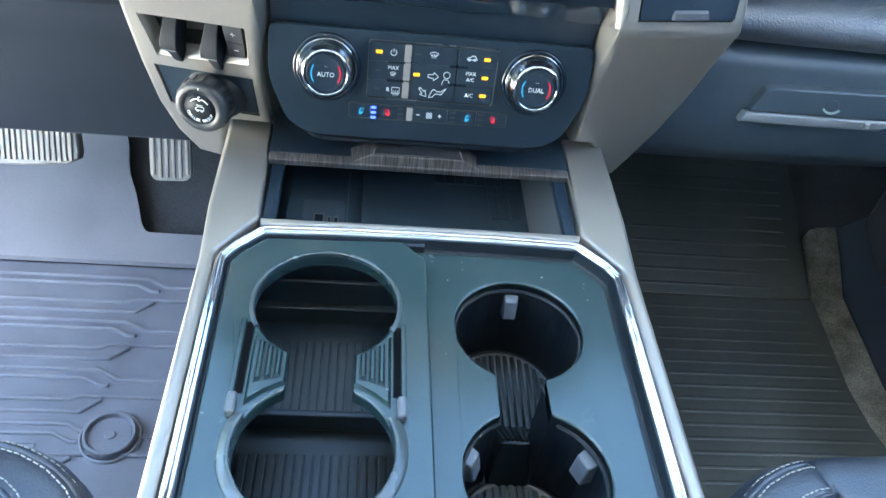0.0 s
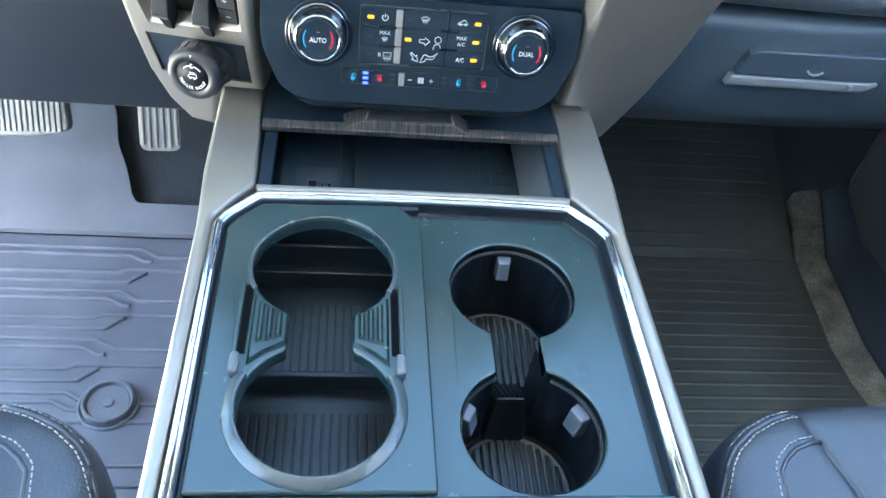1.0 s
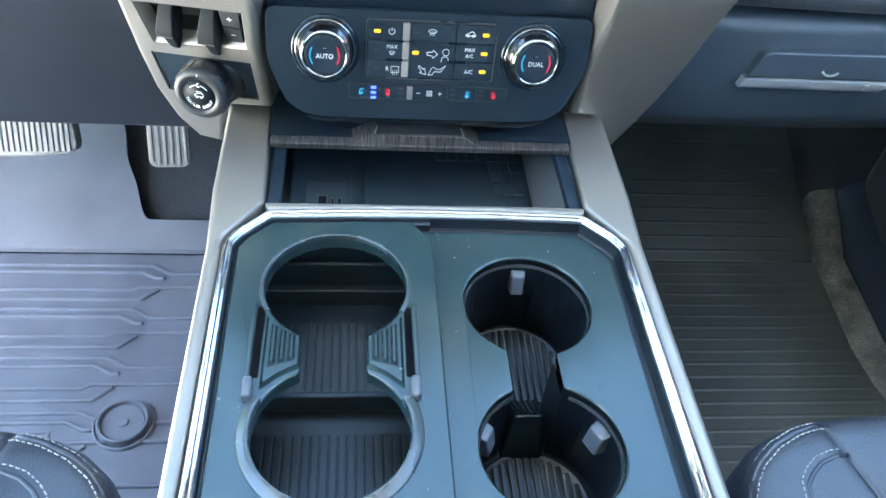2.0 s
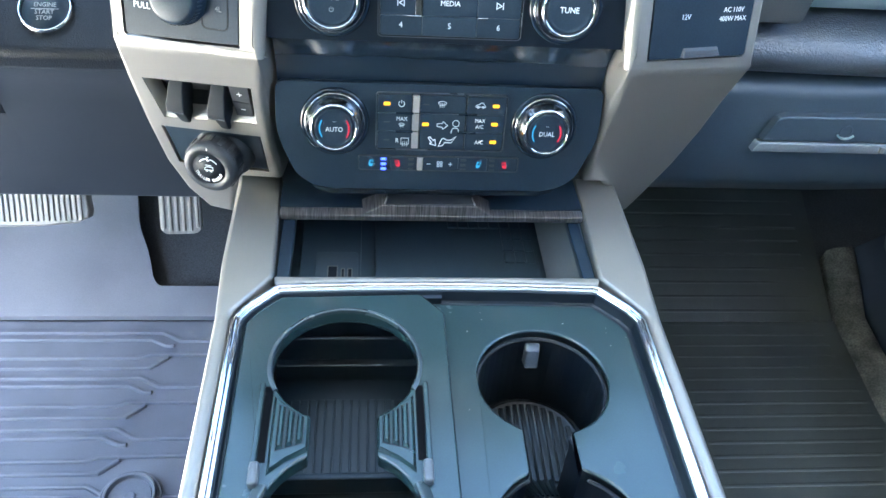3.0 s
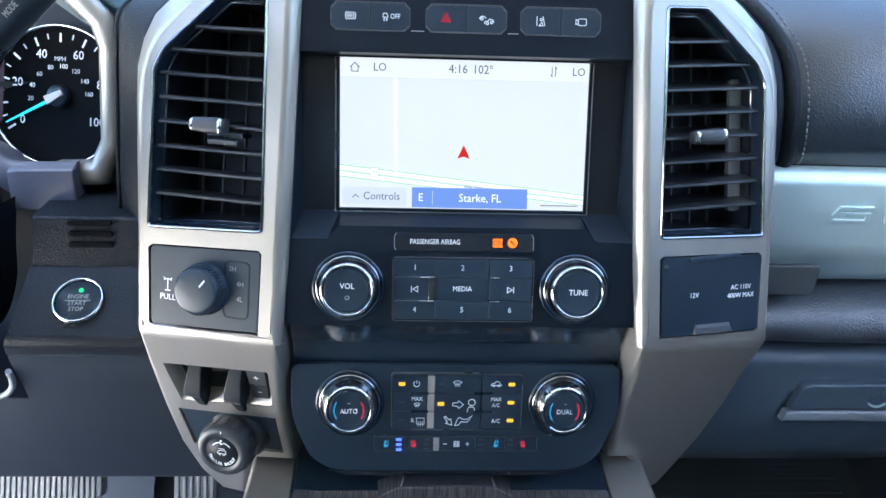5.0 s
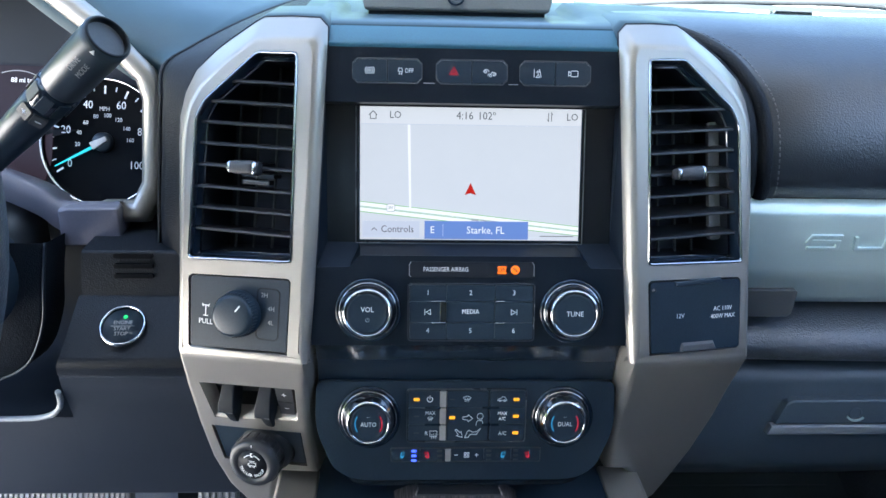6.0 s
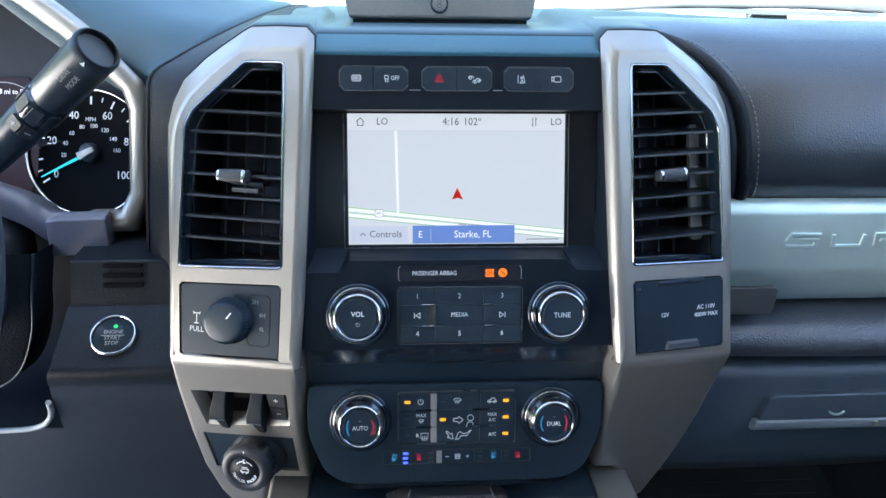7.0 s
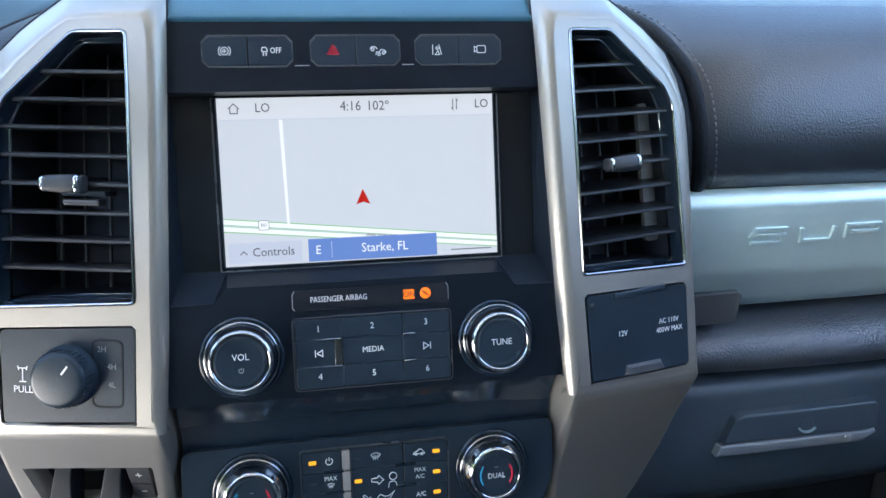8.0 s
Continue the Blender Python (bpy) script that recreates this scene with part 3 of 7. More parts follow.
    wall = Matrix(((1, 0, 0, 0), (0, 0, -1, 0), (0, 1, 0, 0), (0, 0, 0, 1)))
    handle = part("glove_handle", plate([(0.3085, 0.4950), (0.3160, 0.4980), (0.4400, 0.4995), (0.4440, 0.4970), (0.4470, 0.4720), (0.2995, 0.4720)], [], -0.664, -0.6475, wall), GLOVE, dash, bevel=0.0022, segments=3)
    def ledge(y, top, low):
        return [(0.2975, y, top), (0.4360, y, top + 0.0005), (0.4420, y, top + 0.0030), (0.4450, y, top - 0.0005), (0.4330, y, low), (0.2940, y, low)]
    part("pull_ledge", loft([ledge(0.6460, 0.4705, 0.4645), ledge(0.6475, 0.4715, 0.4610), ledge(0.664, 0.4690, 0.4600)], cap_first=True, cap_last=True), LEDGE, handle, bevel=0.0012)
    part("ledge_clip", boxes((0.4145, 0.4205, 0.6445, 0.650, 0.4635, 0.4700)), STEEL, handle, "small metal clip", bevel=0.0012)
    keym = plane_frame((0.376, 0.6472, 0.4845), (1, 0, 0), (0, 0, 1))
    part("lock", lathe([(0.0062, -0.002), (0.0062, 0.0), (0.0050, 0.0002), (0.0046, -0.0008), (0.001, -0.0008)], keym, 28), GLOVE, handle, "black glove box lock")
    part("lock_edge", strokes([arc(0, 0.0035, 0.0100, 215, 320, 14)], 0.0018, keym @ pose(0, 0, 0.0010), 0.0014), TRIM_LIT, handle, "bright lock edge")
    # driver side: panel with start button, knee bolster below
    prof = [(0.74, 0.645), (0.656, 0.640), (0.6475, 0.604), (0.645, 0.6015), (0.600, 0.5685), (0.5965, 0.5645), (0.5970, 0.5585), (0.602, 0.5500)]
    ends = (0.325, 0.326, 0.3275, 0.3290, 0.3315, 0.3330, 0.3340, 0.3360)
    part("switch_shelf", loft([[(-0.225, y, z) for y, z in prof], [(-x, y, z) for x, (y, z) in zip(ends, prof)]], closed=False, smooth=False), GRAINED_DARK, dash, "black grained shelf with the start button", bevel=0.003)
    prof = [(0.604, 0.5530), (0.602, 0.5495), (0.6150, 0.533), (0.638, 0.500), (0.660, 0.43), (0.682, 0.372), (0.72, 0.366), (0.92, 0.40)]
    part("driver_panel", loft([[(-0.195, y, z) for y, z in prof], [(-x, y, z) for x, (y, z) in zip((0.3350, 0.3355, 0.3410, 0.3478, 0.3478, 0.3478, 0.3478, 0.3478), prof)]], closed=False, smooth=False), KNEE, dash, "dark grey knee panel", bevel=0.004)
    part("driver_panel", loft([[(x, y + b, z) for y, z in [(0.6440, 0.4845)] + prof[4:]] for x, b in ((-0.3470, 0.0), (-0.6, 0.0), (-0.93, 0.03))], closed=False, smooth=False), KNEE, dash, "dark grey knee panel", bevel=0.004)
    grille = plane_frame((-0.282, 0.6535, 0.6265), (1, 0, 0), (0, 0.214, 1))
    for k in range(3):
        # solid bar, coloured as the shade inside a slot
        part("speaker_slot_shade", plate(rounded(-0.0165, 0.0165, 0.0095 - 0.0085 * k - 0.002, 0.0095 - 0.0085 * k + 0.002, 0.0015), [], -0.001, 0.0032, grille), SHADE_DIAL_BLACK, dash)
    button = plane_frame((-0.2850, 0.6215, 0.5845), (1, 0.02, 0), (0, 0.81, 0.59)) @ Matrix.Diagonal((0.95, 0.95, 0.95, 1))
    start = part("start_button", lathe([(0.0220, -0.010), (0.0212, -0.001), (0.0190, 0.001), (0.0165, 0.002), (0.0165, 0.0036), (0.001, 0.0040)], button, 48), BLACK, dash, "round black engine start button")
    part("chrome_ring", lathe([(0.0205, 0.0), (0.0202, 0.0030), (0.0194, 0.0052), (0.0186, 0.0056), (0.0178, 0.0050), (0.0174, 0.0030), (0.0173, 0.001)], button, 48, cap=False), CHROME, start)
    part("start_line", strokes([[(-0.010, -0.0008), (0.010, -0.0008)]], 0.0005, button @ pose(0, 0, 0.0043)), PALE, start)
    part("start_lamp", lathe([(0.0018, 0.003), (0.0018, 0.0044), (0.0003, 0.0046)], button @ pose(0.001, 0.0085, 0), 16), GREEN_LED, start)
    writing("start_text", "ENGINE", 0.0050, button, PALE, start, 0, 0.0025, 0.0045)
    writing("start_text", "START", 0.0052, button, PALE, start, 0, -0.0035, 0.0045)
    writing("start_text", "STOP", 0.0052, button, PALE, start, 0, -0.0085, 0.0045)
    # dark opening round the steering column, with its light rim
    rim = [(-0.60, 0.641, 0.4845), (-0.40, 0.641, 0.4845), (-0.376, 0.639, 0.4865), (-0.3605, 0.635, 0.4930), (-0.3520, 0.631, 0.5030), (-0.3475, 0.624, 0.5150), (-0.3455, 0.617, 0.5260)]
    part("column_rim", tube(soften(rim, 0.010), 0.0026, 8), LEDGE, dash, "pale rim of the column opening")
    part("column_well", loft([[(x, y, z) for y, z in ((0.6440, 0.4835), (0.70, 0.4850), (0.765, 0.50), (0.775, 0.58), (0.770, 0.72))] for x in (-0.30, -0.45, -0.70)], closed=False, smooth=True), MATT, dash, "dark opening round the steering column")
    line = curve_through([(-0.3577, 0.661, 0.6446), (-0.3640, 0.660, 0.6080), (-0.3702, 0.659, 0.5676), (-0.3895, 0.658, 0.5290), (-0.4290, 0.659, 0.5086)], 5)
    boot = part("column_boot", loft([[(x + 0.006, y + 0.030, z) for x, y, z in line], [(x + 0.001, y + 0.002, z) for x, y, z in line], [(x - 0.004, y - 0.001, z) for x, y, z in line], [(x - 0.05, y - 0.012, z + 0.004) for x, y, z in line], [(x - 0.16, y - 0.020, z + 0.010) for x, y, z in line]], closed=False, smooth=True), GRAINED_DARK, dash, "black steering column boot")
    part("boot_edge", tube(line, 0.0013, 6), BLACK, boot)
    return dash


def make_sensor_box():
    ob = thing("dash_sensor_box", "grey plastic sensor box with round emblem on the dash top", "sensor box", (0, 0.75, 0.835))
    def slab(w, y, z, w2, y2, z2):
        c = -0.0065
        return [(c - w, y, z), (c + w, y, z), (c + w2, y2, z2), (c - w2, y2, z2)]
    part("housing", loft([slab(0.0810, 0.7480, 0.8355, 0.080, 0.83, 0.8355), slab(0.0828, 0.7455, 0.8380, 0.082, 0.83, 0.8380), slab(0.0890, 0.7520, 0.8610, 0.087, 0.83, 0.8610)], cap_first=True, cap_last=True), PALE_PLASTIC, ob, bevel=0.0025)
    part("shadow_gap", loft([slab(0.079, 0.7500, 0.8300, 0.079, 0.825, 0.8300), slab(0.079, 0.7500, 0.8360, 0.079, 0.825, 0.8360)], cap_first=True, cap_last=True), MATT, ob)
    front = plane_frame((-0.0080, 0.7476, 0.8490), (1, 0, 0), (0, 0.28, 1))
    part("emblem", lathe([(0.0066, -0.001), (0.0066, 0.0006), (0.0050, 0.0010), (0.0005, 0.0011)], front, 32), PALE_PLASTIC, ob)
    part("emblem_ring", lathe([(0.0080, -0.001), (0.0080, 0.0008), (0.0066, 0.0008), (0.0066, -0.001)], front, 32, cap=False), GLOSS, ob)
    part("emblem_mark", strokes([arc(0.0, 0.0018, 0.0016, 0, 360, 10), arc(0.0, -0.0018, 0.0018, 0, 360, 10)], 0.0006, front @ pose(0, 0, 0.0010)), EDGE, ob)


make_dashboard()
make_sensor_box()


# ---- centre stack ----
def make_knob(m, parent, label, name, texts, arcs=False):
    """A rotary knob: dark collar, chrome ring, dark cap with printing."""
    c = 0.0152 if arcs else 0.0162
    knob = part(name, lathe([(0.0256, -0.002), (0.0256, 0.0010), (0.0246, 0.0024), (0.0230, 0.0026), (0.0222, 0.001)], m, cap=False), GLOSS, parent, label)
    part("base_ring", lathe([(0.0228, 0.0005), (0.0227, 0.0028), (0.0221, 0.0036), (0.0213, 0.0034), (0.0209, 0.0018)], m, cap=False), DARK_CHROME, knob)
    part("collar", lathe([(0.0210, 0.0015), (0.0208, 0.0040), (0.0202, 0.0044), (0.0198, 0.0040)], m, cap=False), GLOSS, knob)
    part("chrome_ring", lathe([(0.0200, 0.0030), (0.0206, 0.0052), (0.0207, 0.0066), (0.0203, 0.0078), (0.0196, 0.0094), (c + 0.0032, 0.0114), (c + 0.0024, 0.0130), (c + 0.0016, 0.0137), (c + 0.0008, 0.0138), (c + 0.0002, 0.0132), (c, 0.0110)], m, cap=False), KNOB_CHROME, knob, "chrome ring")
    part("cap", lathe([(c + 0.0002, 0.0105), (c - 0.0002, 0.0124), (c - 0.0008, 0.0131), (c - 0.0020, 0.0133), (c - 0.0028, 0.0129), (c - 0.0034, 0.0128), (0.001, 0.0128)], m), BLACK, knob)
    for text, size, y in texts:
        writing("knob_text", text, size, m, PRINT, knob, 0, y, 0.0131)
    if arcs:
        part("cool_mark", strokes([arc(0, -0.0005, 0.0108, 145, 215)], 0.0010, m @ pose(0, 0, 0.0128)), BLUE_PRINT, knob)
        part("warm_mark", strokes([arc(0, -0.0005, 0.0108, -35, 35)], 0.0010, m @ pose(0, 0, 0.0128)), RED_PRINT, knob)
    return knob


def key(name, x0, x1, y0, y1, m, parent, mat=None, z=0.0022, r=0.0012):
    return part(name, plate(rounded(x0, x1, y0, y1, r, 3), [], -0.002, z, m), mat or BLACK, parent, bevel=0.0006)


def car_side(x, y, s):
    return [[(x - s, y - 0.25 * s), (x - 0.8 * s, y + 0.1 * s), (x - 0.3 * s, y + 0.2 * s), (x, y + 0.55 * s), (x + 0.5 * s, y + 0.5 * s), (x + 0.75 * s, y + 0.15 * s), (x + s, y - 0.25 * s), (x - s, y - 0.25 * s)], arc(x - 0.5 * s, y - 0.3 * s, 0.2 * s, 0, 360, 8), arc(x + 0.5 * s, y - 0.3 * s, 0.2 * s, 0, 360, 8)]


def defrost(x, y, s):
    return [arc(x, y - s, 1.6 * s, 50, 130, 6) + [(x - 0.6 * s, y - 0.3 * s), (x + 0.6 * s, y - 0.3 * s)] + [arc(x, y - s, 1.6 * s, 50, 130, 1)[0]]] + [[(x + k * 0.45 * s, y + 0.2 * s), (x + k * 0.45 * s + 0.12 * s, y - 0.2 * s), (x + k * 0.45 * s - 0.1 * s, y - 0.55 * s), (x + k * 0.45 * s, y - 0.9 * s)] for k in (-1, 0, 1)]


def seat_shape(x, y, s):
    return [(x - 0.05 * s, y + 0.95 * s), (x + 0.25 * s, y + 0.9 * s), (x + 0.05 * s, y - 0.25 * s), (x + 0.75 * s, y - 0.05 * s), (x + 0.85 * s, y - 0.4 * s), (x + 0.5 * s, y - 0.95 * s), (x - 0.35 * s, y - 0.95 * s), (x - 0.4 * s, y - 0.3 * s)]


def seat_waves(x, y, s):
    return [[(x + (0.45 + 0.28 * k) * s, y + 0.95 * s), (x + (0.36 + 0.28 * k) * s, y + 0.70 * s), (x + (0.46 + 0.28 * k) * s, y + 0.45 * s), (x + (0.38 + 0.28 * k) * s, y + 0.2 * s)] for k in range(3)]


def make_stack():
    st = thing("center_stack", "black centre stack with silver side columns, screen, knobs and vents", "centre stack", (0, 0.66, 0.45))
    top = [(-0.1262, 0.1935), (0.1262, 0.1935), (0.1262, 0.0252), (0.1235, -0.036), (0.0858, -0.036), (-0.0858, -0.036), (-0.1235, -0.036), (-0.1262, 0.0252)]
    hole = [(-0.1132, 0.1510), (0.1132, 0.1510), (0.1190, 0.0252), (0.0940, 0.0256), (0.0858, 0.0345), (-0.0858, 0.0345), (-0.0940, 0.0256), (-0.1190, 0.0252)]
    fascia = part("fascia", loft([[(x, y, z) for x, y in loop] for loop, z in ((top, -0.03), (top, 0.0), (hole, 0.0), (hole, -0.004))], FACE), FASCIA, st, "black radio fascia", 0.0012)
    back = [(-0.1134, 0.1505), (0.1134, 0.1505), (0.1125, 0.0432), (0.0866, 0.0430), (0.0858, 0.0424), (-0.0858, 0.0424), (-0.0866, 0.0430), (-0.1125, 0.0432)]
    part("bezel_wall", loft([[(x, y, -0.0006) for x, y in hole], [(x, y, -0.0185) for x, y in back]], FACE), FASCIA, fascia)
    part("bezel", plate([(x * 1.004, y) for x, y in back], [], -0.024, -0.0192, FACE), BEZEL, fascia, "black screen bezel")
    part("screen_edge", plate(rounded(-0.0906, 0.0906, 0.0420, 0.1500, 0.001), [rounded(-0.0896, 0.0896, 0.0430, 0.1492, 0.001)], -0.0195, -0.0176, FACE), EDGE, fascia, bevel=0.0003)
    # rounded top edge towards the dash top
    part("top_edge", loft([[(x, y, z) for y, z in ((0.6245, 0.8160), (0.6242, 0.8178), (0.6253, 0.8194), (0.630, 0.8226), (0.637, 0.8266), (0.6440, 0.8300))] for x in (-0.1255, 0.0, 0.1255)], closed=False, smooth=True), TOP_STRIP, st, "strip over the switches, coloured with the sky's reflection")
    part("top_gap", boxes((-0.1255, 0.1255, 0.6436, 0.6470, 0.8270, 0.8297)), DARK, st)
    # shallow tray round the sensor box, with its raised flanks
    def tray(x):
        lift = max(0.0, min(1.0, (abs(x + 0.006) - 0.097) / 0.010))
        return [(x, y, z + lift * rise) for y, z, rise in ((0.6466, 0.8270, 0.0), (0.6464, 0.8300, 0.0), (0.6480, 0.8312, 0.0), (0.656, 0.8330, 0.0), (0.668, 0.8336, 0.0012), (0.690, 0.8330, 0.0035), (0.720, 0.8326, 0.0060), (0.760, 0.8324, 0.0085), (0.82, 0.8330, 0.0095))]
    part("top_tray", loft([tray(x) for x in (-0.1235, -0.118, -0.113, -0.108, -0.103, -0.098, 0.0, 0.086, 0.091, 0.096, 0.101, 0.118, 0.1235)], closed=False, smooth=True), DASHTOP, st, "dash top tray round the sensor box")
    # recess between radio and climate panel
    part("middle_recess", loft([[(x, y, z) for y, z in ((-0.0355, -0.002), (-0.042, -0.010), (-0.055, -0.020), (-0.072, -0.0265), (-0.085, -0.03))] for x in (-0.121, 0.0, 0.121)], FACE, closed=False, smooth=True), GLOSS, st)
    # screen and its picture
    scr = part("screen", plate([(-0.0885, 0.0440), (0.0885, 0.0440), (0.0885, 0.1512), (-0.0885, 0.1512)], [], -0.0195, -0.0180, FACE), GLOSS, st, "lit navigation touch screen", 0.0005)
    P = FACE @ pose(0, 0.0976, -0.0179)
    def flat(name, pts, z, mat):
        return part(name, plate(pts, [], z, z + 0.00006, P), mat, scr)
    W, H = 0.0870, 0.0522
    bg, bar, white, green, blue, pale = (glow("map_ground", (0.70, 0.73, 0.77), 0.593), glow("map_bar", (0.78, 0.80, 0.82), 0.593), glow("map_road", (0.92, 0.93, 0.94), 0.671), glow("map_line", (0.13, 0.50, 0.05), 0.688), glow("map_label", (0.13, 0.22, 0.50), 0.774), glow("map_key", (0.62, 0.66, 0.76), 0.593))
    ink, red = glow("map_ink", (0.10, 0.11, 0.13), 0.516), glow("map_arrow", (0.62, 0.02, 0.012), 0.533)
    faint = glow("map_name", (0.42, 0.44, 0.47), 0.55)
    flat("map_ground", [(-W, -H), (W, -H), (W, H), (-W, H)], 0.0, bg)
    flat("status_bar", [(-W, 0.0385), (W, 0.0385), (W, H), (-W, H)], 0.0001, bar)
    flat("bar_line", [(-W, 0.0380), (W, 0.0380), (W, 0.0385), (-W, 0.0385)], 0.0002, pale)
    def road_y(x):
        return -0.0262 - 0.0183 * (x + W) / (2 * W)
    for off, th, mat, z in ((0.0, 0.0042, green, 0.0001), (0.0, 0.0037, white, 0.0002), (0.0, 0.0006, green, 0.0003), (0.0, 0.0003, pale, 0.0004)):
        flat("map_highway", [(-W, road_y(-W) - th), (W, road_y(W) - th * 0.9), (W, road_y(W) + th * 0.9), (-W, road_y(-W) + th)], z, mat)
    flat("map_street", [(-0.0500, 0.038), (-0.0478, 0.038), (-0.0466, -0.0285), (-0.0482, -0.0285)], 0.00015, white)
    flat("route_sign_edge", rounded(-0.0660, -0.0594, -0.0302, -0.0240, 0.0014), 0.00042, ink)
    flat("route_sign", rounded(-0.0657, -0.0597, -0.0299, -0.0243, 0.0012), 0.0005, white)
    flat("controls_key", [(-0.0850, -0.0505), (-0.0400, -0.0505), (-0.0400, -0.0375), (-0.0850, -0.0375)], 0.0004, pale)
    flat("place_label", [(-0.0360, -0.0515), (0.0465, -0.0515), (0.0465, -0.0372), (-0.0360, -0.0372)], 0.0005, blue)
    flat("scale_bar", [(0.056, -0.0490), (0.083, -0.0490), (0.083, -0.0484), (0.056, -0.0484)], 0.0005, ink)
    for k in range(6):
        flat("street_name", [(0.0010 + 0.0072 * k, -0.0368 - 0.00012 * k), (0.0068 + 0.0072 * k, -0.0371 - 0.00012 * k), (0.0068 + 0.0072 * k, -0.0357 - 0.00062 * k), (0.0010 + 0.0072 * k, -0.0353 - 0.00062 * k)], 0.00045, faint)
    part("arrow", plate([(-0.0045, -0.0165), (0.0, -0.0150), (0.0045, -0.0165), (0.0, -0.0068)], [], 0.0005, 0.0007, P), red, scr)
    for text, x, y, size, mat in (("LO", -0.0595, 0.0452, 0.0078, ink), ("4:16", -0.0052, 0.0452, 0.0085, ink), ("102\u00ba", 0.0120, 0.0452, 0.0085, ink), ("LO", 0.0795, 0.0452, 0.0078, ink), ("Controls", -0.0575, -0.0440, 0.0078, ink), ("301", -0.0627, -0.0271, 0.0030, ink), ("E", -0.0298, -0.0445, 0.0078, white), ("Starke, FL", 0.0125, -0.0445, 0.0082, white)):
        writing("screen_text", text, size, P, mat, scr, x, y, 0.0007)
    part("screen_symbol", strokes([[(-0.0800, 0.0450), (-0.0768, 0.0482), (-0.0736, 0.0450)], [(-0.0790, 0.0455), (-0.0790, 0.0422), (-0.0746, 0.0422), (-0.0746, 0.0455)]], 0.0006, P @ pose(0, 0, 0.0005)), ink, scr)
    part("screen_symbol", strokes([[(0.0606, 0.0485), (0.0606, 0.0420), (0.0597, 0.0434)], [(0.0630, 0.0420), (0.0630, 0.0485), (0.0639, 0.0471)]], 0.0006, P @ pose(0, 0, 0.0005)), ink, scr)
    part("screen_symbol", strokes([[(-0.0780, -0.0450), (-0.0758, -0.0430), (-0.0736, -0.0450)]], 0.0006, P @ pose(0, 0, 0.0005)), ink, scr)
    part("label_line", boxes((-0.0215, -0.0212, -0.0495, -0.0395, 0.0006, 0.0008), m=P), pale, scr)

    # row of switches over the screen
    icons = {0: [arc(0, 0, 0.0027, 0, 360, 14), [(-0.0014, 0.0004), (0.0002, 0.0012), (0.0002, -0.0010), (-0.0014, -0.0002), (-0.0014, 0.0004)], arc(0, 0, 0.0042, 130, 230, 6), arc(0, 0, 0.0042, -50, 50, 6), [(0.0006, 0), (0.0014, 0)]],
             1: [[(-0.0060, 0.0006), (-0.0056, 0.0024), (-0.0030, 0.0024), (-0.0022, 0.0006), (-0.0022, -0.0006), (-0.0060, -0.0006), (-0.0060, 0.0006)], [(-0.0052, -0.0012), (-0.0046, -0.0020), (-0.0054, -0.0028), (-0.0048, -0.0036)], [(-0.0032, -0.0012), (-0.0026, -0.0020), (-0.0034, -0.0028), (-0.0028, -0.0036)]],
             2: [[(-0.0042, -0.0028), (0.0042, -0.0028), (0, 0.0042), (-0.0042, -0.0028)], [(-0.0022, -0.0017), (0.0022, -0.0017), (0, 0.0020), (-0.0022, -0.0017)], [(-0.0008, -0.0010), (0.0008, -0.0010)]],
             3: [[(-0.0060, 0.0004), (-0.0046, 0.0024), (-0.0020, 0.0022), (-0.0006, 0.0006)], [(-0.0018, -0.0036), (-0.0012, -0.0014), (0.0010, -0.0016), (0.0020, 0.0002), (0.0044, 0.0000), (0.0058, -0.0014), (0.0050, -0.0026)], arc(-0.0040, 0.0004, 0.0011, 0, 360, 8), arc(0.0006, -0.0032, 0.0010, 0, 360, 8), arc(0.0040, -0.0022, 0.0010, 0, 360, 8)],
             4: [[(-0.0030, -0.0038), (-0.0030, 0.0036)], [(0.0036, -0.0038), (0.0018, 0.0036)], [(-0.0012, -0.0038), (0.0022, -0.0038), (0.0010, -0.0010), (-0.0012, -0.0038)], arc(0.0004, 0.0010, 0.0010, 0, 360, 8)],
             5: [rounded(-0.0022, 0.0044, -0.0026, 0.0026, 0.0008, 2) + [rounded(-0.0022, 0.0044, -0.0026, 0.0026, 0.0008, 2)[0]], [(-0.0022, 0.0010), (-0.0042, 0.0020), (-0.0042, -0.0020), (-0.0022, -0.0010)]]}
    for k, (x0, x1) in enumerate(((-0.0915, -0.0396), (-0.0287, 0.0250), (0.0347, 0.0886))):
        mid, c = (x0 + x1) / 2, 0.0035
        frame_line = [(x0 + c, 0.1835), (x1 - c, 0.1835), (x1, 0.1800), (x1, 0.1685), (x1 - c, 0.1652), (x0 + c, 0.1652), (x0, 0.1685), (x0, 0.1800), (x0 + c, 0.1835)]
        part("switch_rim", strokes([frame_line], 0.0009, FACE @ pose(0, 0, -0.0002), 0.0012), EDGE, st)
        for half in (0, 1):
            a, b = (x0, mid - 0.0004) if half == 0 else (mid + 0.0004, x1)
            outline = [(a + (c if half == 0 else 0), 0.1828), (b - (0 if half == 0 else c), 0.1828), (b, 0.1828 - (0 if half == 0 else c)), (b, 0.1659 + (0 if half == 0 else c)), (b - (0 if half == 0 else c), 0.1659), (a + (c if half == 0 else 0), 0.1659), (a, 0.1659 + (c if half == 0 else 0)), (a, 0.1828 - (c if half == 0 else 0))]
            pts = []
            for p in outline:
                if not pts or (Vector(p) - Vector(pts[-1])).length > 1e-5:
                    pts.append(p)
            if (Vector(pts[0]) - Vector(pts[-1])).length < 1e-5:
                pts.pop()
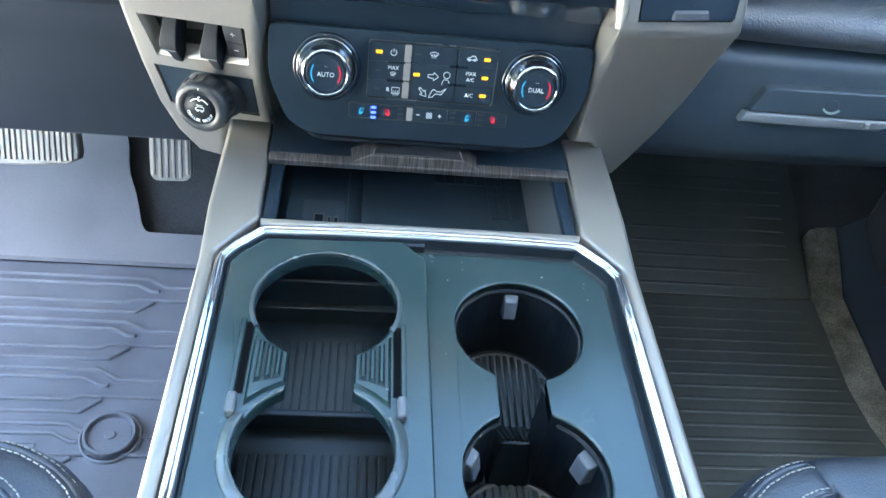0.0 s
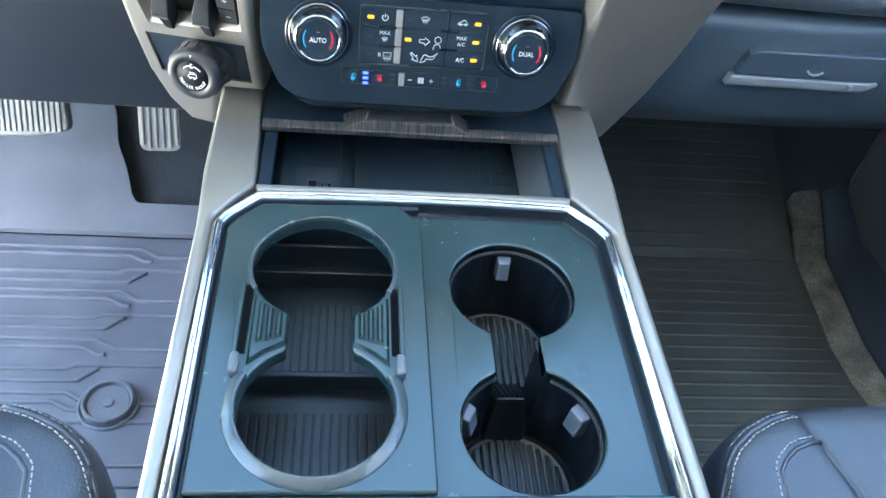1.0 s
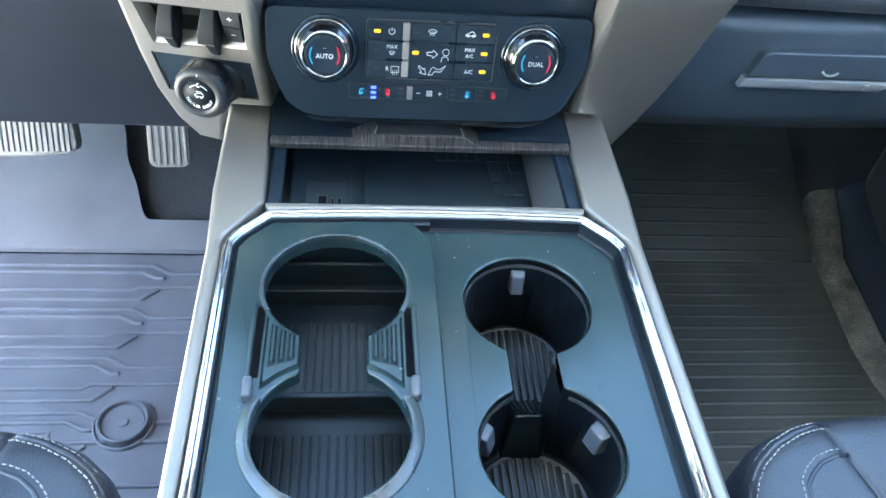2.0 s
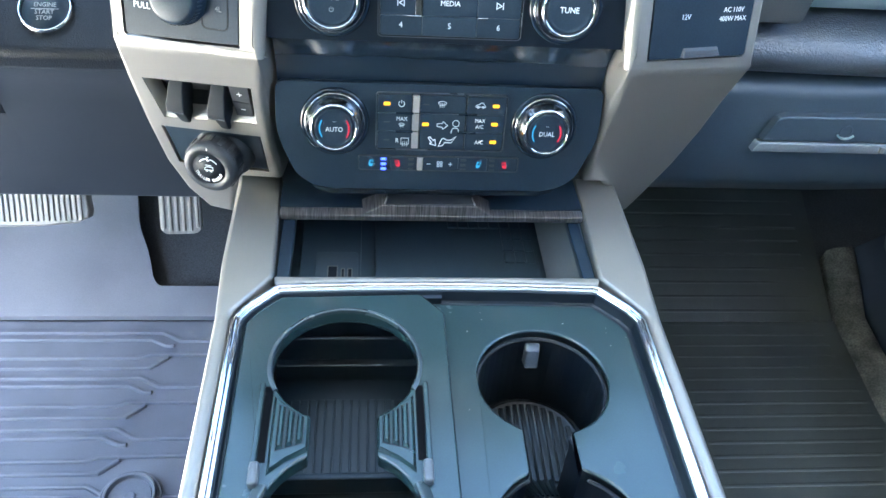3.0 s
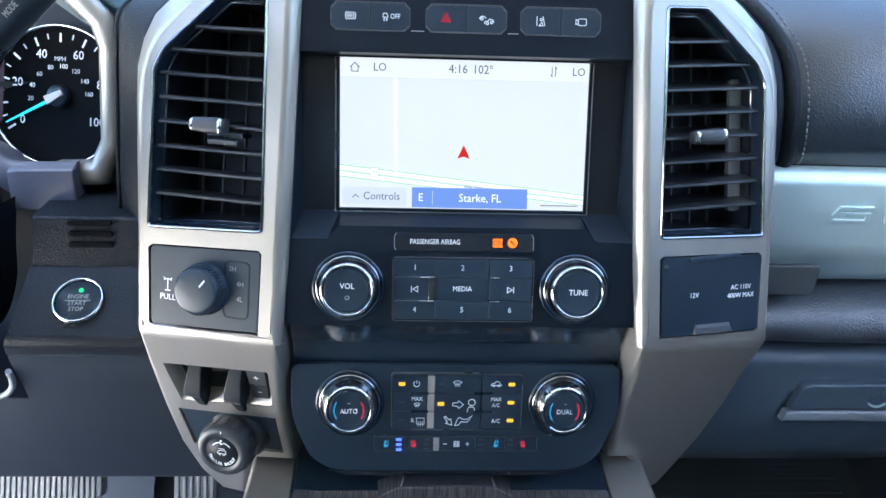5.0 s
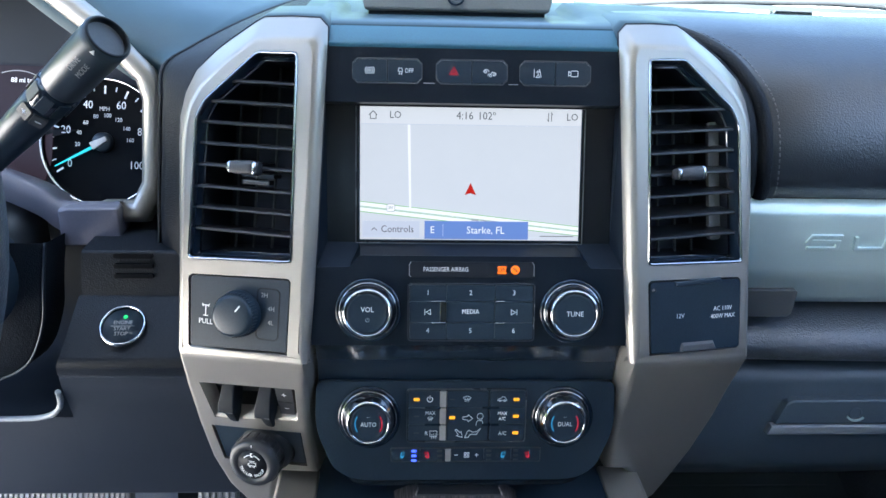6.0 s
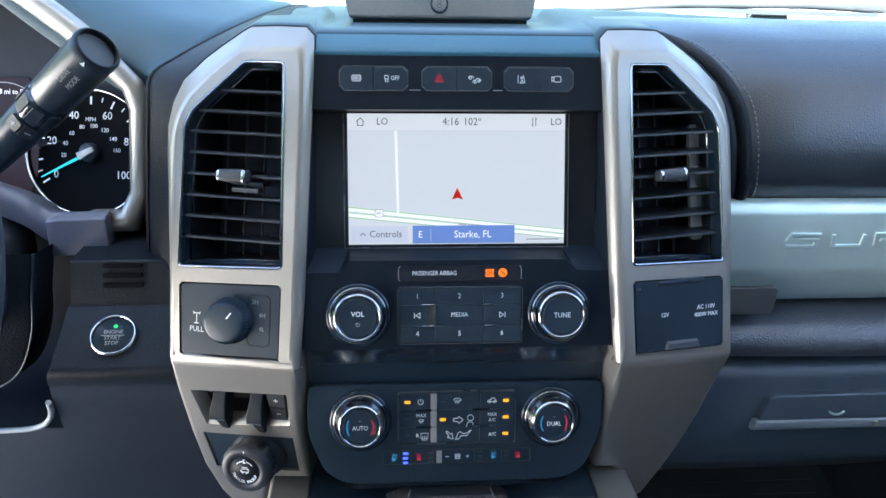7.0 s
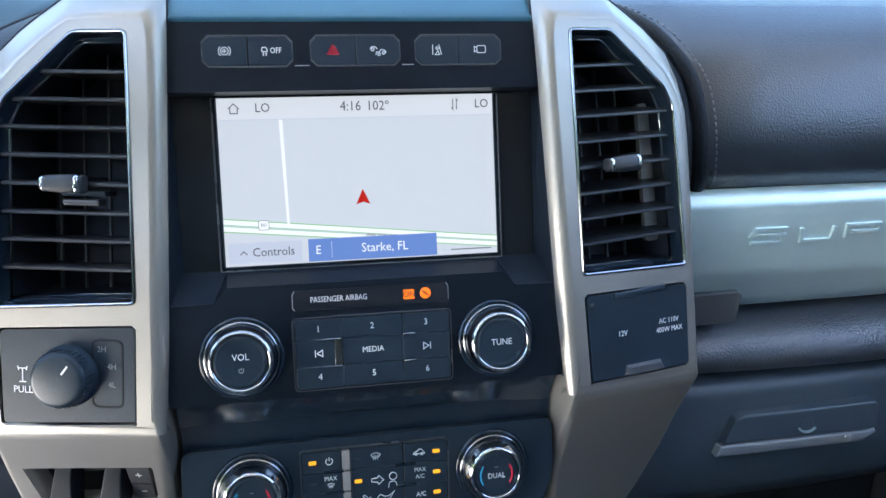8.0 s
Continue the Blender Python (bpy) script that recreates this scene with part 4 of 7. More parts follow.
            sw = part("switch", plate(pts, [], -0.001, 0.0011, FACE), BLACK, st, bevel=0.0004)
            part("symbol", strokes(icons[2 * k + half], 0.00055, FACE @ pose((a + b) / 2, 0.1745, 0.0011) @ Matrix.Diagonal((0.82, 0.82, 1, 1))), RED_PRINT if (k, half) == (1, 0) else PRINT, sw)
            if (k, half) == (0, 1):
                writing("symbol_text", "OFF", 0.0048, FACE, PRINT, sw, (a + b) / 2 + 0.0032, 0.1745, 0.0013, wide=0.8)
    for a, b in ((-0.0385, -0.0298), (0.0262, 0.0335)):
        part("switch_bridge", boxes((a, b, 0.1655, 0.1660, -0.0005, 0.0006), m=FACE), PALE, st)
    # airbag lamp strip
    strip = part("airbag_strip", plate(rounded(-0.0478, 0.0492, 0.0178, 0.0300, 0.002), [], -0.002, 0.0008, FACE), MATT, st, "black passenger airbag indicator", 0.0004)
    writing("airbag_text", "PASSENGER AIRBAG", 0.0050, FACE, PRINT, strip, -0.0195, 0.0240, 0.0009, wide=0.78)
    part("airbag_lamp", plate(rounded(0.0205, 0.0278, 0.0208, 0.0268, 0.001), [], 0.0006, 0.0010, FACE), ORANGE, strip)
    writing("airbag_text", "ON", 0.0054, FACE, MATT, strip, 0.0241, 0.0238, 0.0013, thin=-0.012)
    part("airbag_lamp", lathe([(0.0035, 0.0006), (0.0035, 0.0010), (0.0003, 0.0010)], FACE @ pose(0.0345, 0.0240, 0), 24), ORANGE, strip)
    part("airbag_bar", strokes([[(0.0325, 0.0258), (0.0366, 0.0222)]], 0.0008, FACE @ pose(0, 0, 0.001)), BLACK, strip)
    for line in ([(0.0478, 0.0300), (0.0492, 0.0275), (0.0492, 0.0190)], [(-0.0465, 0.0300), (-0.0478, 0.0275), (-0.0478, 0.0195), (-0.0465, 0.0180)]):
        part("strip_edge", strokes([line], 0.0005, FACE @ pose(0, 0, 0.0006)), PALE, strip)
    # radio knobs and keys
    make_knob(FACE @ pose(-0.0795, -0.0085, 0), st, "chrome-ringed volume knob", "radio_knob", (("VOL", 0.0056, 0.0028),))
    part("power_mark", strokes([arc(-0.0795, -0.0136, 0.0014, 125, 415, 10), [(-0.0795, -0.0120), (-0.0795, -0.0134)]], 0.0004, FACE @ pose(0, 0, 0.0128)), PALE, st)
    make_knob(FACE @ pose(0.0798, -0.0085, 0), st, "chrome-ringed tuning knob", "radio_knob", (("TUNE", 0.0056, 0.0),))
    cols, rows = (-0.0475, -0.0188, 0.0189, 0.0488), (0.0122, -0.0008, -0.0175, -0.0308)
    part("key_frame", plate(rounded(-0.0490, 0.0503, -0.0322, 0.0136, 0.003), [rounded(-0.0484, 0.0497, -0.0316, 0.0130, 0.0028)], -0.001, 0.0020, FACE), EDGE, st)
    part("key_back", plate(rounded(-0.0480, 0.0493, -0.0312, 0.0126, 0.0025), [], -0.001, 0.0002, FACE), DARK, st)
    names = (("1", "2", "3"), ("", "MEDIA", ""), ("4", "5", "6"))
    for r in range(3):
        for c in range(3):
            k = key("radio_key", cols[c] + 0.0002, cols[c + 1] - 0.0002, rows[r + 1] + 0.0002, rows[r] - 0.0002, FACE, st)
            cx, cy = (cols[c] + cols[c + 1]) / 2, (rows[r] + rows[r + 1]) / 2
            if names[r][c]:
                writing("key_text", names[r][c], 0.0055 if r != 1 else 0.0050, FACE, PRINT, k, cx, cy + 0.0003, 0.00235)
            else:
                s = 1 if c == 2 else -1
                part("symbol", strokes([[(cx - s * 0.002, cy - 0.002), (cx + s * 0.0014, cy), (cx - s * 0.002, cy + 0.002), (cx - s * 0.002, cy - 0.002)], [(cx + s * 0.0024, cy - 0.0022), (cx + s * 0.0024, cy + 0.0022)]], 0.0005, FACE @ pose(0, 0, 0.0022)), PRINT, k)
    part("key_inlay", plate(rounded(-0.0236, -0.0190, -0.0172, -0.0012, 0.0006), [], 0.001, 0.0030, FACE), CHROME, st, bevel=0.0004)
    for b in ((-0.030, -0.0195, -0.0012, 0.0000, 0.001, 0.0034), (0.0195, 0.0265, -0.0012, 0.0000, 0.001, 0.0034), (-0.030, -0.0195, -0.0181, -0.0170, 0.001, 0.0034), (0.0195, 0.0265, -0.0181, -0.0170, 0.001, 0.0034)):
        part("key_ridge", boxes(b, m=FACE), DARK_CHROME, st, bevel=0.0005)

    # climate panel
    out = [(-0.1225, 0.0225), (-0.1235, -0.013), (-0.110, -0.045), (-0.098, -0.0535), (-0.084, -0.0565), (0.084, -0.0565), (0.098, -0.0535), (0.110, -0.045), (0.1235, -0.013), (0.1225, 0.0225), (0.118, 0.0262), (-0.118, 0.0262)]
    clim = part("climate_panel", plate(round_poly(out, 0.012, 4), [], -0.045, 0.0, CLIMATE), BLACK, st, "black climate control panel", 0.0030, 3)
    part("lower_lip", loft([[(x * s, y, z) for x, y, z in ((-0.122, -0.016, -0.006), (-0.1095, -0.0480, -0.006), (-0.097, -0.0570, -0.006), (-0.084, -0.0600, -0.006), (0.084, -0.0600, -0.006), (0.097, -0.0570, -0.006), (0.1095, -0.0480, -0.006), (0.122, -0.016, -0.006))] for s in (1,)] + [[(x, y - 0.0060, -0.010) for x, y in ((-0.118, -0.016), (-0.105, -0.0480), (-0.094, -0.0570), (-0.084, -0.0600), (0.084, -0.0600), (0.094, -0.0570), (0.105, -0.0480), (0.118, -0.016))]] + [[(x, y - 0.0085, -0.06) for x, y in ((-0.118, -0.016), (-0.105, -0.0480), (-0.094, -0.0570), (-0.084, -0.0600), (0.084, -0.0600), (0.094, -0.0570), (0.105, -0.0480), (0.118, -0.016))]], CLIMATE, closed=False), GLOSS, clim)
    make_knob(CLIMATE @ pose(-0.0795, -0.0030, 0), st, "chrome-ringed driver temperature knob", "climate_knob", (("AUTO", 0.0050, -0.0010), ("- -", 0.0026, 0.0052)), True)
    make_knob(CLIMATE @ pose(0.0795, -0.0030, 0), st, "chrome-ringed passenger temperature knob", "climate_knob", (("DUAL", 0.0050, -0.0010), ("- -", 0.0026, 0.0052)), True)
    part("key_frame", plate(rounded(-0.0490, 0.0496, -0.0236, 0.0206, 0.0025), [rounded(-0.0484, 0.0490, -0.0230, 0.0200, 0.0023)], -0.001, 0.0020, CLIMATE), EDGE, clim)
    part("key_back", plate(rounded(-0.0480, 0.0486, -0.0226, 0.0196, 0.002), [], -0.001, 0.0002, CLIMATE), DARK, clim)
    rows = (0.0193, 0.0054, -0.0086, -0.0224)
    lamps = {(0, 0): True, (2, 0): True, (2, 1): True, (2, 2): True, (1, 1): True}
    grid = {}
    for c, (x0, x1) in enumerate(((-0.0478, -0.0222), (-0.0162, 0.0181), (0.0189, 0.0484))):
        for r in range(3):
            y1, y0 = rows[r], rows[r + 1]
            if c == 1 and r == 2:
                continue
            if c == 1 and r == 1:
                y0 = rows[3]
            k = key("climate_key", x0 + 0.0002, x1 - 0.0002, y0 + 0.0002, y1 - 0.0002, CLIMATE, clim)
            grid[(c, r)] = k
            ly = (y0 + y1) / 2 + (0.0058 if (c, r) == (1, 1) else 0)
            lx = {0: -0.0409, 1: -0.0117, 2: 0.0408}[c]
            lit = (c, r) in lamps
            part("key_lamp", plate(rounded(lx - 0.0024, lx + 0.0024, ly - 0.0012, ly + 0.0012, 0.0005), [], 0.0018, 0.0025, CLIMATE) if lit else boxes((lx - 0.0022, lx + 0.0022, ly - 0.0004, ly + 0.0004, 0.0018, 0.0024), m=CLIMATE), AMBER if lit else GREY, k)
    Q = CLIMATE @ pose(0, 0, 0.0022)
    part("symbol", strokes([arc(-0.0301, 0.0125, 0.0022, 125, 415, 12), [(-0.0301, 0.0152), (-0.0301, 0.0128)]], 0.0005, Q), PRINT, grid[(0, 0)])
    writing("key_text", "MAX", 0.0042, Q, PRINT, grid[(0, 1)], -0.0296, 0.0010, 0.0002)
    part("symbol", strokes(defrost(-0.0296, -0.0034, 0.0021), 0.0003, Q), PRINT, grid[(0, 1)])
    writing("key_text", "R", 0.0046, Q, PRINT, grid[(0, 2)], -0.0328, -0.0158, 0.0002)
    part("symbol", strokes([[(-0.0298, -0.0185), (-0.0240, -0.0185), (-0.0240, -0.0138), (-0.0298, -0.0138), (-0.0298, -0.0185)]] + [[(-0.0285 + 0.0016 * k, -0.0202), (-0.0282 + 0.0016 * k, -0.0190), (-0.0286 + 0.0016 * k, -0.0176), (-0.0283 + 0.0016 * k, -0.0162)] for k in range(3)], 0.0003, Q), PRINT, grid[(0, 2)])
    part("symbol", strokes(defrost(0.0003, 0.0132, 0.0031), 0.00034, Q), PRINT, grid[(1, 0)])
    person = [arc(0.0114, -0.0016, 0.0025, 0, 360, 14), [(0.0081, -0.0092), (0.0087, -0.0060), (0.0098, -0.0051), (0.0124, -0.0051), (0.0134, -0.0062), (0.0138, -0.0088)],
              [(-0.0029, -0.0021), (0.0010, -0.0017), (0.0017, -0.0003), (0.0051, -0.0033), (0.0017, -0.0062), (0.0010, -0.0047), (-0.0029, -0.0041), (-0.0029, -0.0021)],
              [(-0.0090, -0.0132), (-0.0080, -0.0124), (-0.0050, -0.0152), (-0.0040, -0.0142), (-0.0030, -0.0192), (-0.0078, -0.0178), (-0.0064, -0.0168), (-0.0090, -0.0132)],
              [(0.0120, -0.0118), (0.0082, -0.0146), (0.0054, -0.0148), (0.0026, -0.0132), (0.0012, -0.0142), (-0.0010, -0.0196), (0.0020, -0.0191), (0.0036, -0.0166), (0.0086, -0.0168), (0.0120, -0.0118)]]
    part("symbol", strokes(person, 0.0004, Q), PRINT, grid[(1, 1)])
    part("symbol", strokes(car_side(0.0292, 0.0125, 0.0038), 0.00042, Q), PRINT, grid[(2, 0)])
    writing("key_text", "MAX", 0.0040, Q, PRINT, grid[(2, 1)], 0.0296, 0.0008, 0.0002)
    writing("key_text", "A/C", 0.0040, Q, PRINT, grid[(2, 1)], 0.0296, -0.0038, 0.0002)
    writing("key_text", "A/C", 0.0044, Q, PRINT, grid[(2, 2)], 0.0300, -0.0160, 0.0002)
    for r in range(3):
        part("key_inlay", plate(rounded(-0.0218, -0.0168, rows[r + 1] + 0.0006, rows[r] - 0.0006, 0.0005), [], 0.0, 0.0026, CLIMATE), STEEL, clim, bevel=0.0004)
    for b in ((-0.034, -0.021, 0.0046, 0.0062, 0.001, 0.0034), (0.0130, 0.027, 0.0046, 0.0062, 0.001, 0.0034), (-0.034, -0.021, -0.0094, -0.0078, 0.001, 0.0034), (0.0130, 0.027, -0.0094, -0.0078, 0.001, 0.0034)):
        part("key_ridge", boxes(b, m=CLIMATE), GLOSS, clim, bevel=0.0005)
    part("key_frame", plate(rounded(-0.0622, 0.0632, -0.0406, -0.0284, 0.002), [rounded(-0.0614, 0.0624, -0.0399, -0.0291, 0.0016)], -0.001, 0.0015, CLIMATE), GREY, clim)
    for a, b in ((-0.0613, -0.0380), (-0.0376, -0.0172), (-0.0118, 0.0150), (0.0154, 0.0378), (0.0382, 0.0622)):
        key("seat_key", a, b, -0.0397, -0.0293, CLIMATE, clim, z=0.0014)
    part("key_inlay", plate(rounded(-0.0167, -0.0123, -0.0396, -0.0294, 0.0005), [], 0.0, 0.0022, CLIMATE), STEEL, clim, bevel=0.0004)
    R = CLIMATE @ pose(0, 0, 0.0014)
    for x, mat in ((-0.0530, BLUE_PRINT), (-0.0310, RED_PRINT), (0.0305, BLUE_PRINT), (0.0525, RED_PRINT)):
        mirrored = R @ pose(x, -0.0344, 0) @ Matrix.Diagonal((-1 if mat is RED_PRINT else 1, 1, 1, 1))
        part("seat_symbol", strokes(seat_waves(0, 0, 0.0028), 0.00028, mirrored, bm=plate(seat_shape(0, 0, 0.0028), [], 0.0, 0.0002, mirrored)), mat, clim)
    for x, mat in ((-0.0427, BLUE_LED), (-0.0215, GREY), (0.0195, GREY), (0.0420, GREY)):
        for k in range(3):
            part("seat_lamp", plate(rounded(x - 0.0021, x + 0.0021, -0.0320 - 0.0040 * k, -0.0300 - 0.0040 * k, 0.0006), [], 0.001, 0.0018, CLIMATE), mat, clim)
    part("fan_symbol", strokes([[(-0.0092, -0.0345), (-0.0062, -0.0345)], [(0.0078, -0.0345), (0.0108, -0.0345)], [(0.0093, -0.0330), (0.0093, -0.0360)]] + [arc(0.0010 + 0.0012 * a, -0.0345 + 0.0012 * b, 0.0009, 0, 360, 8) for a, b in ((1, 1), (-1, 1), (1, -1), (-1, -1))], 0.0005, R), PRINT, clim)
    return st


SLAT = material("vent_slat_plastic", (0.017, 0.018, 0.021), 0.38, grain=0.12, stain=0.12, bump=0.15, bump_scale=1500)
LIT_DUCT = material("lit_duct_wall", (0.27, 0.27, 0.27), 0.7, grain=0.1, stain=0.1)
STACK = make_stack()
VENT_CORNERS = [(0.0010, 0.0690), (0.0050, 0.2270), (0.0378, 0.2263), (0.0800, 0.1880), (0.0868, 0.1740), (0.0885, 0.0640)]
COLUMN = [(-0.0072, 0.05), (-0.0070, 0.185), (-0.0062, 0.2240), (-0.0040, 0.2325), (-0.0015, 0.2340), (0.0395, 0.2325), (0.0560, 0.2208), (0.0664, 0.2118), (0.0815, 0.1966), (0.0893, 0.1826), (0.0925, 0.1680), (0.0930, 0.1500), (0.0915, 0.0600)]
VENT = round_poly(VENT_CORNERS, 0.0040, 3)
PANEL = [(0.0015, -0.0030), (0.0015, 0.0545), (0.0040, 0.0570), (0.0840, 0.0530), (0.0868, 0.0500), (0.0850, -0.0040), (0.0820, -0.0060), (0.0040, -0.0025)]

SWITCH_HOLE = [(-0.0865, -0.0400), (-0.0005, -0.0325), (-0.0050, -0.0725), (-0.0830, -0.0835)]
PAD = [(-0.0895, -0.0955), (-0.0055, -0.0880), (-0.0075, -0.1345), (-0.0885, -0.1430)]


def round_outline(bm, outline):
    """Round the outer front edge and the fold of a folded slab."""
    bmesh.ops.recalc_face_normals(bm, faces=bm.faces)
    def near(v):
        return any((v.co - p).length < 0.0005 for p in outline)
    edge = [e for e in bm.edges if len(e.link_faces) == 2 and e.calc_face_angle() > 0.3 and all(near(v) for v in e.verts)]
    bmesh.ops.bevel(bm, geom=edge, offset=0.0068, segments=6, profile=0.5, affect="EDGES", clamp_overlap=False)
    for e in bm.edges:
        if len(e.link_faces) == 2 and e.calc_face_angle() > 0.8:
            e.smooth = False


def make_column(side):
    m = COLUMN_R if side > 0 else COLUMN_L
    flip = (lambda pts: pts) if side > 0 else mirror
    outer = [(0.0958, 0.0), (0.0984, -0.0529), (0.0969, -0.0881), (0.0906, -0.1347), (0.0801, -0.1769), (0.0726, -0.2019), (0.0600, -0.2120), (0.0487, -0.1990), (0.0300, -0.1580)] if side > 0 else [(0.0958, 0.0), (0.1010, -0.0452), (0.1028, -0.0962), (0.1022, -0.1452), (0.0947, -0.1839), (0.0806, -0.2106), (0.0548, -0.2131), (0.0429, -0.1638), (0.0363, -0.1520)]
    inner = [(0.0240, -0.1480), (0.0028, -0.1420), (-0.0004, -0.1208), (-0.0051, -0.0932), (-0.0087, -0.0640), (-0.0098, -0.0341), (-0.0138, 0.0)] if side > 0 else [(-0.0005, -0.1450), (-0.0026, -0.1188), (-0.0032, -0.0967), (-0.0045, -0.0688), (-0.0085, -0.0356), (-0.0138, 0.0)]
    holes = [] if side > 0 else [SWITCH_HOLE, PAD]
    low = outer + inner if side > 0 else mirror(outer + inner)
    fold = (-0.0165, -0.0085) if side > 0 else (-0.0110, -0.0095)
    ends = (-0.0138, fold[1]), (0.0958, fold[0])
    face = [ends[0], (-0.0074, fold[1] + 0.010)] + COLUMN + [(0.0905, fold[0] + 0.010), ends[1]]
    skirt = SKIRT_R if side > 0 else SKIRT_L
    bm = folded(flip(face), [flip(VENT), flip(PANEL)], low, holes, m, skirt, (0.014, 0.045), fold, (side * 0.0958, side * -0.0138))
    round_outline(bm, [m @ Vector((x, y, 0)) for x, y in flip(ends)] + [skirt @ Vector((x, y, 0)) for x, y in low])
    col = part("side_column", bm, SILVER, STACK, "satin silver column with air vent")
    for face in col.data.polygons:
        face.use_smooth = True
    even = col.modifiers.new("even_normals", "WEIGHTED_NORMAL")
    even.weight, even.keep_sharp = 60, True
    # rounded and chamfered border: front crease, back edge, its depth, and how flat the chamfer is
    border = [(-0.0105, fold[1] + 0.002, -0.0138, fold[1] + 0.001, -0.006, 0.0), (-0.0085, fold[1] + 0.012, -0.0140, fold[1] + 0.011, -0.008, 0.0), (-0.0072, 0.05, -0.0144, 0.05, -0.010, 0.0), (-0.0070, 0.185, -0.0140, 0.186, -0.010, 0.0), (-0.0062, 0.2240, -0.0135, 0.2290, -0.011, 0.15), (-0.0040, 0.2325, -0.0115, 0.2480, -0.015, 0.6), (-0.0015, 0.2340, -0.0045, 0.2545, -0.016, 1.0), (0.0190, 0.2333, 0.0180, 0.2546, -0.016, 1.0), (0.0395, 0.2325, 0.0400, 0.2535, -0.016, 1.0), (0.0420, 0.2310, 0.0470, 0.2495, -0.016, 1.0), (0.0560, 0.2208, 0.0660, 0.2365, -0.016, 1.0), (0.0664, 0.2118, 0.0780, 0.2275, -0.016, 1.0), (0.0815, 0.1966, 0.0955, 0.2110, -0.016, 1.0), (0.0893, 0.1826, 0.1040, 0.1935, -0.016, 0.95), (0.0925, 0.1680, 0.1075, 0.1750, -0.015, 0.85), (0.0930, 0.1500, 0.1070, 0.1520, -0.014, 0.7), (0.0925, 0.1100, 0.1030, 0.1100, -0.012, 0.4), (0.0915, 0.0600, 0.0985, 0.0600, -0.010, 0.1), (0.0905, fold[0] + 0.003, 0.0962, fold[0] + 0.001, -0.010, 0.0)]
    def ring(flat, turn):
        """Points of the border part of the way from the crease to the back edge."""
        out = []
        for a0, v0, a1, v1, z1, w in border:
            k, d = (p + (q - p) * w for p, q in zip(turn, flat))
            out.append(m @ Vector((side * (a0 + (a1 - a0) * k), v0 + (v1 - v0) * k, 0.0003 + (z1 - 0.0003) * d)))
        return out
    steps = [((-0.06, 0.0), (-0.06, 0.0)), ((0.0, 0.0), (0.0, 0.0)), ((0.10, 0.03), (0.38, 0.08)), ((0.24, 0.14), (0.72, 0.29)), ((0.50, 0.43), (0.94, 0.60)), ((0.78, 0.75), (1.0, 0.80)), ((1.0, 1.0), (1.0, 1.0))]
    part("column_border", loft([ring(*step) for step in steps], closed=False, smooth=True), SILVER, STACK, "rounded silver column border")
    edge = ring((1.0, 1.0), (1.0, 1.0))[4:-3]
    centre = sum(edge, Vector((0, 0, 0))) / len(edge)
    def behind(back, rise, grow):
        return [Vector((p.x + (p.x - centre.x) * grow, p.y + back, p.z + rise)) for p in edge]
    part("cap_rear", loft([behind(0.0, -0.003, -0.02), behind(0.0012, 0.0004, 0.005), behind(0.020, 0.0022, 0.010), behind(0.075, 0.0042, 0.0)], closed=False, smooth=True), DASHTOP, STACK)
    part("cap_seam", tube(behind(0.0008, 0.0, 0.0), 0.0011, 6), MATT, STACK)
    vent = part("air_vent", loft([[(x, y, -0.010) for x, y in flip(inset(VENT, 0.0056))], [(x, y, -0.056) for x, y in flip(inset(VENT, 0.0070))]], m, cap_last=True), VENT_BLACK, STACK, "black air vent with chrome surround")
    part("vent_frame", loft([[(x, y, z) for x, y in flip(inset(VENT, d))] for d, z in ((0.0024, -0.0004), (0.0030, -0.0030), (0.0042, -0.0080), (0.0058, -0.0105))], m, smooth=True), GLOSS, vent, "gloss black vent frame")
    part("vent_rim", loft([[(x, y, z) for x, y in flip(inset(VENT, d))] for d, z in ((-0.0001, -0.004), (0.0002, -0.0002), (0.0007, 0.0009), (0.0013, 0.0012), (0.0020, 0.0007), (0.0025, -0.0006), (0.0027, -0.003))], m, smooth=True), DARK_CHROME, vent, "chrome vent surround")
    part("inner_rim", loft([[(x, y, z) for x, y in flip(inset(VENT, d))] for d, z in ((0.0050, -0.0100), (0.0054, -0.0086), (0.0060, -0.0084), (0.0064, -0.0100))], m, smooth=True), DARK_CHROME, vent, "thin inner chrome line")
    for k, v in enumerate((0.2030, 0.1870, 0.1708, 0.1545, 0.1380, 0.1212, 0.1048, 0.0882)):
        a1 = min(0.0845, 0.0378 + (0.2263 - v) / 0.0383 * 0.0422 - 0.004)
        a0 = 0.0045
        rise = 0.0066 if side > 0 else 0.0010
        slat = loft([[(side * x, y + dy - 0.0012, z) for x, y, z in ((a0, v, w), (a1, v, w), (a1, v + th, w), (a0, v + th, w))] for w, th, dy in ((-0.0042, 0.0012, 0.0010), (-0.0050, 0.0024, 0.0004), (-0.012, 0.0034, rise * 0.2), (-0.036, 0.0016, rise))], m, cap_first=True, cap_last=True)
        part("slat", slat, SLAT, vent)
    for a in (0.020, 0.036, 0.052, 0.068):
        top = 0.222 if a < 0.038 else 0.2263 - (a - 0.0378) * 0.9
        part("vane", boxes((side * a - 0.00055, side * a + 0.00055, 0.070, top - 0.004, -0.0420, -0.0390), m=m), PALE_PLASTIC, vent)
    x0 = 0.0258 if side > 0 else -0.0556
    barrel = m @ pose(x0, 0.1388, 0.0015) @ Matrix.Rotation(radians(90), 4, "Y")
    def pod(w, z, e=0.62):
        """A cushion-shaped section across the tab."""
        out = []
        for k in range(28):
            a = 2 * math.pi * k / 28
            ca, sa = math.cos(a), math.sin(a)
